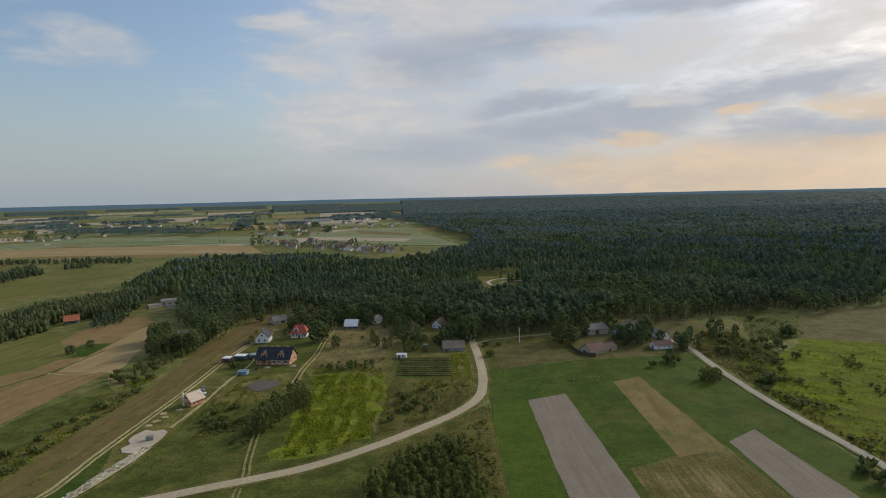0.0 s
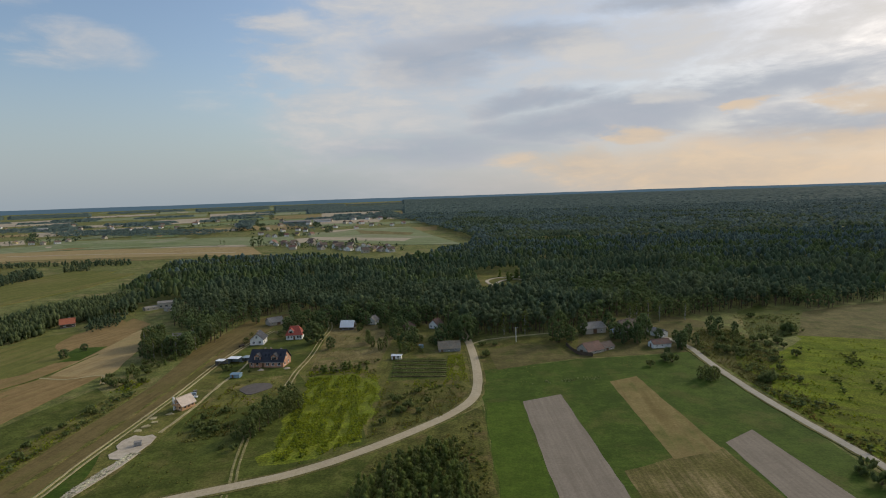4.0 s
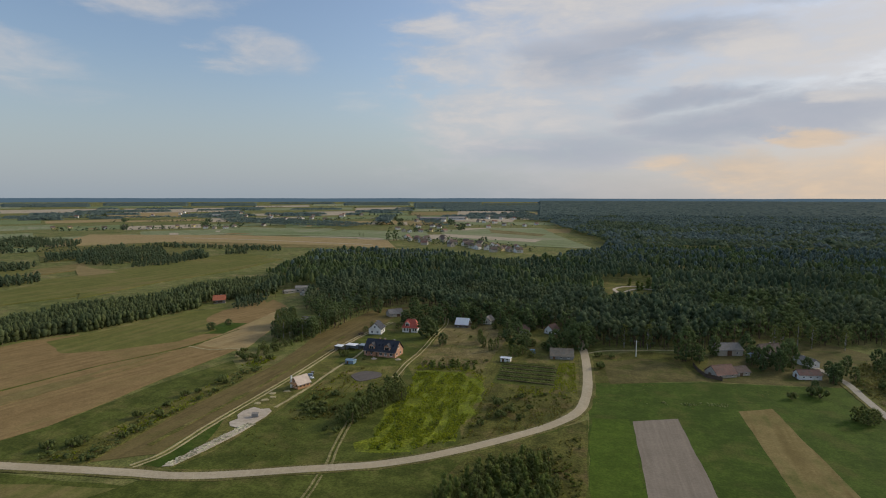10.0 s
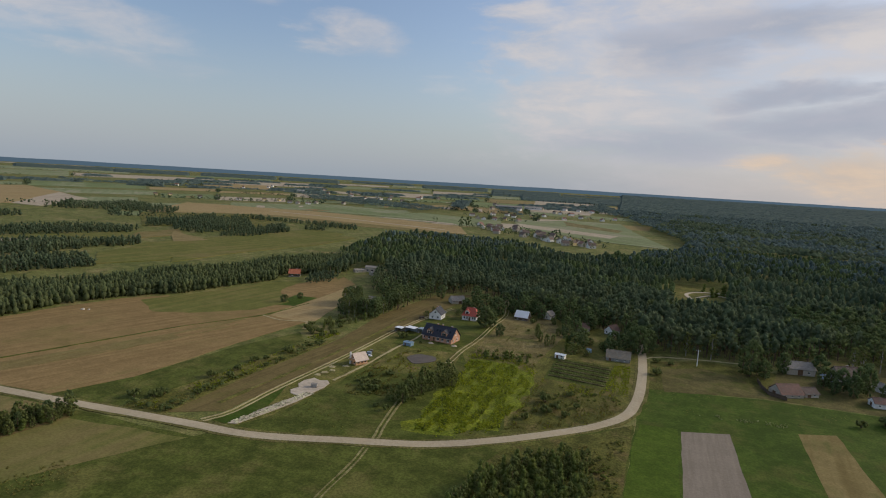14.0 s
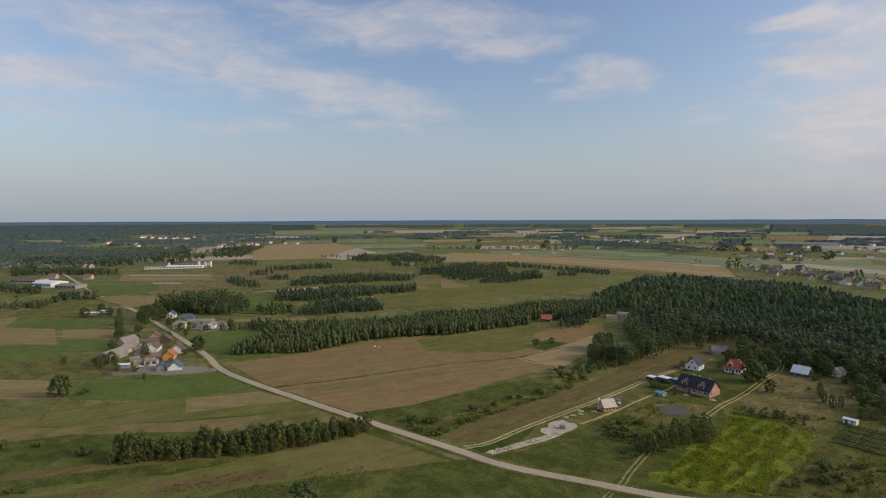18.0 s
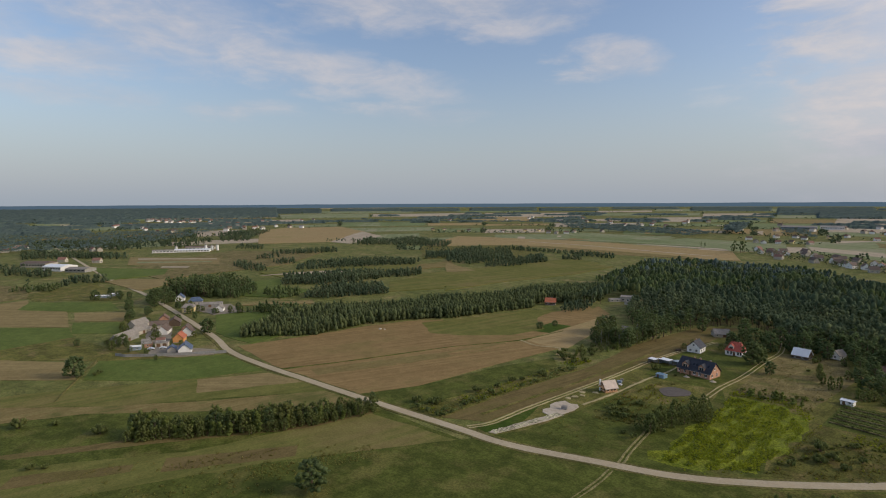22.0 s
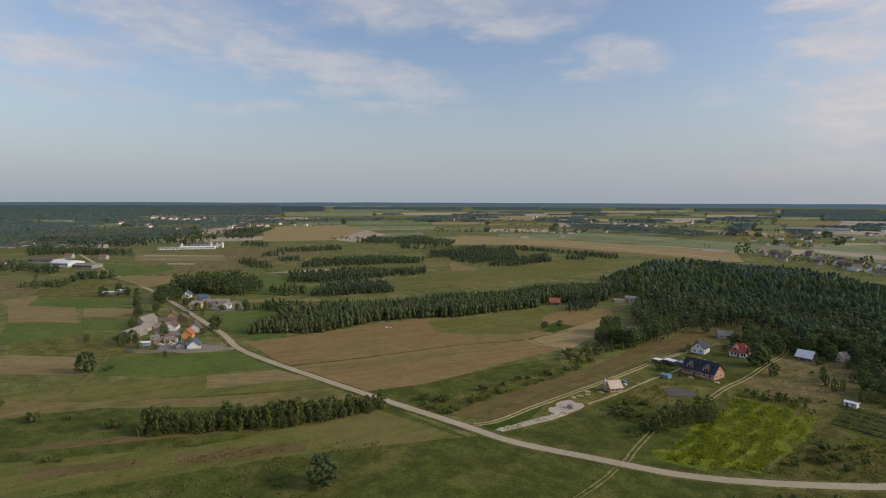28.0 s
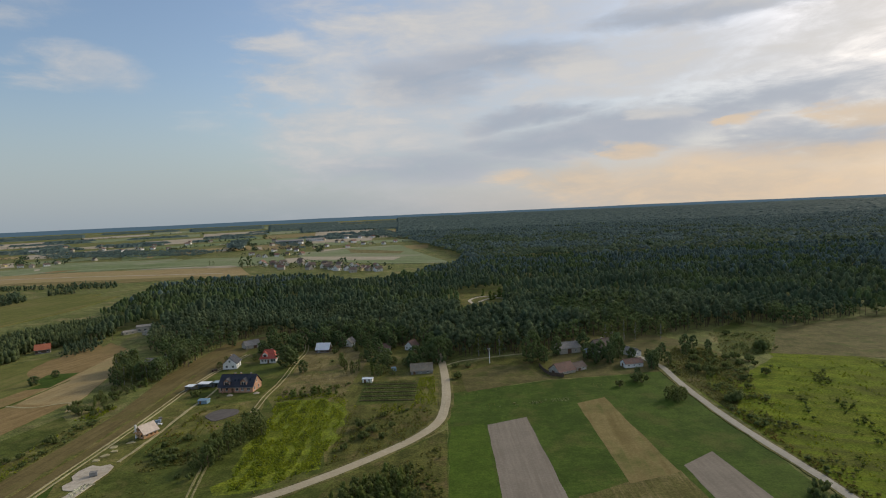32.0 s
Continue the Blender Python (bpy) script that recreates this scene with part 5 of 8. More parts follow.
house("house", "small white house with dark gabled roof", -97.3, 260.5, 94, 8.4, 7.2, 3.3, 42, "white", "darkroof", size=0.86,
      front=row(2, 1.6, 3.6, 0.9, 1.3, 1.3), left=[(1.3, 0.9, 1.2, 1.3), (4.6, 0.9, 1.2, 1.3), (3.0, 3.8, 1.1, 1.2)], right=[(2.8, 3.8, 1.1, 1.2)], chimney=[(0.5, 0.3, 0.9, "brick")])
house("house", "white house with bright red tiled hipped roof", -82.0, 268.6, 4, 8.8, 7.6, 3.0, 46, "white", "redroof", size=0.86,
      front=[(0.8, 0.8, 1.1, 1.6), (2.6, 0.8, 1.0, 1.6), (4.0, 0.0, 1.1, 2.2, "door"), (6.0, 0.8, 1.1, 1.6), (7.4, 0.8, 0.9, 1.6)], right=row(2, 1.8, 3.2, 0.9, 1.1, 1.4),
      left=row(2, 1.8, 3.2, 0.9, 1.1, 1.4), chimney=[(1.5, 0.8, 1.0, "brick")], dormers=[(-1.6, 2.6, 2.3, "redroof")], hip=0.55)
house("cottage", "timber cottage under a white sheet metal roof", -58.8, 285.0, -4, 8.8, 7.8, 2.2, 42, "timber", "whiteroof", front=row(2, 1.4, 4.0, 0.7, 1.1, 1.1), right=row(1, 3.0, 1, 0.7, 1.1, 1.1), ribs=12, size=0.76)
house("barn", "old grey barn with a sagging weathered roof", -102.0, 301.5, 40, 9.0, 6.6, 1.9, 36, "cream", "greyroof", "barn", front=[(1.0, 0.9, 0.9, 0.9), (4.6, 0.0, 2.2, 1.85, "door")], eave=0.3, size=0.9)
house("house", "tiny white house with grey roof at the forest edge", -46.8, 294.5, 70, 5.0, 4.4, 2.5, 42, "white", "greyroof", front=row(1, 2.0, 1, 0.8, 0.9, 1.1), left=row(1, 1.7, 1, 0.8, 1.0, 1.1), size=0.95)
house("house", "white cottage with brown roof among trees", -13.0, 281.0, 60, 6.0, 5.2, 2.6, 42, "white", "oldred", size=0.92, front=row(2, 1.0, 2.6, 0.8, 1.0, 1.1), left=row(2, 0.8, 2.2, 0.8, 1.0, 1.1))
house("cottage", "low cottage with a rusty brown roof among garden trees", -27.0, 279.5, 20, 6.4, 5.0, 2.1, 40, "cream", "oldred", front=row(2, 1.2, 2.8, 0.7, 0.9, 1.0), right=row(1, 2.0, 1, 0.7, 0.9, 1.0), eave=0.3, skirt=False, size=0.9)
house("shed", "long low shed with a weathered tan roof by the road", -6.5, 238.6, 4, 9.4, 6.0, 1.5, 38, "grey", "tanroof", "shed", front=[(1.0, 0.0, 1.0, 1.4, "door"), (4.0, 0.6, 0.8, 0.6), (7.0, 0.6, 0.8, 0.6)], eave=0.3, skirt=False, ribs=14)
house("garden_shed", "small white garden shed with a white roof", -28.5, 227.5, -8, 4.0, 2.4, 1.5, 12, "white", "whiteroof", "shed", front=[(0.6, 0.0, 0.9, 1.4, "door"), (2.4, 0.8, 0.9, 0.7)], eave=0.2, skirt=False)
house("hut", "grey weathered hut between trees", -142.0, 273.0, 10, 4.6, 3.4, 2.2, 30, "grey", "greyroof", "hut", front=row(1, 1.6, 1, 0.8, 0.9, 0.9), eave=0.2, skirt=False)
house("cottage", "wooden cottage with orange-red roof by the woodland", -223.5, 312.0, 30, 7.0, 5.4, 2.3, 42, "timber", "orangeroof", front=row(2, 1.5, 4.0, 0.8, 1.2, 1.2), left=row(1, 2.6, 1, 0.8, 1.2, 1.2), chimney=[(1.0, 0.5, 0.8, "brick")])
house("house", "unfinished pale concrete house shell", -192.0, 364.0, 20, 11.0, 7.5, 3.4, 12, "cream", "greyroof", front=row(3, 1.2, 3.4, 0.8, 1.5, 1.4), left=row(2, 1.4, 3.2, 0.8, 1.3, 1.4), eave=0.1, skirt=False)
house("ruin", "long ruined grey farm shed at the forest corner", -199.0, 356.0, 48, 9.0, 5.0, 1.7, 20, "cream", "greyroof", "ruin", front=row(2, 1.4, 4.0, 0.6, 1.3, 1.0), left=[(1.6, 0.0, 1.4, 1.6, "door")], eave=0.1, skirt=False, size=0.9)
house("ruin", "collapsed grey outbuilding with bare walls", -184.0, 352.5, 62, 8.0, 5.0, 1.8, 10, "cream", "greyroof", "ruin", front=row(2, 1.2, 3.6, 0.5, 1.2, 1.0), eave=0.05, skirt=False, size=0.9)
# the timber house being built
cab = house("log_cabin", "new timber house with bare pale roof boards", -95.2, 178.4, 64, 5.8, 5.0, 2.2, 44, "log", "boards", "cabin",
            front=[(0.7, 0.7, 1.1, 1.1), (2.6, 0.0, 0.9, 1.9, "door"), (4.2, 0.7, 1.1, 1.1)], left=[(0.9, 0.7, 0.9, 1.1), (3.1, 0.7, 0.9, 1.1), (2.0, 2.7, 1.0, 0.9)], right=row(2, 0.9, 2.2, 0.7, 0.9, 1.1), frame="log", eave=0.5, size=0.86)
part("chimney", boxes((-3.55, -2.95, 1.2, 1.8, 0, 5.2), bevel=0.03), M["white"], cab, "white chimney stack at the gable")
part("balcony", boxes((-4.2, -2.9, -2.3, 0.8, 2.0, 2.15), (-4.2, -4.1, -2.3, 0.8, 2.15, 2.9)), M["log"], cab)
for k in range(6):
    part("log", boxes((-3.2, 3.2, -2.62, -2.505, 0.1 + 0.1 * k, 0.18 + 0.1 * k), bevel=0.02), M["log"], cab)
for hx, hy, hr in ((-243.0, 177.0, 0.9), (-240.8, 178.5, 0.6)):
    ob = empty("pale_heap", hx, hy, 0.1, 30, "small pale heap of stones beside a stubble field", "heap")
    bm = bmesh.new()
    bmesh.ops.create_icosphere(bm, subdivisions=2, radius=hr)
    for v in bm.verts:
        v.co *= 1 + 0.3 * noise.noise(v.co * 2.3)
        v.co.z = max(-0.1, v.co.z * 0.75)
    part("heap", bm, M["cream"], ob)
# sheds and canopies by the brick house


def canopy_roof(name, label, x, y, rz, L, W, h, roof, walls=None):
    ob = empty(name, x, y, 0, rz, label, "canopy")
    for sx in (-1, 1):
        for sy in (-1, 1):
            part("post", boxes((sx * (L / 2 - 0.15) - 0.06, sx * (L / 2 - 0.15) + 0.06, sy * (W / 2 - 0.15) - 0.06, sy * (W / 2 - 0.15) + 0.06, 0, h)), M["timber"], ob)
    part("roof", boxes((-L / 2, L / 2, -W / 2, W / 2, h, h + 0.14), bevel=0.03), M[roof], ob)
    if walls:
        part("wall_panel", boxes((-L / 2 + 0.1, L / 2 - 0.1, W / 2 - 0.14, W / 2 - 0.1, 0, h)), M[walls], ob)
        part("wall_panel", boxes((-L / 2 + 0.1, -L / 2 + 0.14, -W / 2 + 0.1, W / 2 - 0.16, 0, h)), M[walls], ob)
    return ob


canopy_roof("carport", "open carport with a white flat roof", -97.0, 228.8, -6, 5.0, 3.8, 2.3, "whiteroof", "bluegrey")
canopy_roof("shelter", "low shelter with a pale grey roof", -102.0, 226.8, -6, 3.6, 3.4, 2.0, "whiteroof", "grey")
canopy_roof("lean_to", "lean-to with a blue-grey roof beside the house", -92.2, 230.0, -6, 3.2, 3.4, 2.2, "bluegrey", "bluegrey")
house("garden_shed", "small light blue sheet metal shed on the grass", -89.3, 209.5, -6, 3.6, 2.6, 1.3, 8, "blue", "blue", "shed", front=[(0.5, 0.0, 0.8, 1.15, "door")], eave=0.15, skirt=False)
# eastern farm
house("barn", "long barn with weathered red-brown tiled roof", 53.0, 229.6, 27, 9.6, 8.2, 1.45, 36, "cream", "oldred", "barn", size=0.88, front=row(3, 1.2, 2.9, 0.55, 0.9, 0.6), left=[(2.4, 0.0, 2.0, 1.35, "door")], eave=0.35)
house("barn", "lower barn wing with a grey-brown roof", 60.2, 233.0, 27, 6.0, 6.0, 1.6, 30, "cream", "brownroof", "barn", size=0.88, front=[(1.0, 0.0, 1.6, 1.45, "door"), (3.8, 0.6, 0.8, 0.7)], eave=0.3)
house("barn", "grey-roofed farm barn with pale walls", 62.4, 262.0, 14, 10.4, 6.4, 2.6, 34, "cream", "greyroof", "barn", front=[(3.8, 0.0, 2.0, 2.3, "door"), (7.6, 0.9, 0.9, 0.8)], eave=0.3)
house("cowshed", "white low cowshed with an orange-red roof", 83.6, 233.6, 10, 9.4, 5.4, 2.0, 32, "white", "oldred", "shed", size=0.86, front=row(3, 1.4, 2.8, 0.9, 0.9, 0.6), left=[(1.6, 0.0, 1.6, 1.8, "door")], eave=0.25)
house("shed", "small shed with a green-grey roof", 70.6, 251.5, -35, 5.0, 4.0, 2.2, 32, "timber", "bluegrey", "shed", front=[(1.6, 0.0, 1.2, 1.9, "door")], eave=0.2, skirt=False)
house("house", "old farmhouse with a dark brown roof", 78.5, 262.5, 24, 9.0, 6.4, 2.8, 38, "cream", "brownroof", front=row(3, 1.0, 2.8, 0.8, 1.0, 1.2), chimney=[(1.0, 0.4, 0.8, "brick")])
house("shed", "grey shed row with pale gable end", 89.4, 252.0, 118, 8.6, 4.0, 2.1, 30, "white", "greyroof", "shed", right=[(1.2, 0.0, 1.0, 1.8, "door")], left=row(1, 1.5, 1, 0.9, 0.8, 0.7), eave=0.2, skirt=False)


def fence(name, label, pts, h, post_gap, mat, slats=3, slat_h=0.16, solid=False, group=""):
    ob = empty(name, pts[0][0], pts[0][1], 0, 0, label, "fence", group)
    o = Vector((pts[0][0], pts[0][1], 0))
    for a, b in zip(pts, pts[1:]):
        a, b = Vector((*a, 0)) - o, Vector((*b, 0)) - o
        d = b - a
        n = max(1, round(d.length / post_gap))
        ang = math.atan2(d.y, d.x)
        for i in range(n):
            p = a + d * (i / n)
            part("post", place(boxes((-0.07, 0.07, -0.07, 0.07, -0.2, h + 0.1)), Matrix.Translation(p) @ Matrix.Rotation(ang, 4, "Z")), M[mat], ob)
            ln = d.length / n
            for k in range(1 if solid else slats):
                z0 = 0.05 if solid else h * (k + 0.55) / slats - slat_h / 2
                part("panel" if solid else "rail", place(boxes((0.08, ln - 0.08, -0.03, 0.03, z0, h if solid else z0 + slat_h)), Matrix.Translation(p) @ Matrix.Rotation(ang, 4, "Z")), M[mat], ob)
    return ob


fence("fence", "dark board fence round the barnyard", [(52, 222), (47, 225), (45.5, 232), (45, 240)], 1.5, 2.6, "timber", solid=True)
fence("fence", "pale concrete panel fence along the farmyard", [(-284, 50), (-278, 53), (-268, 66), (-260, 79), (-252.5, 91.5)], 1.5, 3.0, "grey", solid=True)
pole = empty("utility_pole", 24.0, 248.0, 0, 0, "pale concrete utility pole at the forest edge", "pole")
bm = bmesh.new()
bmesh.ops.create_cone(bm, cap_ends=True, segments=8, radius1=0.2, radius2=0.12, depth=7.0, matrix=Matrix.Translation((0, 0, 3.5)))
part("shaft", bm, M["trim"], pole)
part("crossarm", boxes((-0.9, 0.9, -0.06, 0.06, 6.5, 6.65)), M["grey"], pole)
for k in (-0.8, 0.0, 0.8):
    part("insulator", boxes((k - 0.05, k + 0.05, -0.05, 0.05, 6.65, 6.9)), M["white"], pole)
# building stack on the sand, and odds and ends beside the track
st = empty("brick_pallet", -95.0, 149.6, 0.22, 20, "wrapped blue-grey stack of building blocks on a pallet", "pallet")
for k in range(3):
    part("pallet_board", boxes((-1.3, 1.3, -0.9 + 0.75 * k, -0.6 + 0.75 * k, 0, 0.16)), M["plank"], st)
for i in range(2):
    part("block_pack", boxes((-1.25 + 1.27 * i, -0.02 + 1.27 * i, -0.85, 0.85, 0.16, 1.5), bevel=0.05), M["grey"], st)
st.scale = (0.78, 0.78, 0.72)
wrap = part("tarpaulin", boxes((-1.32, 1.32, -0.92, 0.92, 1.5, 1.56), bevel=0.02), M["greyroof"], st)
for k, (px, py, rz, sx, sy, sz, mt, nm, lb) in enumerate([
        (-97.5, 190.5, 15, 1.8, 1.1, 0.9, "bluegrey", "timber_stack", "covered stack of building timber"), (-95.8, 188.2, -10, 1.5, 0.8, 0.5, "whiteroof", "board_stack", "low stack of white boards"),
        (-98.2, 193.5, 30, 1.2, 1.0, 0.8, "plank", "crate", "grey wooden crate on the grass"), (-103.5, 255.0, 60, 2.4, 1.1, 1.0, "timber", "woodpile", "dark pile of firewood beside the house")]):
    ob = empty(nm, px, py, 0, rz, lb, nm.replace("_", " "))
    for q in range(3):
        part("layer", boxes((-sx / 2, sx / 2, -sy / 2, sy / 2, sz * q / 3, sz * (q + 1) / 3 - 0.03), bevel=0.03), M[mt], ob)
tarp = empty("water_tank", -19.0, 243.0, 0, 20, "blue plastic water tank in the garden", "tank")
bm = bmesh.new()
bmesh.ops.create_cone(bm, cap_ends=True, segments=16, radius1=1.2, radius2=1.1, depth=1.5, matrix=Matrix.Translation((0, 0, 0.75)))
part("tank_body", bm, M["blue"], tarp)
bm = bmesh.new()
bmesh.ops.create_cone(bm, cap_ends=True, segments=12, radius1=0.5, radius2=0.4, depth=0.2, matrix=Matrix.Translation((0, 0, 1.6)))
part("lid", bm, M["bluegrey"], tarp)


# ---- garden beds ----
for k in range(5):
    yy = 203.0 + 4.9 * k
    ob = empty("vegetable_bed", -18.2, yy, 0.15, -5 + k * 0.4, "long dark vegetable bed with low plants", "garden bed", "beds of the vegetable garden")
    part("soil_ridge", boxes((-10.5, 10.5, -0.6, 0.6, -0.1, 0.16), bevel=0.1), M["bedsoil"], ob)
    for j in range(22):
        bx = -9.9 + j * 0.94 + random.uniform(-0.3, 0.3)
        s = KINDS["weed"][j % 4]
        if ("weedcrown", j % 4) not in TEMPLATE:
            TEMPLATE[("weedcrown", j % 4)] = stamp_mesh("vegetable_plant", s, 1, M["bush"])
        p = part_mesh("vegetable_plant", TEMPLATE[("weedcrown", j % 4)], ob)
        p.location = (bx, 0, 0.1)

# ---- western farm ----
WEST = 0.84
house("shed", "low brown-roofed outbuilding of the farmyard", -318.0, 94.0, 150, 8.0, 5.0, 2.4, 34, "brick", "brownroof", "shed", front=row(2, 1.2, 3.2, 0.8, 0.9, 0.8), eave=0.2, skirt=False, size=WEST)
house("shed", "small red-roofed outbuilding beside the garage", -296.5, 74.0, 66, 5.0, 3.6, 2.2, 30, "white", "fadedred", "shed", front=row(1, 1.8, 1, 0.8, 1.0, 0.9), eave=0.2, skirt=False, size=WEST)
house("house", "white gabled house with slate-blue roof and annex", -267.5, 77.0, 158, 9.0, 7.0, 3.0, 40, "white", "blueroof", right=[(1.2, 0.9, 1.3, 1.3), (4.4, 0.9, 1.3, 1.3), (2.9, 3.6, 1.2, 1.2)], back=row(3, 1.2, 2.6, 0.9, 1.2, 1.2), front=row(2, 1.5, 4.0, 0.9, 1.2, 1.2), chimney=[(1.0, 0.5, 0.9, "brick")], size=WEST)
house("annex", "lower annex with slate-blue roof", -273.0, 72.5, 158, 6.0, 4.5, 2.5, 34, "cream", "blueroof", "annex", right=row(1, 1.6, 1, 0.8, 1.3, 1.1), size=WEST)
house("house", "orange rendered house with bright red roof", -293.5, 82.5, 150, 8.4, 6.2, 3.0, 42, "oranger", "orangeroof", right=[(1.2, 0.9, 1.2, 1.3), (4.4, 0.9, 1.2, 1.3), (2.5, 3.5, 1.1, 1.1)], back=row(3, 1.2, 2.6, 0.9, 1.1, 1.2), chimney=[(-1.0, 0.5, 0.9, "brick")], size=WEST)
house("house", "pale house with grey-brown roof behind the orange house", -305.0, 90.5, 150, 8.0, 7.0, 3.2, 42, "white", "brownroof", right=row(2, 1.2, 3.2, 0.9, 1.2, 1.3), size=WEST)
house("barn", "long grey-roofed barn of the farmyard", -315.0, 61.0, 132, 19.0, 7.4, 2.6, 40, "grey", "greyroof", "barn", front=[(8, 0, 2.4, 2.4, "door")], back=[(6, 0, 2.4, 2.4, "door")], eave=0.3, size=WEST)
house("barn", "grey barn with a steep weathered roof", -344.0, 75.0, 127, 14.0, 8.0, 2.8, 42, "cream", "greyroof", "barn", front=[(5, 0, 2.4, 2.6, "door")], eave=0.3, size=WEST)
house("barn", "dark grey barn beside the yard wall", -329.0, 72.0, 130, 13.0, 7.0, 2.6, 38, "cream", "greyroof", "barn", front=[(5, 0, 2.4, 2.4, "door")], eave=0.3, size=WEST)
house("house", "house with salmon wall and brown roof", -353.0, 92.0, 160, 8.0, 6.0, 2.8, 40, "brick", "oldred", right=row(2, 1.4, 3.0, 0.9, 1.1, 1.2), size=WEST)
house("barn", "dark brown roofed barn in the yard", -338.0, 93.5, 158, 10.0, 8.0, 2.8, 36, "timber", "brownroof", "barn", right=[(2.6, 0, 2.4, 2.4, "door")], eave=0.3, size=WEST)
house("barn", "low barn with an old red-brown roof", -336.0, 84.5, 70, 12.0, 6.4, 2.6, 36, "cream", "brownroof", "barn", left=row(2, 1.5, 3, 0.9, 1, 1), eave=0.3, size=WEST)
house("barn", "brown roofed barn with a pale gable end", -319.0, 82.0, 150, 11.0, 7.0, 2.8, 38, "white", "brownroof", "barn", right=[(2.2, 0, 2.2, 2.2, "door")], eave=0.3, size=WEST)
house("garage", "low white garage with a flat grey roof", -289.0, 72.5, 66, 7.4, 4.4, 2.5, 6, "cream", "greyroof", "garage", front=[(0.8, 0, 2.2, 2.1, "door"), (4.2, 0, 2.2, 2.1, "door")], eave=0.15, skirt=False, size=WEST)
house("shed", "small red brick shed", -292.5, 67.0, 66, 4.0, 3.4, 2.2, 24, "brick", "greyroof", "shed", front=row(1, 1.2, 1, 0.8, 1.0, 0.9), eave=0.15, skirt=False, size=WEST)
house("shed", "low pale blue sheet shed", -290.5, 60.5, 66, 6.0, 3.6, 2.0, 14, "bluegrey", "whiteroof", "shed", front=row(2, 0.8, 2.6, 0.7, 1.0, 0.7), eave=0.15, skirt=False, size=WEST)
house("shed", "small grey shed by the fence", -301.0, 68.0, 66, 5.0, 3.6, 2.0, 20, "grey", "greyroof", "shed", front=row(1, 1.0, 1, 0.7, 0.9, 0.7), eave=0.15, skirt=False, size=WEST)
field("yard", [(-276, 62), (-262, 70), (-254, 86), (-263, 90), (-274, 82), (-284, 82), (-288, 68)], "paving", "paved grey-tan farmyard", "yard", 0.4, 0.24)
field("yard", [(-296, 66), (-300, 80), (-330, 90), (-336, 80), (-318, 72)], "paving", "worn inner farmyard", "yard", 0.5, 0.235)


def car(x, y, rz, label, paint="carpaint"):
    ob = empty("car", x, y, 0.24, rz, label, "car")
    ob.scale = (0.76, 0.76, 0.76)
    bm = prism(bmesh.new(), [(-2.1, 0.35), (2.1, 0.35), (2.1, 0.75), (1.25, 0.95), (0.6, 1.45), (-1.1, 1.48), (-1.9, 1.0), (-2.1, 0.9)], -0.85, 0.85)
    bd = part("body", bm, M[paint], ob)
    part("side_glass", boxes((-1.0, 0.6, -0.87, -0.855, 1.0, 1.36)), M["glass"], bd)
    part("side_glass", boxes((-1.0, 0.6, 0.855, 0.87, 1.0, 1.36)), M["glass"], bd)
    for wx in (-1.3, 1.3):
        for wy in (-0.8, 0.8):
            bm = bmesh.new()
            bmesh.ops.create_cone(bm, cap_ends=True, segments=12, radius1=0.34, radius2=0.34, depth=0.2, matrix=Matrix.Translation((wx, wy, 0.34)) @ Matrix.Rotation(math.pi / 2, 4, "X"))
            part("wheel", bm, M["tyre"], ob)
    return ob


car(-282.5, 71.0, 66, "pale blue parked car in the farmyard")
car(-284.5, 66.0, 60, "pale grey parked car beside the shed", "carpaint")
# second farm across the road
house("house", "white gabled house with blue-grey roof", -425.0, 124.0, 155, 10.0, 8.0, 3.6, 40, "white", "blueroof", right=row(2, 1.6, 3.4, 0.9, 1.3, 1.4), size=0.76)
house("house", "house with a slate-blue hipped roof", -402.0, 127.5, 65, 11.0, 8.0, 3.2, 36, "cream", "blueroof", front=row(3, 1.4, 3.2, 0.9, 1.2, 1.2), hip=0.6, size=0.84)
house("house", "yellow rendered two-storey house with grey roof", -374.0, 113.5, 60, 9.0, 7.5, 4.6, 30, "yellowr", "greyroof", front=row(2, 1.6, 4.0, 0.9, 1.3, 1.3) + row(2, 1.6, 4.0, 3.0, 1.3, 1.2), left=row(2, 1.5, 3.2, 0.9, 1.2, 1.3), hip=0.5, size=0.84)
house("barn", "long grey sheet-roofed barn", -384.0, 132.0, 62, 20.0, 7.0, 3.0, 22, "grey", "greyroof", "barn", front=[(8, 0, 2.6, 2.6, "door")], eave=0.2, size=0.76)
house("barn", "grey barn with a pale gable end", -364.0, 130.5, 150, 10.0, 7.0, 3.0, 38, "white", "greyroof", "barn", right=[(2.2, 0, 2.4, 2.4, "door")], eave=0.2, size=0.76)
for gx, gy, gl in ((-481, 84, 14), (-485, 93, 10)):
    house("shed", "low white greenhouse shed among trees", gx, gy, 60, gl, 5, 2.4, 16, "bluegrey", "whiteroof", "shed", front=row(2, 2, 4, 0.8, 1.4, 0.9), eave=0.15, skirt=False, size=0.72)
field("yard", [(-392, 118), (-352, 122), (-350, 142), (-386, 146)], "paving", "grey yard of the second farm", "yard", 0.5, 0.24)

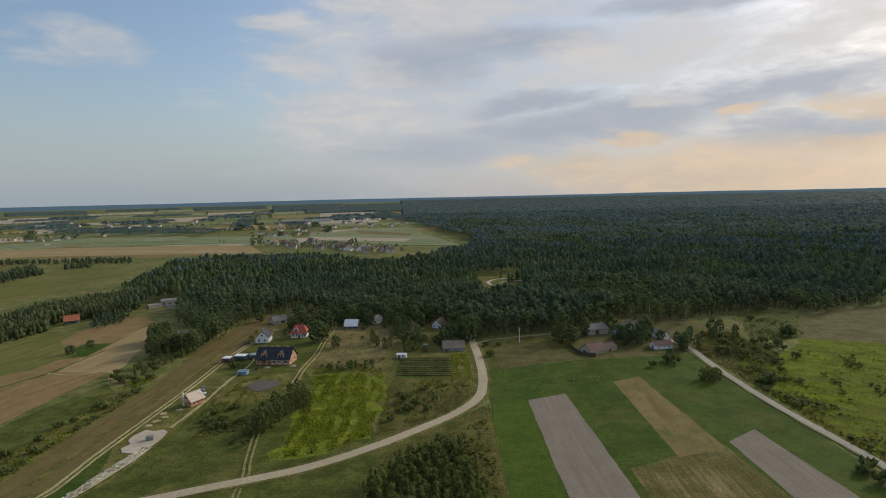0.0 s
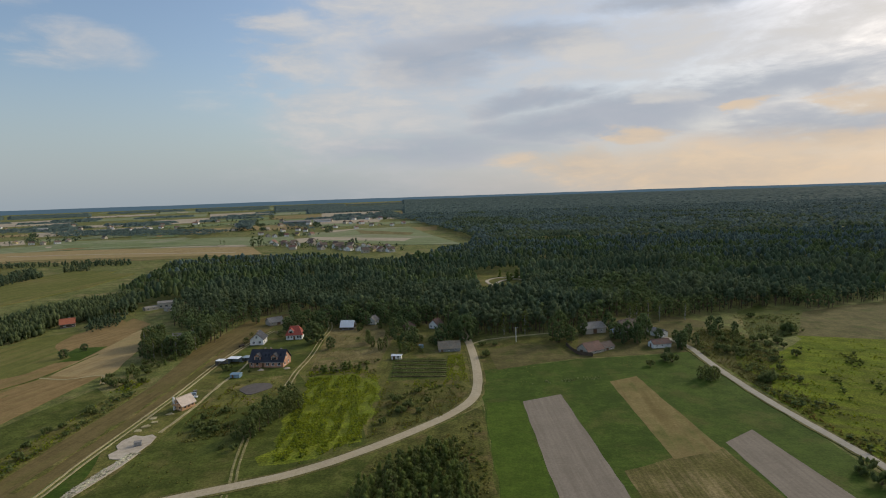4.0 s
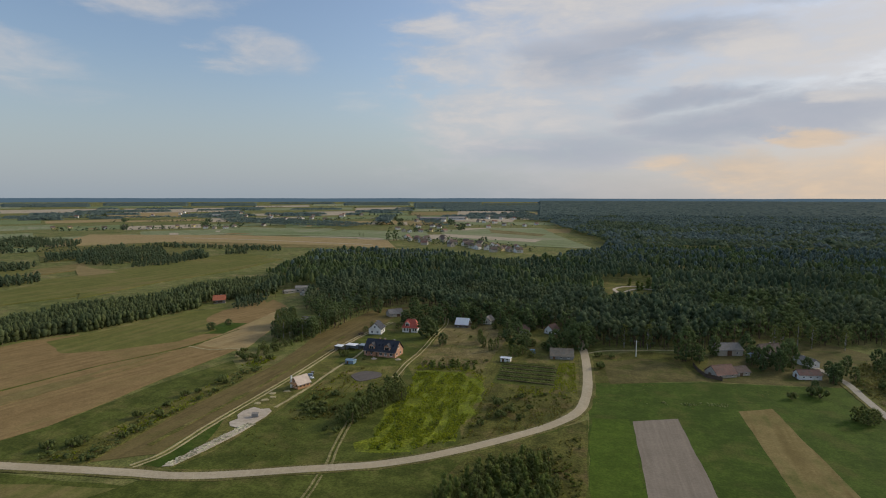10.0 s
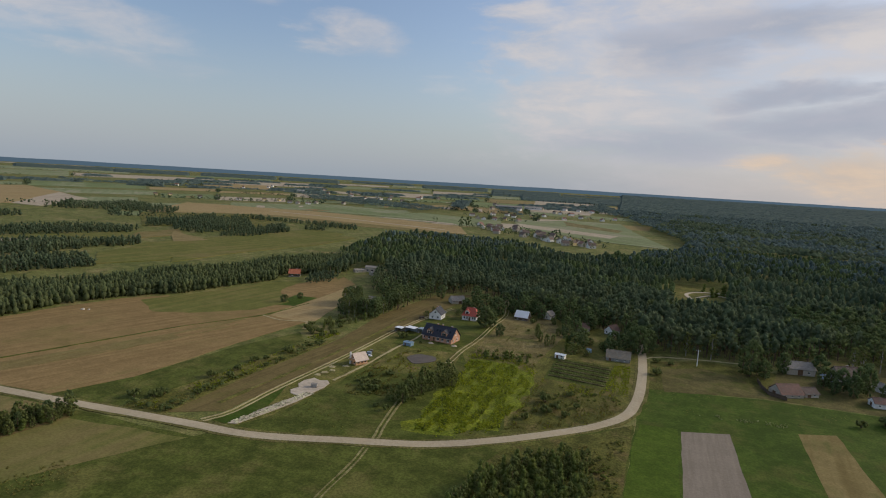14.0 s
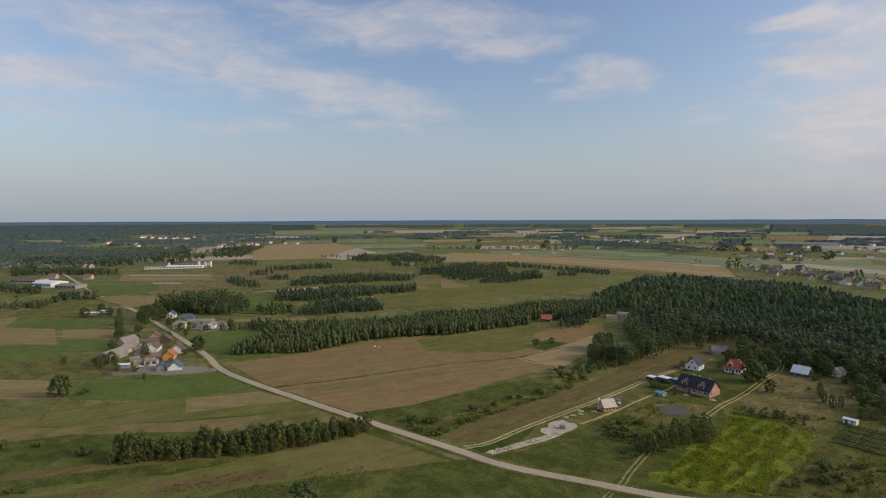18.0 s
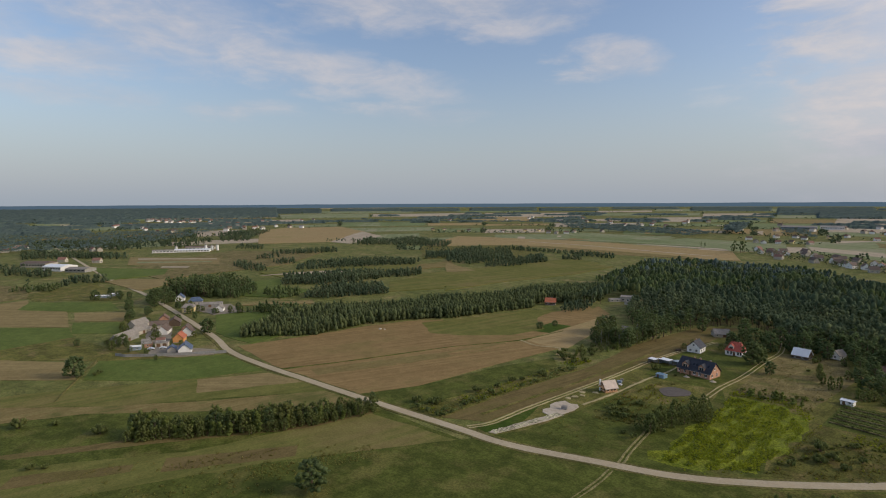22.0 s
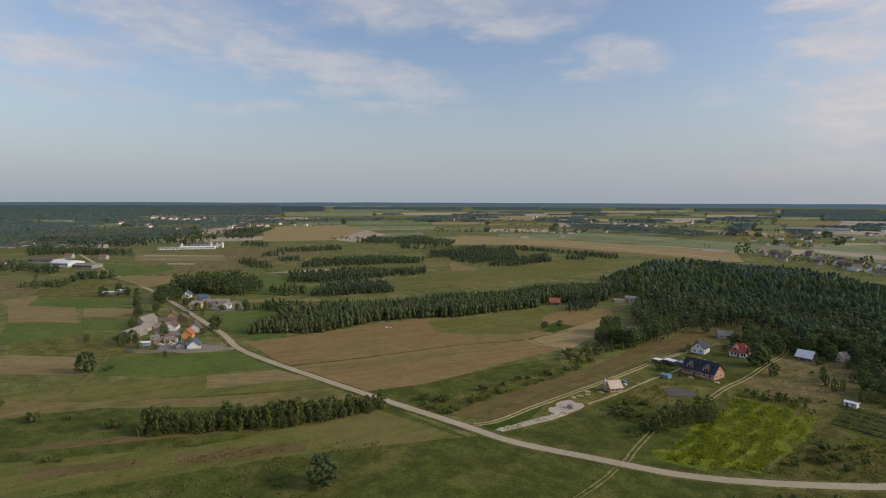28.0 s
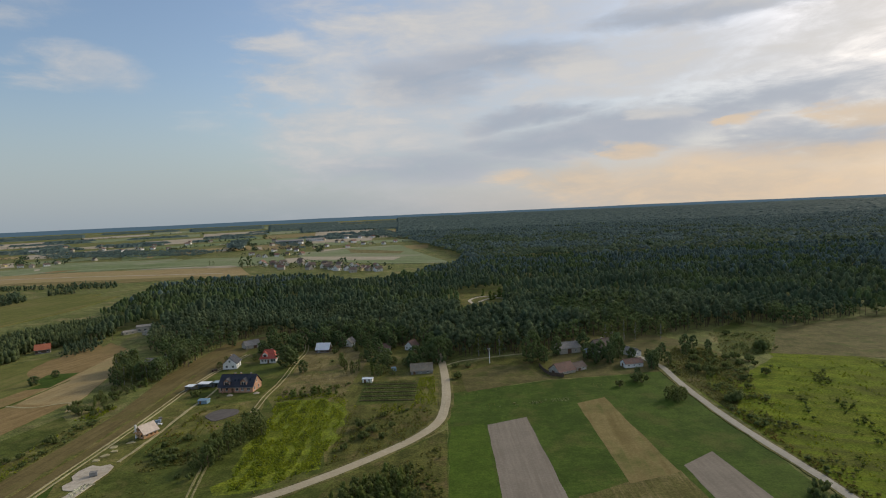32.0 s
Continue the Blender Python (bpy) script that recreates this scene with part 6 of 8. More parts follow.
# ---- works halls in the distance ----
def hall(name, label, x, y, rz, L, W, h, wall, roof, bays, size=1.0):
    ob = empty(name, x, y, 0, rz, label, "hall")
    ob.scale = (size, size, size)
    part("wall", boxes((-L / 2, L / 2, -W / 2, W / 2, 0, h)), M[wall], ob)
    bm = prism(bmesh.new(), [(-W / 2 - 0.6, h), (W / 2 + 0.6, h), (0, h + W * 0.1)], -L / 2 - 0.6, L / 2 + 0.6)
    part("roof", place(bm, Matrix.Rotation(math.pi / 2, 4, "Z")), M[roof], ob)
    for k in range(bays):
        cx = -L / 2 + L * (k + 0.5) / bays
        part("window", boxes((cx - L / bays * 0.32, cx + L / bays * 0.32, -W / 2 - 0.08, -W / 2 - 0.004, h * 0.45, h * 0.75)), M["glass"], ob)
    return ob


hall("works_hall", "long works hall with a red-brown roof", -786, 80, 42, 40, 24, 6, "cream", "brownroof", 9, 0.8)
hall("works_hall", "white sheet-clad works hall with bright roof", -728, 92, 30, 34, 26, 6, "white", "whiteroof", 7, 0.8)
hall("works_hall", "grey works annex hall", -696, 106, 40, 34, 24, 5, "grey", "greyroof", 5, 0.7)
hall("works_hall", "long white processing hall beside silos", -868, 280, 62, 70, 20, 4.5, "white", "whiteroof", 12, 0.72)
hall("works_hall", "low white storage hall", -884, 244, 62, 40, 18, 4.5, "white", "greyroof", 6, 0.72)
hall("works_hall", "brown-roofed hall behind the silos", -905, 305, 62, 60, 20, 6, "cream", "brownroof", 8, 0.72)
for k, (sx, sy, sh) in enumerate([(-904, 268, 6), (-878, 304, 8), (-874, 312, 7), (-868, 318, 8)]):
    ob = empty("silo", sx, sy, 0, 0, "tall white cylindrical silo with a conical cap", "silo", group="silos of the works")
    bm = bmesh.new()
    bmesh.ops.create_cone(bm, cap_ends=True, segments=14, radius1=1.9, radius2=1.9, depth=sh, matrix=Matrix.Translation((0, 0, sh / 2)))
    part("shell", bm, M["white"], ob)
    bm = bmesh.new()
    bmesh.ops.create_cone(bm, cap_ends=True, segments=14, radius1=2.0, radius2=0.4, depth=1.5, matrix=Matrix.Translation((0, 0, sh + 1.2)))
    part("cap", bm, M["greyroof"], ob)
hall("factory_hall", "long pale factory hall behind the village", -436, 1630, 12, 90, 40, 7, "bluegrey", "greyroof", 20, 0.85)
hall("factory_hall", "grey factory hall behind the village", -372, 1665, 12, 50, 30, 7, "white", "greyroof", 10)
hall("apartment_block", "pale apartment block standing in the fields", -1185, 1640, 30, 40, 14, 17, "white", "greyroof", 8, 0.6)

mast = empty("lattice_mast", -1290, 330, 0, 20, "thin grey lattice mast above the far woods", "mast")
for k, (mx, my) in enumerate(((-2.2, -2.2), (2.2, -2.2), (2.2, 2.2), (-2.2, 2.2))):
    bm = bmesh.new()
    bm.faces.new([bm.verts.new(q) for q in ((mx - 0.3, my, 0), (mx + 0.3, my, 0), (mx * 0.15 + 0.15, my * 0.15, 38), (mx * 0.15 - 0.15, my * 0.15, 38))])
    bmesh.ops.solidify(bm, geom=bm.faces[:], thickness=0.4)
    part("leg", bm, M["greyroof"], mast)
for k in range(6):
    w = 2.2 - 0.31 * k
    part("brace", boxes((-w, w, -0.2, 0.2, 4 + 6 * k, 4.5 + 6 * k)), M["greyroof"], mast)
for zz in (26, 32):
    part("crossarm", boxes((-5, 5, -0.25, 0.25, zz, zz + 0.5)), M["greyroof"], mast)

# ---- far houses ----
def far_house(label, wall, roof, L=10.0, W=8.0, h=4.2, pitch=38):
    return house("house", label, 0, -300, 0, L, W, h, pitch, wall, roof, front=row(2, 1.8, 4.6, 1.0, 1.5, 1.5), right=row(2, 1.2, 3.6, 1.0, 1.3, 1.4), left=row(1, 3.0, 1, 1.0, 1.3, 1.4),
                 group="houses of the village", skirt=False)


FAR = [far_house("village house with white walls and red roof", "white", "fadedred"), far_house("village house with cream walls and faded red roof", "cream", "fadedred", 11, 8.5),
       far_house("village house with white walls and brown roof", "white", "brownroof", 12, 8), far_house("village house with cream walls and brown roof", "cream", "brownroof", 10, 9),
       far_house("tall village house with white walls and brown roof", "white", "brownroof", 11, 9, 4.2), far_house("small yellow-walled village house with brown roof", "yellowr", "brownroof", 9, 8)]
rv = random.Random(4)
SMALL = Matrix.Diagonal((0.92, 0.92, 0.92, 1))
spots = []
spots += [(-278, 878), (-253, 853), (-234, 815), (-217, 874), (-179, 782), (-156, 789), (-140, 784), (-120, 763), (-96, 716), (-84, 738), (-262, 840), (-205, 830), (-190, 812), (-110, 742), (-166, 810), (-243, 868), (-218, 770), (-245, 824), (-226, 827), (-206, 838), (-175, 752), (-158, 768), (-141, 735), (-119, 718), (-107, 690), (-132, 722), (-100, 704), (-150, 748), (-88, 700), (-76, 690)]
spots += [(-378, 1126), (-323, 1035), (-306, 1052), (-290, 1069), (-262, 1065), (-360, 1217), (-332, 1237), (-305, 1191), (-264, 1310), (-205, 1243), (-185, 1348), (-166, 1337), (-133, 1319), (-112, 1394), (-340, 1050), (-280, 1250)]
spots += [(-1078, 949), (-1057, 970), (-979, 981), (-984, 1040), (-890, 1007), (-879, 1078), (-855, 1101), (-719, 1169), (-756, 1109), (-743, 1060), (-761, 1046), (-789, 1055)]
for k in range(14):
    spots.append((-430 + rv.uniform(-190, 260), 1500 + rv.uniform(-80, 300)))
for k in range(12):
    spots.append((-800 + rv.uniform(-70, 40), -10 + rv.uniform(-50, 60)))
spots += [(-988, 172), (-981, 180), (-1062, 70), (-1084, 85), (-1124, 92), (-1109, 100), (-1070, 60)]
for k in range(40):
    spots.append((-2330 + rv.uniform(-220, 170), 715 + rv.uniform(-90, 110)))
spots += [(-2065, 940), (-1938, 942), (-1913, 992), (-1990, 1065), (-2062, 1158)]
for k in range(24):
    spots.append((-1750 + rv.uniform(-300, 300), 560 + rv.uniform(-160, 240)))
for k in range(24):
    spots.append((-1100 + rv.uniform(-500, 400), 1750 + rv.uniform(-300, 350)))
outer = [q for q in spots if math.hypot(*q) > 1450]
spots = [q for q in spots if math.hypot(*q) <= 1450]
for mat_wall, mat_roof, part_of in (("white", "fadedred", outer[0::3]), ("cream", "brownroof", outer[1::3]), ("white", "greyroof", outer[2::3])):
    for which in ("walls", "roofs"):
        bm = bmesh.new()
        for sx, sy in part_of:
            turn = random.Random(int(sx * 7 + sy)).uniform(0, 180)
            one = boxes((-5.6, 5.6, -4.6, 4.6, 0, 5.4)) if which == "walls" else prism(bmesh.new(), [(-5.2, 5.3), (5.2, 5.3), (0, 9.0)], -6.1, 6.1)
            if which == "roofs":
                place(one, Matrix.Rotation(math.pi / 2, 4, "Z"))
            place(one, pose(sx, sy, float(rise(math.hypot(sx, sy))), 0, 0, turn))
            tmp = bpy.data.meshes.new("tmp")
            one.to_mesh(tmp); one.free()
            bm.from_mesh(tmp)
            bpy.data.meshes.remove(tmp)
        me = bpy.data.meshes.new("town_" + which)
        bm.to_mesh(me); bm.free()
        me.materials.append(M[mat_wall if which == "walls" else mat_roof])
        tagged(new("town_" + which, me), "%s of the small houses of a distant town" % which, "houses", kind="stuff")
for i, (sx, sy) in enumerate(spots):
    j = i % len(FAR)
    if i < len(FAR):
        FAR[j].matrix_world = pose(sx, sy, 0, 0, 0, rv.uniform(0, 180)) @ SMALL
    else:
        copy_thing(FAR[rv.randrange(len(FAR))], pose(sx, sy, float(rise(math.hypot(sx, sy))), 0, 0, rv.uniform(0, 180)) @ SMALL)

for sx, sy in ((-827, 109), (-786, 139)):
    copy_thing(FAR[1], pose(sx, sy, 0, 0, 0, 50) @ SMALL)

# ---- single trees and shrubs ----
random.seed(21)


def many(kind, spots, group="", label=""):
    for s in spots:
        plant(kind, s[0], s[1], s[2], s[3] if len(s) > 3 else None, group, label)


line = smooth_line([(-172, 30), (-164, 42), (-152, 61), (-145, 77), (-140, 99)], 1.9)
for i, q in enumerate(line):
    taper = 1.0 if i < len(line) * 0.75 else 0.75
    for r in range(3):
        k = random.choice(["young", "thick", "thick", "tall"] if r else ["young", "thick", "thick", "thick"])
        hgt = random.uniform(3.0, 5.0) if r == 0 else random.uniform(4.8, 7.6)
        hgt *= taper
        base = dict(young=5.4, thick=6, tall=15)[k]
        plant(k, q.x + 1.6 - 2.2 * r + random.uniform(-1, 1), q.y - 1.0 + 1.5 * r + random.uniform(-1, 1), hgt / base, hgt / base * random.uniform(0.85, 1.15), "hedgerow trees along the field",
              "dense grey-green hedgerow tree at the field edge")
many("tree", [(-105, 55.5, 0.88, 1.2)], "", "dense rounded bush-like tree alone in the meadow")
many("tree", [(-258, 29, 0.85, 1.15)], "", "large round lone tree at a field corner")
many("shrub", [(-206, 5, 1.5), (-183, 24, 1.6), (-201, 14.5, 0.8), (-168, 4, 0.9), (-166, 7, 0.7), (-257, 38, 0.9), (-255, 36, 0.7)], "", "low green bush in a dry meadow")
many("shrub", [(-122, 127, 0.9), (-124, 143, 1.0), (-126, 164, 0.8), (-124, 175, 1.2), (-136, 116, 1.2), (-128, 160, 1.1), (-127, 179, 0.8), (-121, 158, 0.7)], "bushes of the fallow strip", "green bush among weeds of the fallow strip")
many("shrub", [(-82, 160, 0.9, 1.2), (-80, 157, 0.8, 1.1), (-77, 158, 0.9, 1.2), (-84, 163, 0.8), (-79, 163, 0.8, 1.1), (-74, 161, 0.8)], "bushes of the rough pasture", "brownish green bush in rough grass")
many("shrub", [(-131, 119, 1.1), (-130, 121, 1.2), (-129, 140, 1.2), (-127, 150, 0.9)], "bushes of the fallow strip", "green bush among weeds of the fallow strip")
many("shrub", [(148, 249, 2.0, 2.2), (148, 281, 1.3), (103, 185, 1.7), (105, 187, 1.5), (134, 234, 1.3), (132, 226, 1.1), (130, 214, 1.2), (130, 238, 1.4), (127, 228, 1.2), (91, 124, 1.3), (89, 117, 1.4), (88, 122, 1.0), (112, 238, 1.3), (116, 246, 1.3)], "bushes along the lane", "olive green bush beside the lane")
many("tree", [(-180.5, 245, 0.42, 0.6), (-178.5, 256.5, 0.36, 0.5)], "", "small round tree in the stubble field")
sh = [(-68, 152), (-66, 155), (-64, 152), (-63, 157), (-66, 160), (-62, 162), (-64, 166), (-60, 167), (-61, 172), (-58, 172), (-59, 177), (-62, 178), (-59, 183), (-57, 179), (-65, 171), (-67, 165), (-62, 186), (-56, 174)]
for q in sh:
    s = random.uniform(4.0, 6.6) / 6
    plant("thick", q[0], q[1], s, s * 0.95, "thicket between pad and goldenrod", "grey-green thicket tree with dense crown")
PLANTATION = [(-32, 92), (-29, 118), (-23, 132.5), (-11, 142), (-5, 139), (-3.5, 128), (-1, 112), (-3, 92)]
px, py = scatter(PLANTATION, 2.45, np.random.default_rng(2), 0.4, 0.1)
for a, b in zip(px, py):
    s = random.uniform(0.62, 1.0)
    if random.random() < 0.45:
        plant("thick", a, b, s * 0.8, s * 0.75, "young plantation", "young broadleaved tree of the plantation")
    else:
        plant("young", a, b, s * 1.06, s * 0.8, "young plantation")
many("tree", [(-70.5, 256.5, 1.05, 1.3), (-68.5, 259, 0.9, 1.0)], "", "broad dark green tree beside the red-roofed house")
many("tree", [(-60, 246, 0.62, 0.6), (-31, 278, 0.8), (-26, 247, 0.7, 0.85), (-11, 247, 0.75), (1, 251, 1.2, 1.05), (-6, 252, 0.8, 0.75), (-33, 262, 0.5), (-3, 264, 0.6), (-23, 252, 0.75), (-2, 258, 1.0),
              (-35, 288, 0.7), (-72, 284, 0.9, 1.0), (-76, 292, 0.9), (-66, 292, 0.8), (-62, 296, 0.8), (-90, 284, 0.75), (-86, 290, 0.85), (-60, 300, 0.9, 1.1), (-54, 298, 0.8, 1.1), (-48, 304, 0.9, 1.1), (-42, 300, 0.8, 1.1), (-30, 290, 0.8, 1.0), (-24, 282, 0.9, 1.1), (5, 257, 1.0, 0.9), (-10, 256, 0.75, 0.75)], "garden trees of the settlement")
many("tall", [(-60, 292, 0.7, 0.9), (-80, 288, 0.7, 0.95), (-88, 281, 0.5, 0.7), (-90, 303, 0.62, 0.85), (-113, 304, 0.6, 0.9), (-92, 308, 0.75, 0.9), (-72, 298, 0.75, 0.95), (-50, 290, 0.55, 0.8), (-40, 290, 0.62, 0.85), (-34, 272, 0.6, 0.75),
              (-28, 266, 0.62, 0.8), (-4, 270, 0.7, 0.9), (-18, 290, 0.75, 0.95), (4, 266, 0.7, 0.95), (-22, 246, 0.45, 0.65), (-30, 254, 0.5, 0.7)], "dark trees round the settlement", "tall dark tree with a dense crown by the houses")
many("thick", [(-306, 73, 0.7, 0.9), (-297, 91, 0.6, 0.8), (-284, 80, 0.5, 0.7), (-287, 57, 0.5, 0.7), (-312, 77, 0.6, 0.8), (-326, 79, 0.8, 0.9), (-278, 62, 0.4, 0.6), (-331, 66, 0.8, 0.9), (-340, 66, 0.9, 1.0), (-349, 70, 0.9, 1.0), (-296, 51, 0.9, 1.0), (-311, 52, 0.5, 0.8),
               (-389, 120, 0.8, 0.9), (-372, 122, 0.6, 0.8), (-368, 117, 0.5, 0.7), (-396, 118, 0.8, 1.0), (-357, 126, 0.6, 0.8), (-378, 121, 0.6, 0.7), (-410, 118, 0.9, 1.1), (-352, 133, 0.8, 1.0), (-347, 138, 0.9, 1.1)], "garden trees of the western farms", "dense garden tree between farm buildings")
many("thick", [(-25, 236, 0.75, 1.0), (-23, 239, 0.6, 0.9), (-19, 236, 0.5, 0.8), (-74, 276, 0.7, 0.9), (-90, 272, 0.6, 0.8), (-104, 262, 0.45, 0.7), (-106, 276, 0.35, 0.5), (-52, 284, 0.5, 0.7), (-42, 283, 0.6, 0.8), (-36, 262, 0.6, 0.8), (-20, 254, 0.6, 0.9), (-14, 250, 0.6, 0.9), (-6, 244, 0.6, 0.9)], "garden shrubs and small trees")
many("thick", [(-43.5, 252, 1.15, 0.7), (-44.5, 256, 1.05, 0.65), (-41, 247, 0.9, 0.6), (-37, 241, 0.95, 0.65), (-35, 245, 0.85, 0.6)], "trees of the dry yard", "narrow grey-green tree in the dry yard")
many("young", [(-48, 214, 0.7, 0.9), (-55, 211, 0.55, 0.9), (-42, 213, 0.55, 0.8), (-46, 215, 0.6), (-53, 213, 0.4), (-39, 213, 0.5), (-28, 238, 0.7), (-29, 247, 0.9), (-24, 240, 0.6)], "small pines of the dry yard")
many("shrub", [(-51, 211, 0.8), (-57, 214, 0.6), (-36, 225, 0.5), (-52, 279, 1.0), (-50, 262, 0.6), (-96, 218, 1.3), (-79, 173, 0.8, 1.1), (-84, 168, 0.8), (-86, 215, 0.5), (-70, 146, 0.6), (-66, 145, 0.8),
               (-24, 176, 1.3), (-20, 172, 1.3), (-22, 168, 1.1), (-14, 176, 0.8), (-26, 182, 0.7), (-16, 168, 0.9), (-27, 160, 0.9), (-10, 190, 0.6), (-18, 186, 0.8)], "garden and fallow bushes")
many("shrub", [(9, 227, 1.3), (8.5, 244, 1.0), (14, 243, 0.9), (42, 245, 1.0), (40, 247, 0.8)], "", "small dark bush on the dry grass")
many("thick", [(84, 188, 0.85, 0.9), (86.5, 190, 0.8, 0.85), (82, 191, 0.7, 0.75), (85, 193, 0.75), (88.5, 193, 0.55), (148, 249, 0.8, 1.0), (150, 252, 0.6, 0.8), (118, 240, 0.6, 0.7), (112, 232, 0.5, 0.6), (122, 244, 0.55, 0.6)], "bushy trees along the lane", "dense olive bushy tree beside the lane")
many("shrub", [(101, 185, 1.5), (103, 188, 1.1), (149, 253, 1.4), (147, 251, 1.2), (80, 211, 1.7), (78, 213, 1.4), (70, 207, 1.1), (107, 222, 1.6), (110, 219, 1.5),
               (105, 226, 1.2), (114, 219, 1.1), (117, 232, 1.2), (125, 236, 1.2), (108, 214, 1.0), (120, 226, 1.0), (128, 230, 1.0), (104, 200, 0.9), (114, 198, 0.9), (118, 208, 1.0), (133, 232, 1.1)], "bushes along the lane", "olive green bush beside the lane")
many("tree", [(96.5, 237, 0.67, 0.59), (99, 233, 0.54, 0.47), (93, 240, 0.59, 0.45), (116, 256, 0.73, 0.65), (121, 259, 0.65, 0.57), (73, 243, 0.92, 0.78), (70, 245, 0.76, 0.57), (81.5, 244, 1.08, 0.66), (80, 248, 0.97, 0.74), (112, 246, 0.54, 0.47), (124, 250, 0.54, 0.47), (86, 241, 0.59, 0.52), (48, 246, 0.76, 0.66), (70, 239, 0.59, 0.52), (90, 228, 0.65, 0.57), (92.5, 231, 0.73, 0.65), (76, 239, 0.86, 0.66), (68, 246, 0.81, 0.71), (56, 256, 0.86, 0.76), (70, 262, 0.86, 0.76), (85, 258, 0.86, 0.76), (104, 252, 0.54, 0.47), (80, 216, 0.45, 0.40)], "trees of the eastern farm")
many("tall", [(43, 245, 0.98, 0.78), (46, 249, 0.8, 0.7), (41, 251, 0.7), (48, 243, 0.5)], "tall trees at the barnyard corner")
many("young", [(40, 428, 1.3), (43, 431, 1.1), (48, 440, 1.4), (50, 452, 1.2), (36, 450, 1.2)], "trees of the clearing", "bushy pine standing alone in the clearing")
many("birch", [(88, 276, 0.9), (96, 282, 0.85), (84, 274, 0.8), (101, 280, 0.8), (114, 280, 0.75), (30, 262, 0.8), (20, 262, 0.75)], "birches along the forest edge")
many("tree", [(-150, 262, 0.85, 0.8), (-153, 266, 0.8, 0.75), (-146, 258, 0.75, 0.7), (-149, 270, 0.9, 0.8)], "trees of the grove between fields", "broad dark tree at the end of the grove")
MID = [(-136, 199), (-129, 199), (-127, 222), (-122, 248), (-122, 274), (-136, 266), (-150, 272), (-154, 262), (-141, 236), (-136, 216)]
px, py = scatter(MID, 3.7, np.random.default_rng(8), 0.45, 0.24)
for a, b in zip(px, py):
    if abs(a + 137) < 5 and 254 < b < 272:
        continue
    back = b > 236
    k = random.choice(["tall", "birch", "tree", "birch"]) if back else random.choice(["thick", "thick", "young", "shrub"])
    hh = random.uniform(5.5, 10.0) if back else random.uniform(2.0, 3.6)
    base = dict(tall=15, birch=14, thick=6, tree=10, young=5.4, shrub=2.6)[k]
    plant(k, a, b, hh / base, hh / base * random.uniform(0.85, 1.15), "trees of the grove between fields", "grey-green grove tree at the field edge")
many("shrub", [(-138, 206, 1.2), (-134, 203, 1.3), (-130, 204, 1.1), (-126, 200, 0.9), (-140, 212, 1.1), (-124, 206, 1.1)], "bushes below the grove", "low green bush below the grove")
for q in [(-302, 100, 8), (-306, 103, 6), (-418, 87, 6.5), (-422, 89, 6), (-379, 89, 6), (-384, 91, 6), (-372, 77, 6), (-377, 79, 6), (-300, 54, 7), (-304, 58, 6), (-297, 58, 5), (-346, 98, 5), (-319, 40, 3.5), (-403, 84, 7), (-410, 102, 8), (-470, 77, 7), (-468, 86, 6), (-457, 97, 7), (-474, 94, 6), (-488, 80, 6), (-490, 92, 7), (-462, 92, 6),
          (-430, 108, 11), (-436, 112, 11), (-424, 104, 9), (-441, 118, 11), (-415, 110, 10), (-420, 116, 9), (-306, 75, 4), (-350, 82, 5), (-262, 62, 3),
          (-360, 142, 5), (-346, 136, 5), (-340, 150, 6), (-349, 109, 5), (-368, 112, 5), (-392, 112, 5), (-356, 124, 4), (-330, 152, 6), (-322, 158, 6)]:
    k = random.choice(["tree", "tall"])
    s = q[2] / dict(tree=10, tall=15)[k]
    plant(k, q[0], q[1], s, s * 1.3, "trees round the western farm")

# ---- woods, far fields, weeds ----
def wood(poly, spacing, kinds, size, label, mats=("bark", "pine"), share=None, seed=1, gaps=0.05):
    r = np.random.default_rng(seed)
    wx, wy = scatter(poly, spacing, r, 0.45, gaps)
    return stand("woodland", wx, wy, kinds, r, mats, label, "woodland", size, share)


def strip(a, b, depth):
    a, b = Vector(a), Vector(b)
    n = Vector((-(b - a).y, (b - a).x)).normalized() * depth
    if n.dot(a) < 0:
        n = -n
    return [tuple(a), tuple(b), tuple(b + n), tuple(a + n)]


BELT = "dark woodland belt between fields"
wood([(-199, 288), (-193, 312), (-198, 328), (-212, 336), (-218, 326), (-208, 304)], 3.4, KINDS["copse"], (0.55, 0.8), "low young wood beside the cottage", seed=59, gaps=0.02)
COPSE = KINDS["copse"]
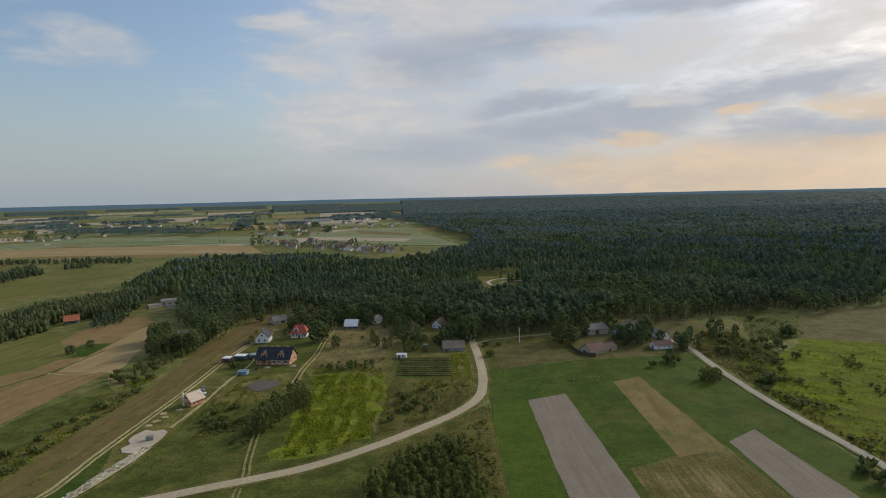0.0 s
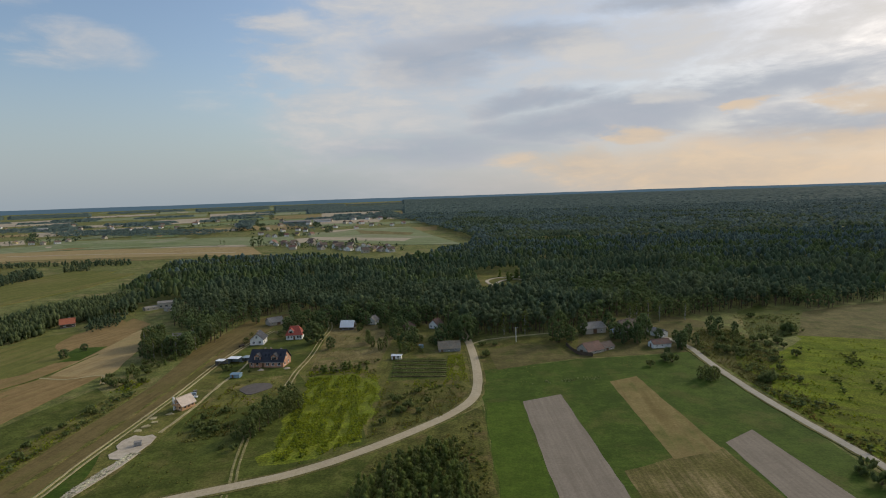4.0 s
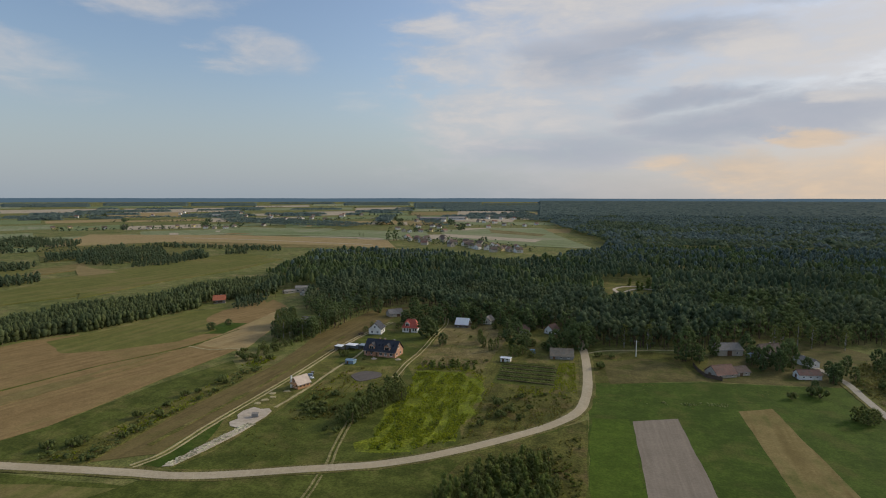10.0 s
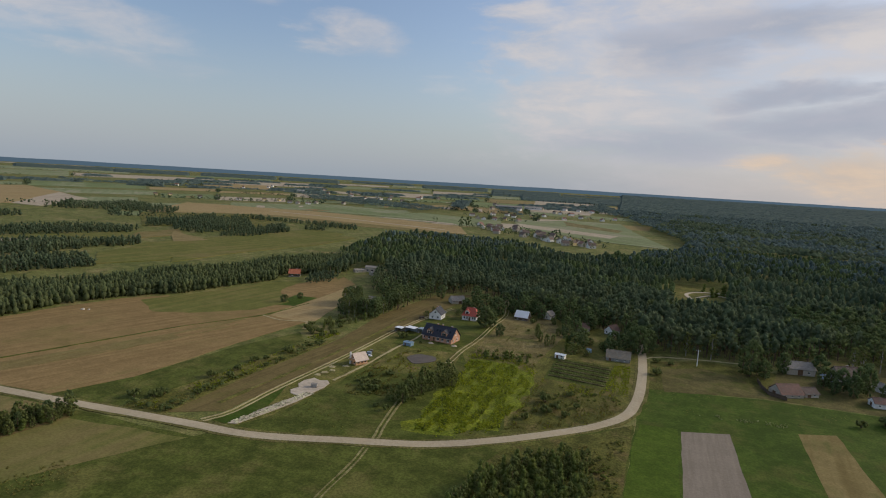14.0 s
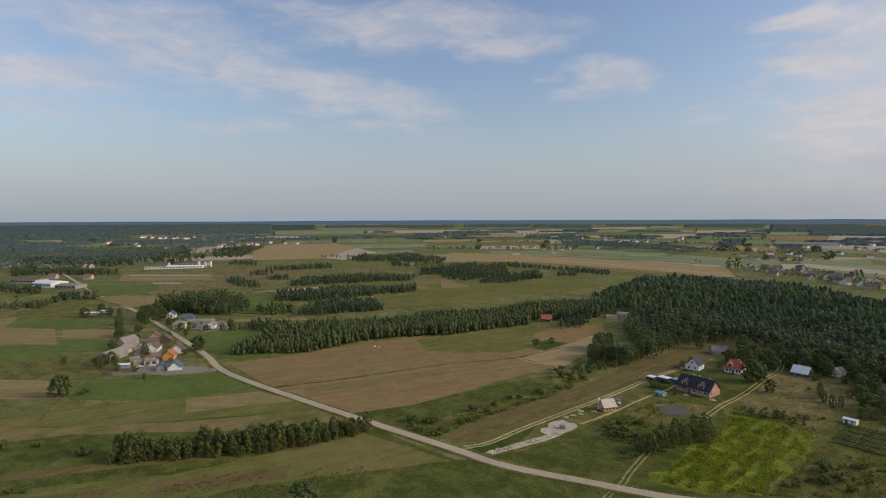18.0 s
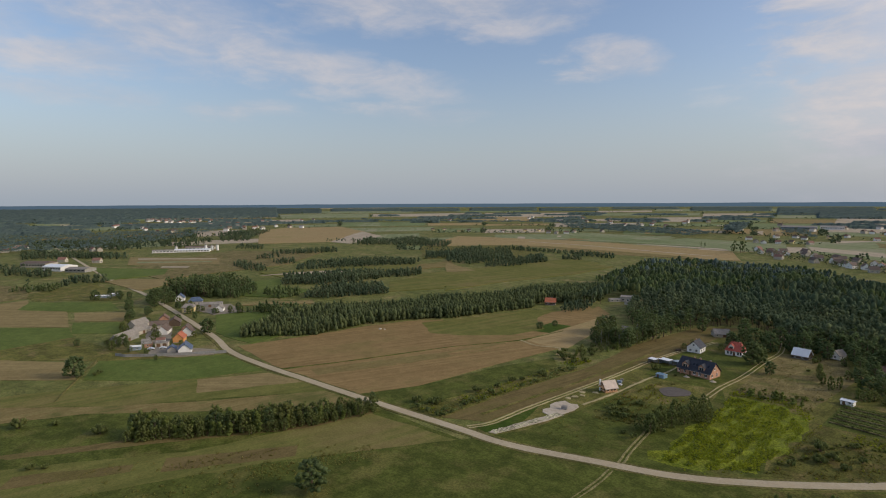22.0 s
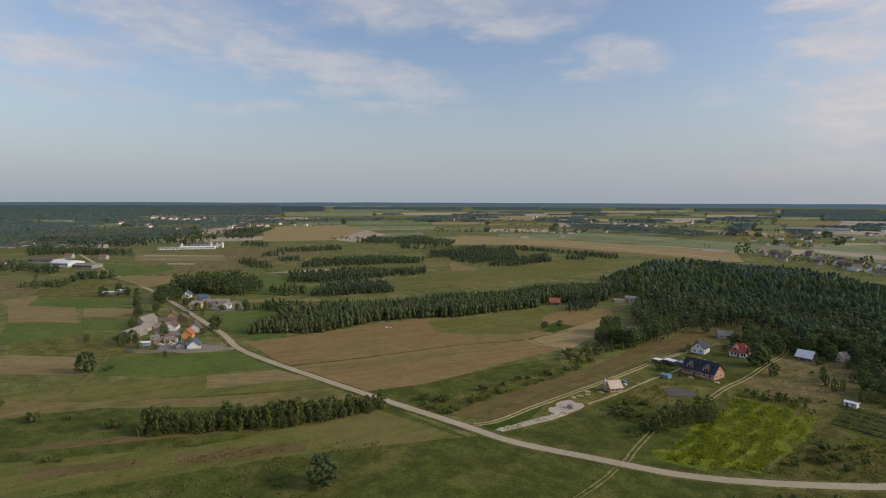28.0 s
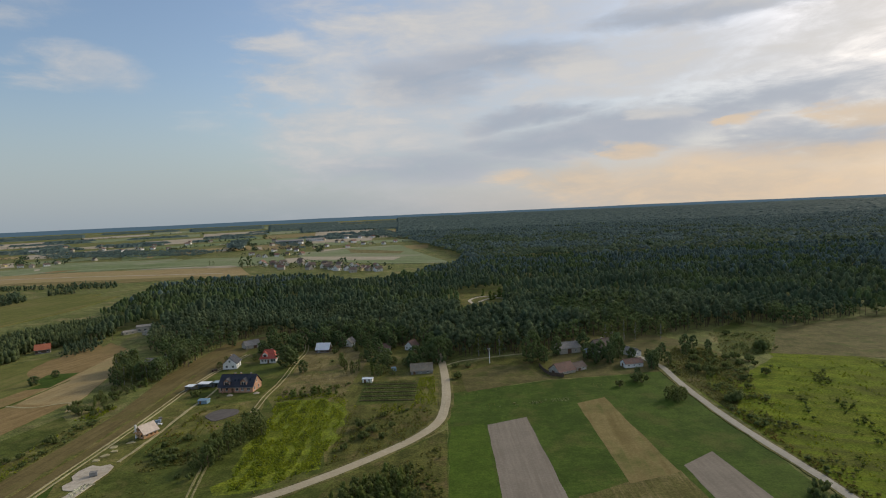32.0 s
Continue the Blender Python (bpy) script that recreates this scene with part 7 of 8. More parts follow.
for k, (poly, gap) in enumerate([
        ([(-540, 277), (-522, 346), (-491, 407), (-520, 440), (-560, 400), (-600, 330)], 5.0), ([(-450, 219), (-423, 245), (-420, 313), (-411, 350), (-440, 372), (-462, 330), (-485, 270), (-490, 240)], 4.4),
        ([(-372, 196), (-359, 203), (-343, 257), (-376, 276), (-400, 250), (-396, 222)], 4.0), ([(-627, 244), (-566, 240), (-551, 255), (-600, 268), (-660, 270)], 5.4),
        ([(-530, 456), (-529, 492), (-570, 530), (-590, 510)], 5.4), ([(-490, 458), (-446, 453), (-454, 540), (-530, 620), (-590, 600), (-590, 540)], 5.4),
        ([(-416, 445), (-397, 472), (-402, 545), (-435, 575), (-450, 540), (-436, 476)], 5.0), ([(-407, 579), (-383, 586), (-400, 610), (-420, 604)], 5.4),
        ([(-575, 633), (-470, 640), (-365, 629), (-380, 660), (-470, 668), (-560, 660)], 6.4), ([(-811, 525), (-747, 577), (-646, 602), (-730, 690), (-880, 710), (-890, 610)], 8.0),
        ([(-737, 342), (-708, 379), (-703, 433), (-740, 450), (-770, 420), (-770, 364)], 6.6), ([(-874, 345), (-828, 376), (-880, 400), (-930, 378)], 7.0),
        ([(-640, 300), (-610, 292), (-600, 310), (-625, 330)], 6.0), ([(-690, 300), (-672, 310), (-690, 335), (-710, 320)], 6.0)]):
    wood(poly, gap, COPSE, (0.7, 1.05), BELT, seed=60 + k, gaps=0.02)
for k, poly in enumerate([[(-900, 73), (-874, 126), (-809, 176), (-850, 190), (-940, 150), (-980, 80)], [(-713, 31), (-699, 46), (-652, 73), (-680, 77), (-778, 36)], [(-577, 65), (-569, 76), (-586, 88), (-562, 108), (-580, 112), (-620, 90)], [(-609, 45), (-601, 56), (-608, 60), (-618, 48)],
                          [(-1181, 110), (-1067, 157), (-1026, 216), (-1060, 260), (-1200, 250), (-1260, 160)]]):
    wood(poly, 6.5, COPSE, (0.8, 1.1), "dark trees round the works", seed=80 + k)
wood([(-392, 176), (-374, 182), (-384, 202), (-412, 206), (-424, 188)], 5.0, COPSE, (0.8, 1.4), "dark trees at the field corner", ("bark", "leaf"), seed=91, gaps=0.2)
wood([(-456, 122), (-404, 158), (-420, 184), (-500, 186), (-480, 140)], 3.6, KINDS["wood_leaf"] + KINDS["copse"][:4], (0.72, 1.15), "broadleaved grove behind the second farm", ("bark", "leaf"), seed=8, gaps=0.1)
wood([(-345, 140), (-320, 160), (-330, 176), (-360, 160)], 4.0, COPSE, (0.4, 0.7), "low trees behind the paddock", ("bark", "leaf"), seed=9)
wood(strip((-560, 30), (-545, 60), 24), 4.6, COPSE, (0.6, 1.0), "copse by the fields", ("bark", "leaf"), seed=12)
# several distant woods below use the haze-tinted leaf colour
wood([(-1060, -200), (-1000, 180), (-1150, 340), (-1500, 560), (-1560, -200)], 9.5, KINDS["far_pine"], (0.36, 0.66), "distant forest behind the works", mats=("bark", "hazewood"), seed=15, gaps=0.3)
wood([(-985, 150), (-1230, 230), (-1280, 430), (-1060, 380), (-950, 310)], 13, COPSE, (0.8, 1.35), "loose trees behind the silo works", seed=34, gaps=0.3)
wood([(-1060, 400), (-1300, 480), (-1420, 620), (-1360, 640), (-1180, 520), (-1040, 440)], 9, COPSE, (0.8, 1.3), "dark wood beyond the silo works", seed=35, gaps=0.2)
wood([(-1063, 1480), (-845, 1230), (-693, 1174), (-520, 1124), (-477, 1091), (-489, 1260), (-700, 1380), (-919, 1500)], 11.5, KINDS["far_pine"], (0.55, 0.8), "distant dark wood on the plain", mats=("bark", "hazewood"), seed=16)
wood([(-497, 1319), (-441, 1238), (-500, 1440), (-600, 1750), (-640, 1750)], 9, KINDS["far_pine"], (0.9, 1.2), "distant stand of poplars", mats=("bark", "hazewood"), seed=17)
wood([(-384, 1327), (-359, 1340), (-289, 1182), (-277, 1180), (-369, 1433), (-440, 1540)], 11, KINDS["far_pine"], (0.5, 0.8), "distant copse beside the village", mats=("bark", "hazewood"), seed=18)
wood([(-303, 2047), (-119, 1498), (-60, 1500), (-254, 2446)], 16, KINDS["far_pine"], (0.7, 1.0), "distant wood beside the hill fields", mats=("bark", "hazewood"), seed=26)
wood([(-1840, 1226), (-1557, 1219), (-1401, 1363), (-1144, 1487), (-1180, 1530), (-1440, 1420), (-1590, 1270), (-1850, 1270)], 15, KINDS["far_pine"], (0.7, 1.0), "distant line of trees on the plain", mats=("bark", "hazewood"), seed=27)
wood([(-295, 818), (-280, 820), (-278, 836), (-294, 838)], 7, KINDS["wood_leaf"], (1.2, 1.5), "large dark trees before the village", ("bark", "leaf"), seed=28)
wood([(-385, 890), (-360, 892), (-360, 900), (-385, 898)], 8, KINDS["wood_leaf"], (0.5, 0.7), "clump of trees on the plain", ("bark", "leaf"), seed=29)
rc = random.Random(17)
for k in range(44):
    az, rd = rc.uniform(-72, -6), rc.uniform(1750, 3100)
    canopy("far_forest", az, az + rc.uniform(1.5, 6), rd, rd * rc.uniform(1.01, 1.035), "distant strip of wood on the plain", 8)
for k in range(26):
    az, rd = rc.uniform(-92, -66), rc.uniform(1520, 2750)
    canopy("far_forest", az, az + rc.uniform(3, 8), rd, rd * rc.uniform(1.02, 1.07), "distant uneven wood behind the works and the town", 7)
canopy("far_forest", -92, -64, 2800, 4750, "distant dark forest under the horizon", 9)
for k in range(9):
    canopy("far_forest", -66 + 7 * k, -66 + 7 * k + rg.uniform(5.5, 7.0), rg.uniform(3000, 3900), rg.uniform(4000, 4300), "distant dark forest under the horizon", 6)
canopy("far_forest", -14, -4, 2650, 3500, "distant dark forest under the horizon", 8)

# patchwork of the far plain; most of its field colours have distance haze mixed in
rp = random.Random(9)
hedges = []
names = [("straw", "straw-coloured stubble field on the plain"), ("straw", "pale stubble field on the plain"), ("gold", "ripe tan field on the plain"), ("palegreen", "pale green field on the plain"),
         ("palegreen", "olive fallow field on the plain"), ("lightgreen", "light green field on the plain"), ("palegreen", "wide pale green field on the plain"), ("plot", "pale dry field on the plain")]
level[0] = 0.03
for ring, (r0, r1) in enumerate([(860, 1060), (1060, 1330), (1330, 1700), (1700, 2150), (2150, 2700), (2700, 3400), (3400, 4100), (4100, 4700)]):
    az = -84 if ring else -52
    while az < -5:
        w = rp.uniform(4, 12)
        m, lb = rp.choice(names)
        a0, a1 = radians(az + 0.15), radians(az + w - 0.15)
        q0, q1 = r0 * rp.uniform(0.96, 1.06), r1 * rp.uniform(0.88, 0.99)
        hedges += [((q0 * math.sin(a0), q0 * math.cos(a0)), (q1 * math.sin(a0), q1 * math.cos(a0))), ((q0 * math.sin(a0), q0 * math.cos(a0)), (q0 * math.sin(a1), q0 * math.cos(a1)))]
        if rp.random() < 0.92:
            field("field", [(q0 * math.sin(a0), q0 * math.cos(a0)), (q0 * 1.02 * math.sin(a1), q0 * 1.02 * math.cos(a1)), (q1 * math.sin(a1), q1 * math.cos(a1)), (q1 * 0.97 * math.sin(a0), q1 * 0.97 * math.cos(a0))], m, lb)
            if rp.random() < 0.85:
                for q in range(rp.randrange(1, 4)):
                    lo = rp.uniform(0.05, 0.75)
                    hi = min(0.97, lo + rp.uniform(0.06, 0.22))
                    b0, b1 = a0 + (a1 - a0) * lo, a0 + (a1 - a0) * hi
                    m2, lb2 = rp.choice(names)
                    e0, e1 = q0 * 1.03, q0 * 1.03 + (q1 * 0.95 - q0 * 1.03) * rp.uniform(0.5, 1.0)
                    field("field", [(e0 * math.sin(b0), e0 * math.cos(b0)), (e0 * math.sin(b1), e0 * math.cos(b1)), (e1 * math.sin(b1), e1 * math.cos(b1)), (e1 * math.sin(b0), e1 * math.cos(b0))], m2, lb2.replace("field", "strip"))
        az += w
level[0] = 0.40
field("field", [(-949, 422), (-902, 537), (-1166, 799), (-1448, 904), (-1515, 754), (-1407, 630)], "gold", "large ripe orange-tan grain field")
field("field", [(-902, 540), (-834, 539), (-974, 712), (-1173, 795)], "straw", "pale tan stubble field on the plain")
field("field", [(-706, 606), (-544, 714), (-475, 680), (-337, 689), (-242, 714), (-298, 837), (-432, 861), (-586, 879), (-858, 827)], "gold", "long orange-tan stubble field on the plain")
ribbon("field_path", [(-640, 800), (-500, 790), (-400, 770), (-290, 750)], 7, "straw", "pale sandy stripe along the stubble", 0.42, "path", 0.0, 1.0)
field("field", [(-795, 1126), (-640, 890), (-600, 886), (-388, 906), (-485, 1019), (-500, 1090)], "palegreen", "long green field on the plain")
field("field", [(-640, 900), (-610, 890), (-580, 960), (-620, 1000)], "stubble", "brown strip in the green field")
field("field", [(-300, 850), (-388, 900), (-485, 1019), (-480, 1090), (-290, 1040), (-250, 900)], "palegreen", "green pasture beside the village")
field("field", [(-270, 1063), (-220, 900), (-60, 780), (16, 761), (-40, 1000), (-89, 1256), (-187, 1234)], "palegreen", "pale green pasture beyond the forest")
field("field", [(-250, 1010), (-225, 930), (-70, 850), (-62, 905)], "straw", "pale mown strip in the pasture")
field("field", [(-196, 1180), (-170, 1060), (-70, 980), (-66, 1040)], "dry", "olive strip in the pasture")
field("field", [(-230, 905), (-222, 890), (-40, 790), (-36, 806)], "lightgreen", "bright green strip in the pasture")
field("field", [(-700, 1010), (-640, 930), (-420, 935), (-470, 985)], "lightgreen", "bright green strip in the long field")
field("field", [(-470, 880), (-440, 866), (-310, 856), (-330, 880)], "straw", "pale strip beside the village")
field("field", [(-690, 650), (-560, 735), (-300, 722), (-296, 700), (-340, 692), (-470, 684), (-546, 716)], "tan", "paler strip of the long stubble field")
field("field", [(-353, 1536), (-190, 1542), (-230, 2100), (-308, 2804), (-528, 3468), (-615, 2797)], "straw", "tan hill field behind the works")
field("field", [(-359, 268), (-336, 324), (-330, 471), (-350, 577), (-404, 591), (-413, 440), (-421, 363)], "olive", "long olive field behind the woodland belt")
field("field", [(-454, 370), (-446, 430), (-493, 466), (-490, 413)], "tan", "pale tan field behind the copse")
field("field", [(-540, 460), (-450, 590), (-600, 720), (-700, 590)], "weedy", "olive field between the copses")
field("field", [(-545, 240), (-480, 240), (-420, 350), (-500, 410)], "olive", "green field between woodland belts")
field("field", [(-690, 150), (-560, 150), (-600, 300), (-720, 420), (-840, 330)], "dry", "dry olive field before the silo works")
field("field", [(-595, 112), (-600, 163), (-650, 182), (-723, 120)], "plotgreen", "green field beside the works road")
field("field", [(-584, 106), (-498, 114), (-521, 143), (-563, 155), (-591, 121)], "plot", "tan stubble field beside the road")
field("field", [(-728, 159), (-665, 244), (-738, 272), (-833, 187)], "plot", "tan field before the silo works")
field("field", [(-742, 172), (-690, 244), (-700, 248), (-760, 178)], "palegreen", "green strip before the silo works")
field("field", [(-790, 186), (-722, 262), (-732, 266), (-806, 190)], "straw", "pale strip before the silo works")
field("field", [(-670, 179), (-648, 202), (-662, 209), (-683, 185)], "straw", "pale sandy strip before the works")
field("field", [(-524, 190), (-487, 198), (-487, 236), (-438, 213), (-403, 222), (-381, 186), (-416, 164)], "plotgreen", "light green field behind the grove")
field("field", [(-523, 231), (-490, 286), (-491, 325), (-512, 299), (-520, 271)], "straw", "pale strip of bare soil by the wood")
field("field", [(-351, 263), (-331, 307), (-408, 380), (-407, 349), (-395, 298)], "olive", "olive tan field beside the wood")
field("field", [(-375, 146), (-343, 191), (-355, 196), (-370, 174)], "plot", "tan strip behind the second farm")
field("field", [(-322, 300), (-395, 368), (-381, 441), (-390, 560), (-317, 552), (-309, 471), (-323, 374)], "olive", "long olive field behind the woodland belt")
field("field", [(-412, 385), (-406, 396), (-400, 416), (-447, 433), (-482, 450)], "plot", "pale tan field behind the copse")
r = np.random.default_rng(31)
OPEN = [[(-949, 422), (-902, 537), (-1166, 799), (-1448, 904), (-1515, 754), (-1407, 630)], [(-706, 606), (-242, 700), (-298, 837), (-388, 1010), (-795, 1126), (-858, 827)], [(-270, 1063), (-220, 900), (16, 761), (-89, 1256), (-187, 1234)]]
hx, hy = [], []
for (ax, ay), (bx, by) in hedges:
    ln = math.hypot(bx - ax, by - ay)
    gap = math.hypot(ax, ay) * 0.0045
    for k in range(int(ln / gap)):
        t = (k + r.uniform(-0.5, 0.5)) * gap / ln
        qx, qy = ax + (bx - ax) * t, ay + (by - ay) * t
        if noise.noise(Vector((qx * 0.004, qy * 0.004, 7.0))) > 0.02 and not any(inside(f, np.array([qx]), np.array([qy]))[0] for f in OPEN):
            hx.append(qx + r.uniform(-7, 7)); hy.append(qy + r.uniform(-7, 7))
stand("scattered_trees", np.array(hx), np.array(hy), KINDS["hedge"], r, ("bark", "pine"), "hedge lines and tree rows of the far plain", "trees", (0.6, 1.3))
gx, gy = [], []
for sx, sy in spots + outer:
    for k in range(3):
        gx.append(sx + r.uniform(-26, 22)); gy.append(sy + r.uniform(12, 32))
stand("scattered_trees", np.array(gx), np.array(gy), KINDS["hedge"], r, ("bark", "pine"), "garden trees among the village houses", "trees", (0.45, 0.9))

wood([(-275, 822), (-235, 778), (-180, 742), (-120, 690), (-70, 668), (-66, 684), (-118, 712), (-170, 762), (-226, 802), (-262, 838)], 8.5, KINDS["wood_leaf"], (0.45, 0.75), "leafy garden trees before the village", ("bark", "leaf"), seed=33, gaps=0.45)
wr = np.random.default_rng(41)


def weeds(poly, spacing, mat, label, size=(0.4, 1.1), gaps=0.25, streak=0.0):
    """Tufts in drifts: dense in some places, thin in others."""
    tx, ty = scatter(poly, spacing, wr, 0.5, gaps)
    clear = ((tx + 77) / 6.4) ** 2 + ((ty - 195.5) / 7.6) ** 2 > 1
    tx, ty = tx[clear], ty[clear]
    if streak:
        d = np.array([noise.noise(Vector((a * 0.45, b * 0.06, 2.0))) + 0.5 * noise.noise(Vector((a * 0.2, b * 0.2, 5.0))) for a, b in zip(tx, ty)])
        tx, ty = tx[d > streak], ty[d > streak]
    stand("goldenrod" if mat == "goldenrod" else "tall_weeds", tx, ty, KINDS["tuft"], wr, ("bark", mat), label, "weeds", size)


YELLOW = [(-60, 205), (-43, 208), (-32, 190), (-32, 150), (-42, 140), (-54, 137), (-57, 170)]
weeds(YELLOW, 0.62, "goldenrod", "dense yellow goldenrod in bloom", (0.35, 0.95), 0.15, -0.26)
weeds([(-64, 207), (-42, 212), (-28, 194), (-29, 150), (-42, 136), (-58, 133), (-61, 168)], 1.2, "goldenrod", "loose goldenrod round the fallow", (0.3, 0.7), 0.5, 0.2)
weeds(YELLOW, 1.1, "darkweed", "dark green weeds between the goldenrod", (0.5, 1.25), 0.3, 0.12)
weeds([(-62, 208), (-44, 211), (-33, 198), (-33, 204), (-43, 216), (-62, 213)], 0.8, "goldenrod", "strip of goldenrod above the fallow", (0.4, 1.1), 0.2, 0.0)
DRY = "tall weeds and dry grass tufts"
weeds([(-30, 196), (-8, 198), (-1, 190), (0, 180), (-10, 163), (-31, 149)], 0.95, "weeds", DRY, (0.3, 0.9), 0.2, -0.1)
weeds([(-30, 196), (-8, 198), (-1, 190), (0, 180), (-10, 163), (-31, 149)], 1.0, "rusty", DRY, (0.3, 0.8), 0.3, 0.1)
weeds([(-60, 212), (-36, 212), (-33, 250), (-44, 280), (-62, 280), (-64, 240)], 1.2, "rusty", "dry grass tufts of the yard", (0.25, 0.6), 0.3, 0.12)
weeds([(-88, 152), (-72, 154), (-66, 186), (-74, 206), (-90, 204)], 0.9, "rusty", DRY, (0.3, 0.9), 0.3, 0.12)
weeds([(-30, 196), (-8, 198), (-1, 190), (0, 180), (-10, 163), (-31, 149)], 1.2, "goldenrod", "loose goldenrod among weeds", (0.3, 0.8), 0.3, 0.28)
weeds([(-119, 113), (-133, 109), (-130, 140), (-127, 186), (-119, 196), (-120, 150)], 1.0, "weeds", DRY, (0.3, 1.0), 0.2, -0.05)
weeds([(-128, 128), (-124, 156), (-120, 156), (-122, 126)], 0.8, "goldenrod", "patch of yellow goldenrod", (0.4, 1.0), 0.2, -0.1)
weeds([(-132, 112), (-124, 112), (-121, 150), (-122, 188), (-128, 186), (-130, 140)], 1.0, "goldenrod", "yellow-green weeds of the fallow strip", (0.4, 1.2), 0.3, 0.12)
weeds([(-131, 196), (-123, 194), (-122, 210), (-130, 208)], 0.8, "goldenrod", "patch of yellow goldenrod", (0.4, 1.1), 0.2, -0.2)
weeds([(97, 180), (96, 225), (110, 258), (124, 258), (127, 222), (114, 204), (104, 188)], 0.95, "weeds", DRY, (0.4, 1.1), 0.2, 0.0)
weeds([(97.5, 90), (97, 180), (100, 180), (100.5, 90)], 0.9, "rusty", DRY, (0.4, 1.0), 0.3, 0.0)
weeds([(103, 90), (104, 180), (110, 220), (119, 190), (114, 90)], 0.95, "goldenrod", "yellow-green flowering weeds", (0.3, 0.8), 0.25, 0.05)
weeds([(122, 120), (128, 214), (150, 238), (182, 230), (200, 120)], 1.35, "goldenrod", "yellow-green flowering weeds", (0.3, 0.8), 0.25, 0.12)


def scrub(poly, spacing, mat, label, size, gaps, cut):
    """Low bushes in drifts."""
    tx, ty = scatter(poly, spacing, wr, 0.5, gaps)
    d = np.array([noise.noise(Vector((p * 0.08, q * 0.05, 6.0))) + 0.6 * noise.noise(Vector((p * 0.3, q * 0.3, 2.0))) for p, q in zip(tx, ty)])
    stand("scrub", tx[d > cut], ty[d > cut], KINDS["weed"], wr, ("bark", mat), label, "scrub", size)


SCRUB = "olive green scrub in rough grass"
scrub([(97.5, 95), (97, 175), (97, 226), (110, 258), (124, 258), (127, 222), (116, 196), (108, 150), (102, 95)], 2.0, "bush", SCRUB, (0.7, 2.2), 0.3, 0.16)
scrub([(97.5, 95), (97, 175), (97, 226), (110, 258), (124, 258), (127, 222), (116, 196), (108, 150), (102, 95)], 1.5, "weeds", "pale tall weeds beside the lane", (0.5, 1.2), 0.3, -0.1)
scrub([(100, 100), (106, 137), (111, 153), (123, 181), (128, 198), (136, 224), (140, 222), (132, 196), (116, 150), (106, 100)], 1.6, "darkweed", SCRUB, (0.7, 1.5), 0.3, 0.14)
scrub([(112, 112), (122, 155), (136, 190), (152, 224), (156, 222), (140, 186), (128, 150), (117, 112)], 1.7, "darkweed", SCRUB, (0.7, 1.5), 0.3, 0.16)
scrub([(140, 120), (150, 160), (168, 196), (180, 226), (186, 222), (174, 190), (158, 156), (146, 120)], 1.9, "bush", SCRUB, (0.7, 1.5), 0.3, 0.18)
scrub([(126, 240), (134, 256), (150, 294), (176, 286), (163, 258), (149, 244)], 2.4, "bush", SCRUB, (0.8, 2.0), 0.3, 0.15)
scrub([(-119, 113), (-133, 109), (-130, 140), (-127, 186), (-119, 196), (-120, 150)], 1.9, "bush", "low bushes of the fallow strip", (0.8, 2.1), 0.3, 0.12)
scrub([(-30, 198), (-8, 198), (-1, 188), (-8, 168), (-30, 152)], 1.9, "darkweed", "dark bushes of the fallow ground", (0.6, 1.4), 0.3, 0.24)
scrub([(-62, 214), (-60, 222), (-36, 224), (-34, 212)], 1.6, "darkweed", "dark bushes above the goldenrod", (0.7, 1.7), 0.3, 0.1)
scrub([(-88, 152), (-74, 154), (-70, 174), (-86, 172)], 2.2, "bush", "rough bushes below the pad", (0.6, 1.4), 0.3, 0.2)
scrub([(-30, 96), (-24, 138), (-8, 150), (2, 160), (3, 95)], 1.8, "darkweed", "weedy bushes round the plantation", (0.6, 1.5), 0.3, 0.02)
weeds([(-8, 198), (-7, 229), (-1, 232), (0.5, 195)], 0.7, "goldenrod", "yellow weeds beside the garden", (0.35, 0.9), 0.1, -0.3)
weeds([(-30, 198), (-28, 200), (-8, 198), (-2, 192), (-8, 188), (-28, 192)], 0.8, "goldenrod", "yellow weeds below the garden", (0.35, 0.9), 0.2, -0.05)
weeds([(-30, 116), (-24, 138), (-8, 150), (2, 160), (3, 95), (-2, 95), (-3, 140), (-12, 147), (-27, 136)], 0.9, "weeds", DRY, (0.4, 1.1), 0.25, -0.1)
weeds([(-90, 176), (-74, 178), (-68, 188), (-72, 192), (-84, 190), (-86, 204), (-90, 204)], 0.9, "goldenrod", "loose goldenrod and rusty weeds by the pad", (0.3, 0.8), 0.3, 0.1)
weeds([(-90, 150), (-72, 152), (-68, 176), (-88, 174)], 0.95, "weeds", DRY, (0.4, 1.1), 0.25, -0.02)
weeds([(22, 190), (24, 193), (48, 197), (48, 194)], 0.7, "paleweed", "pale flowering weeds in the meadow", (0.3, 0.7), 0.3, -0.1)
weeds([(-90, 178), (-75, 180), (-70, 200), (-72, 206), (-90, 204)], 1.1, "weeds", DRY, (0.3, 0.8), 0.3, 0.05)
weeds([(-62, 190), (-60, 210), (-36, 214), (-34, 206), (-44, 210), (-60, 207)], 0.9, "weeds", DRY, (0.4, 1.0), 0.2, -0.1)
weeds([(-130, -10), (-95, 60), (-130, 70), (-160, 5)], 1.5, "weeds", DRY, (0.4, 1.1), 0.3, 0.05)
weeds([(-122, 62), (-114, 64), (-108, 80), (-118, 82)], 0.9, "weeds", "patch of yellow-green weeds in the meadow", (0.4, 1.0), 0.3, 0.0)
weeds([(-128, 48), (-120, 46), (-117, 56), (-124, 60)], 0.9, "weeds", "patch of yellow-green weeds in the meadow", (0.4, 1.0), 0.3, 0.0)
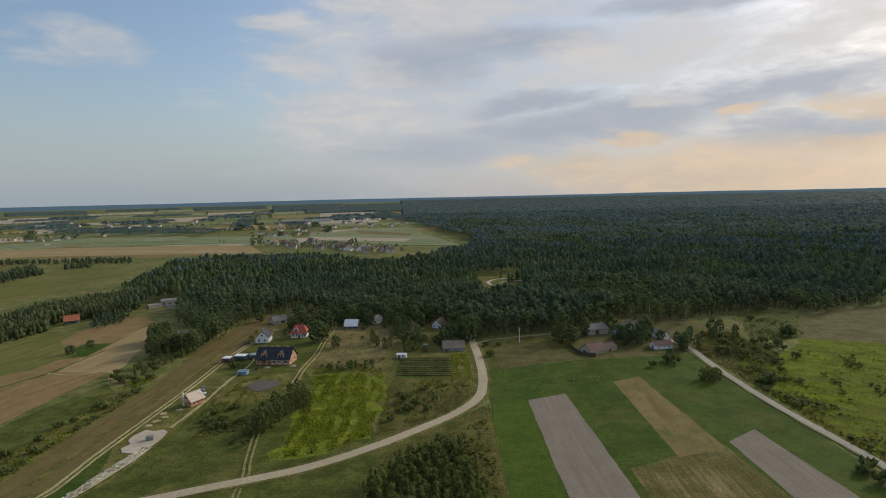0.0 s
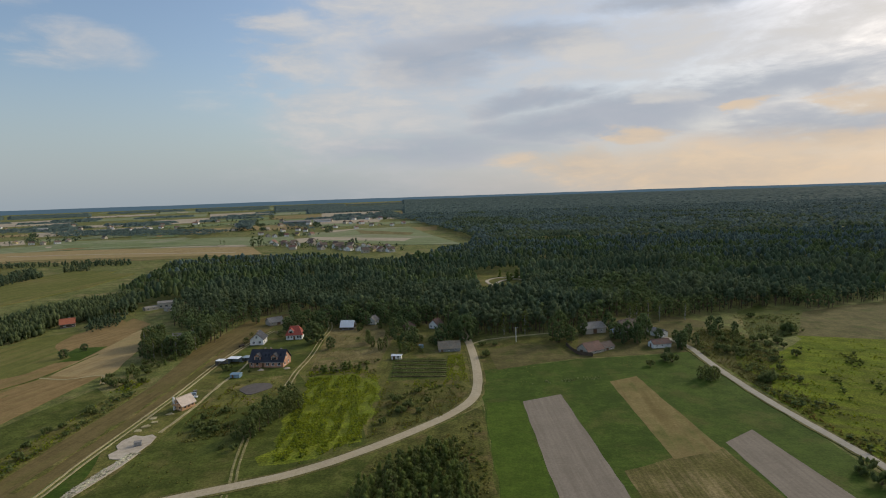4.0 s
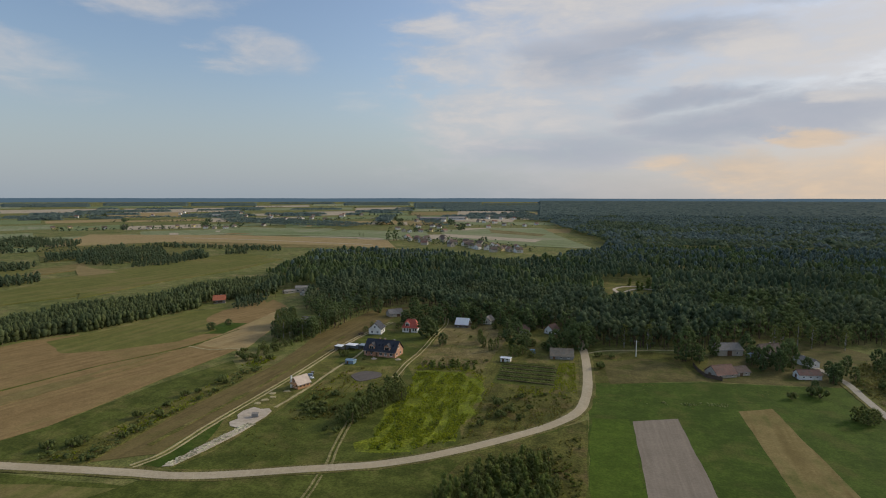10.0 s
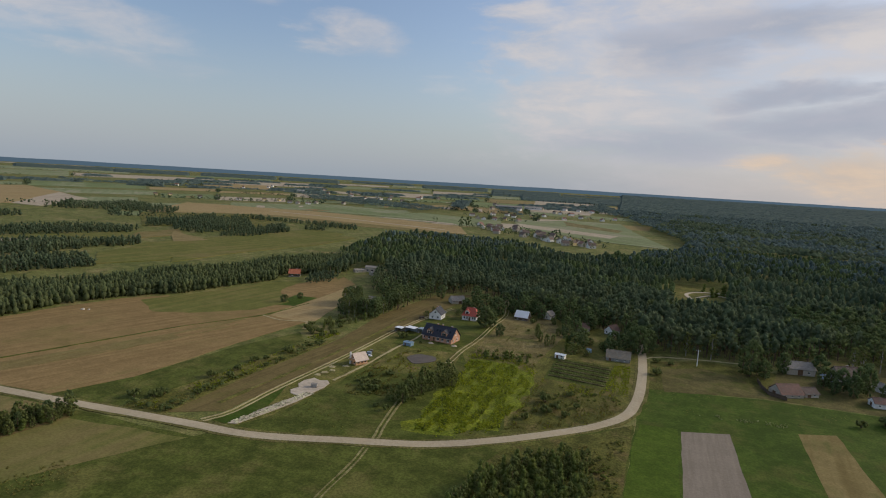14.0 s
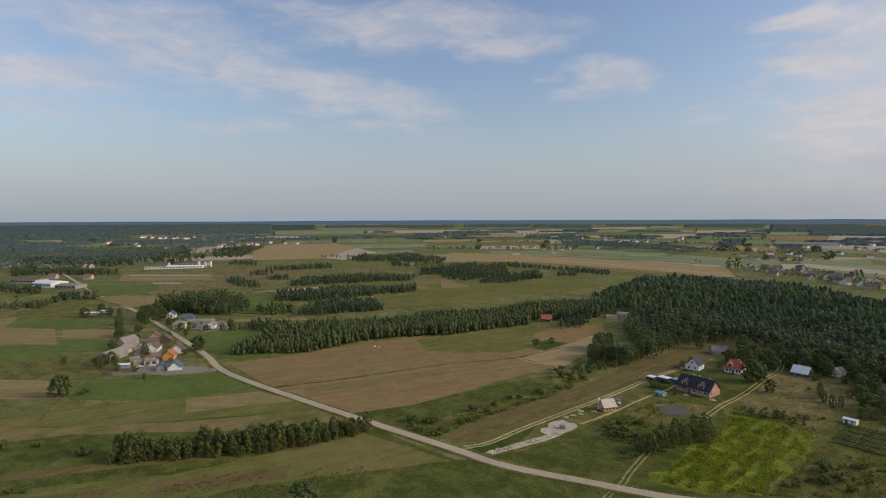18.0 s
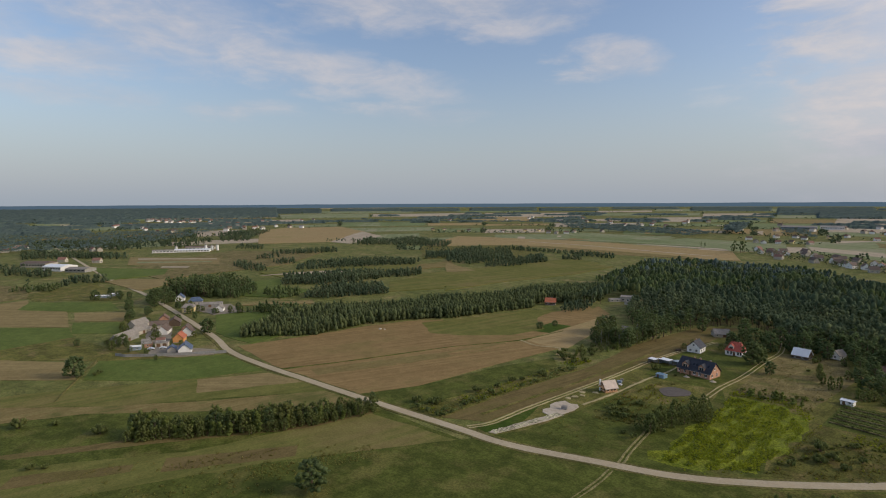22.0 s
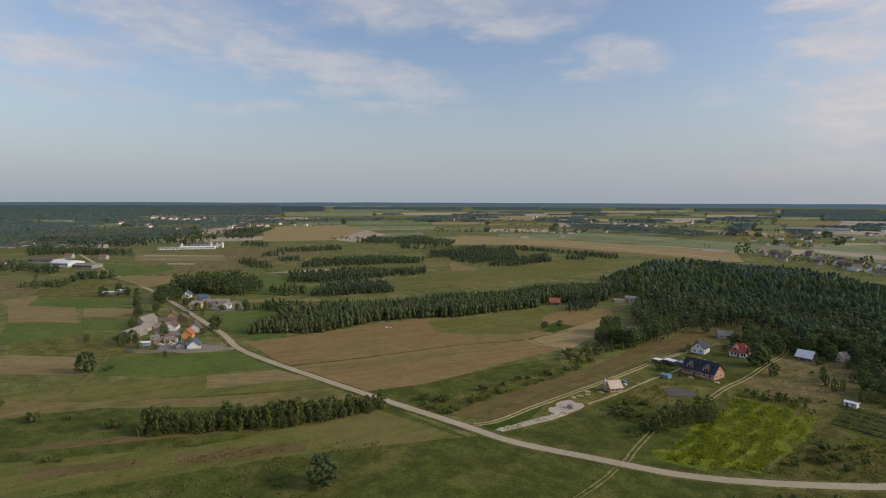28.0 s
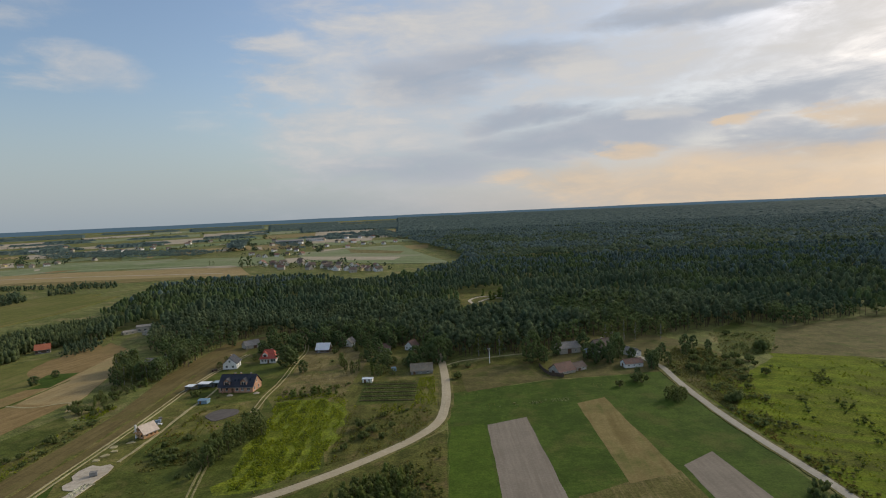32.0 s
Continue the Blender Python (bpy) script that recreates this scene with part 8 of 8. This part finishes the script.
weeds([(-150, 10), (-118, 70), (-126, 76), (-160, 18)], 1.1, "rusty", DRY, (0.3, 0.8), 0.3, 0.1)
weeds([(-92, 124), (-64, 128), (-70, 150), (-76, 176), (-90, 172)], 1.5, "weeds", "coarse grass tufts of the pasture", (0.2, 0.6), 0.3, 0.15)
weeds([(6, 182), (5, 205), (44, 217), (80, 221), (60, 200), (30, 184)], 1.6, "weeds", "coarse grass tufts of the meadow", (0.2, 0.5), 0.3, 0.3)
weeds([(126, 240), (142, 288), (176, 285), (149, 246)], 1.4, "weeds", DRY, (0.4, 1.0), 0.3, 0.0)

# rubble lane beside the sand
rr = random.Random(6)
ROCK = []
for k in range(4):
    bm = bmesh.new()
    bmesh.ops.create_icosphere(bm, subdivisions=1, radius=0.5)
    for v in bm.verts:
        v.co *= rr.uniform(0.65, 1.2)
        v.co.z *= 0.6
    me = bpy.data.meshes.new("stone")
    bm.to_mesh(me)
    bm.free()
    me.materials.append(M["rubble"])
    ROCK.append(me)
field("rubble_bed", [(-99.6, 115.4), (-97.2, 116.2), (-94.8, 126), (-92.6, 137), (-92.0, 144), (-94.6, 143), (-96.4, 135), (-98.2, 126)], "sand", "pale dusty bed of the rubble strip", "sand", 0.7, 0.215)
heap = empty("rubble_strip", -96.5, 128, 0, 0, "strip of broken concrete and pale stones", "rubble")
for k in range(290):
    t = rr.random()
    sx = -98.4 + 5.2 * t + rr.uniform(-1.35, 1.35)
    sy = 116.5 + 28 * t
    ob = part_mesh("stone", ROCK[k % 4], heap)
    s = rr.uniform(0.3, 0.95)
    ob.matrix_local = pose(sx + 96.5, sy - 128, 0.2, 0, 0, rr.uniform(0, 360)) @ Matrix.Diagonal((s * 1.3, s, s * 0.7, 1))
for k in range(5):
    sx, sy = -99.5 + rr.uniform(-2, 4), 160 + 3.2 * k
    field("sand_patch", [(sx + 1.4 * math.cos(a) * rr.uniform(0.6, 1.2), sy + 1.2 * math.sin(a) * rr.uniform(0.6, 1.2)) for a in np.linspace(0, 6.28, 9)[:-1]], "rut", "small patch of pale rubble", "rubble", 0.1, 0.23)
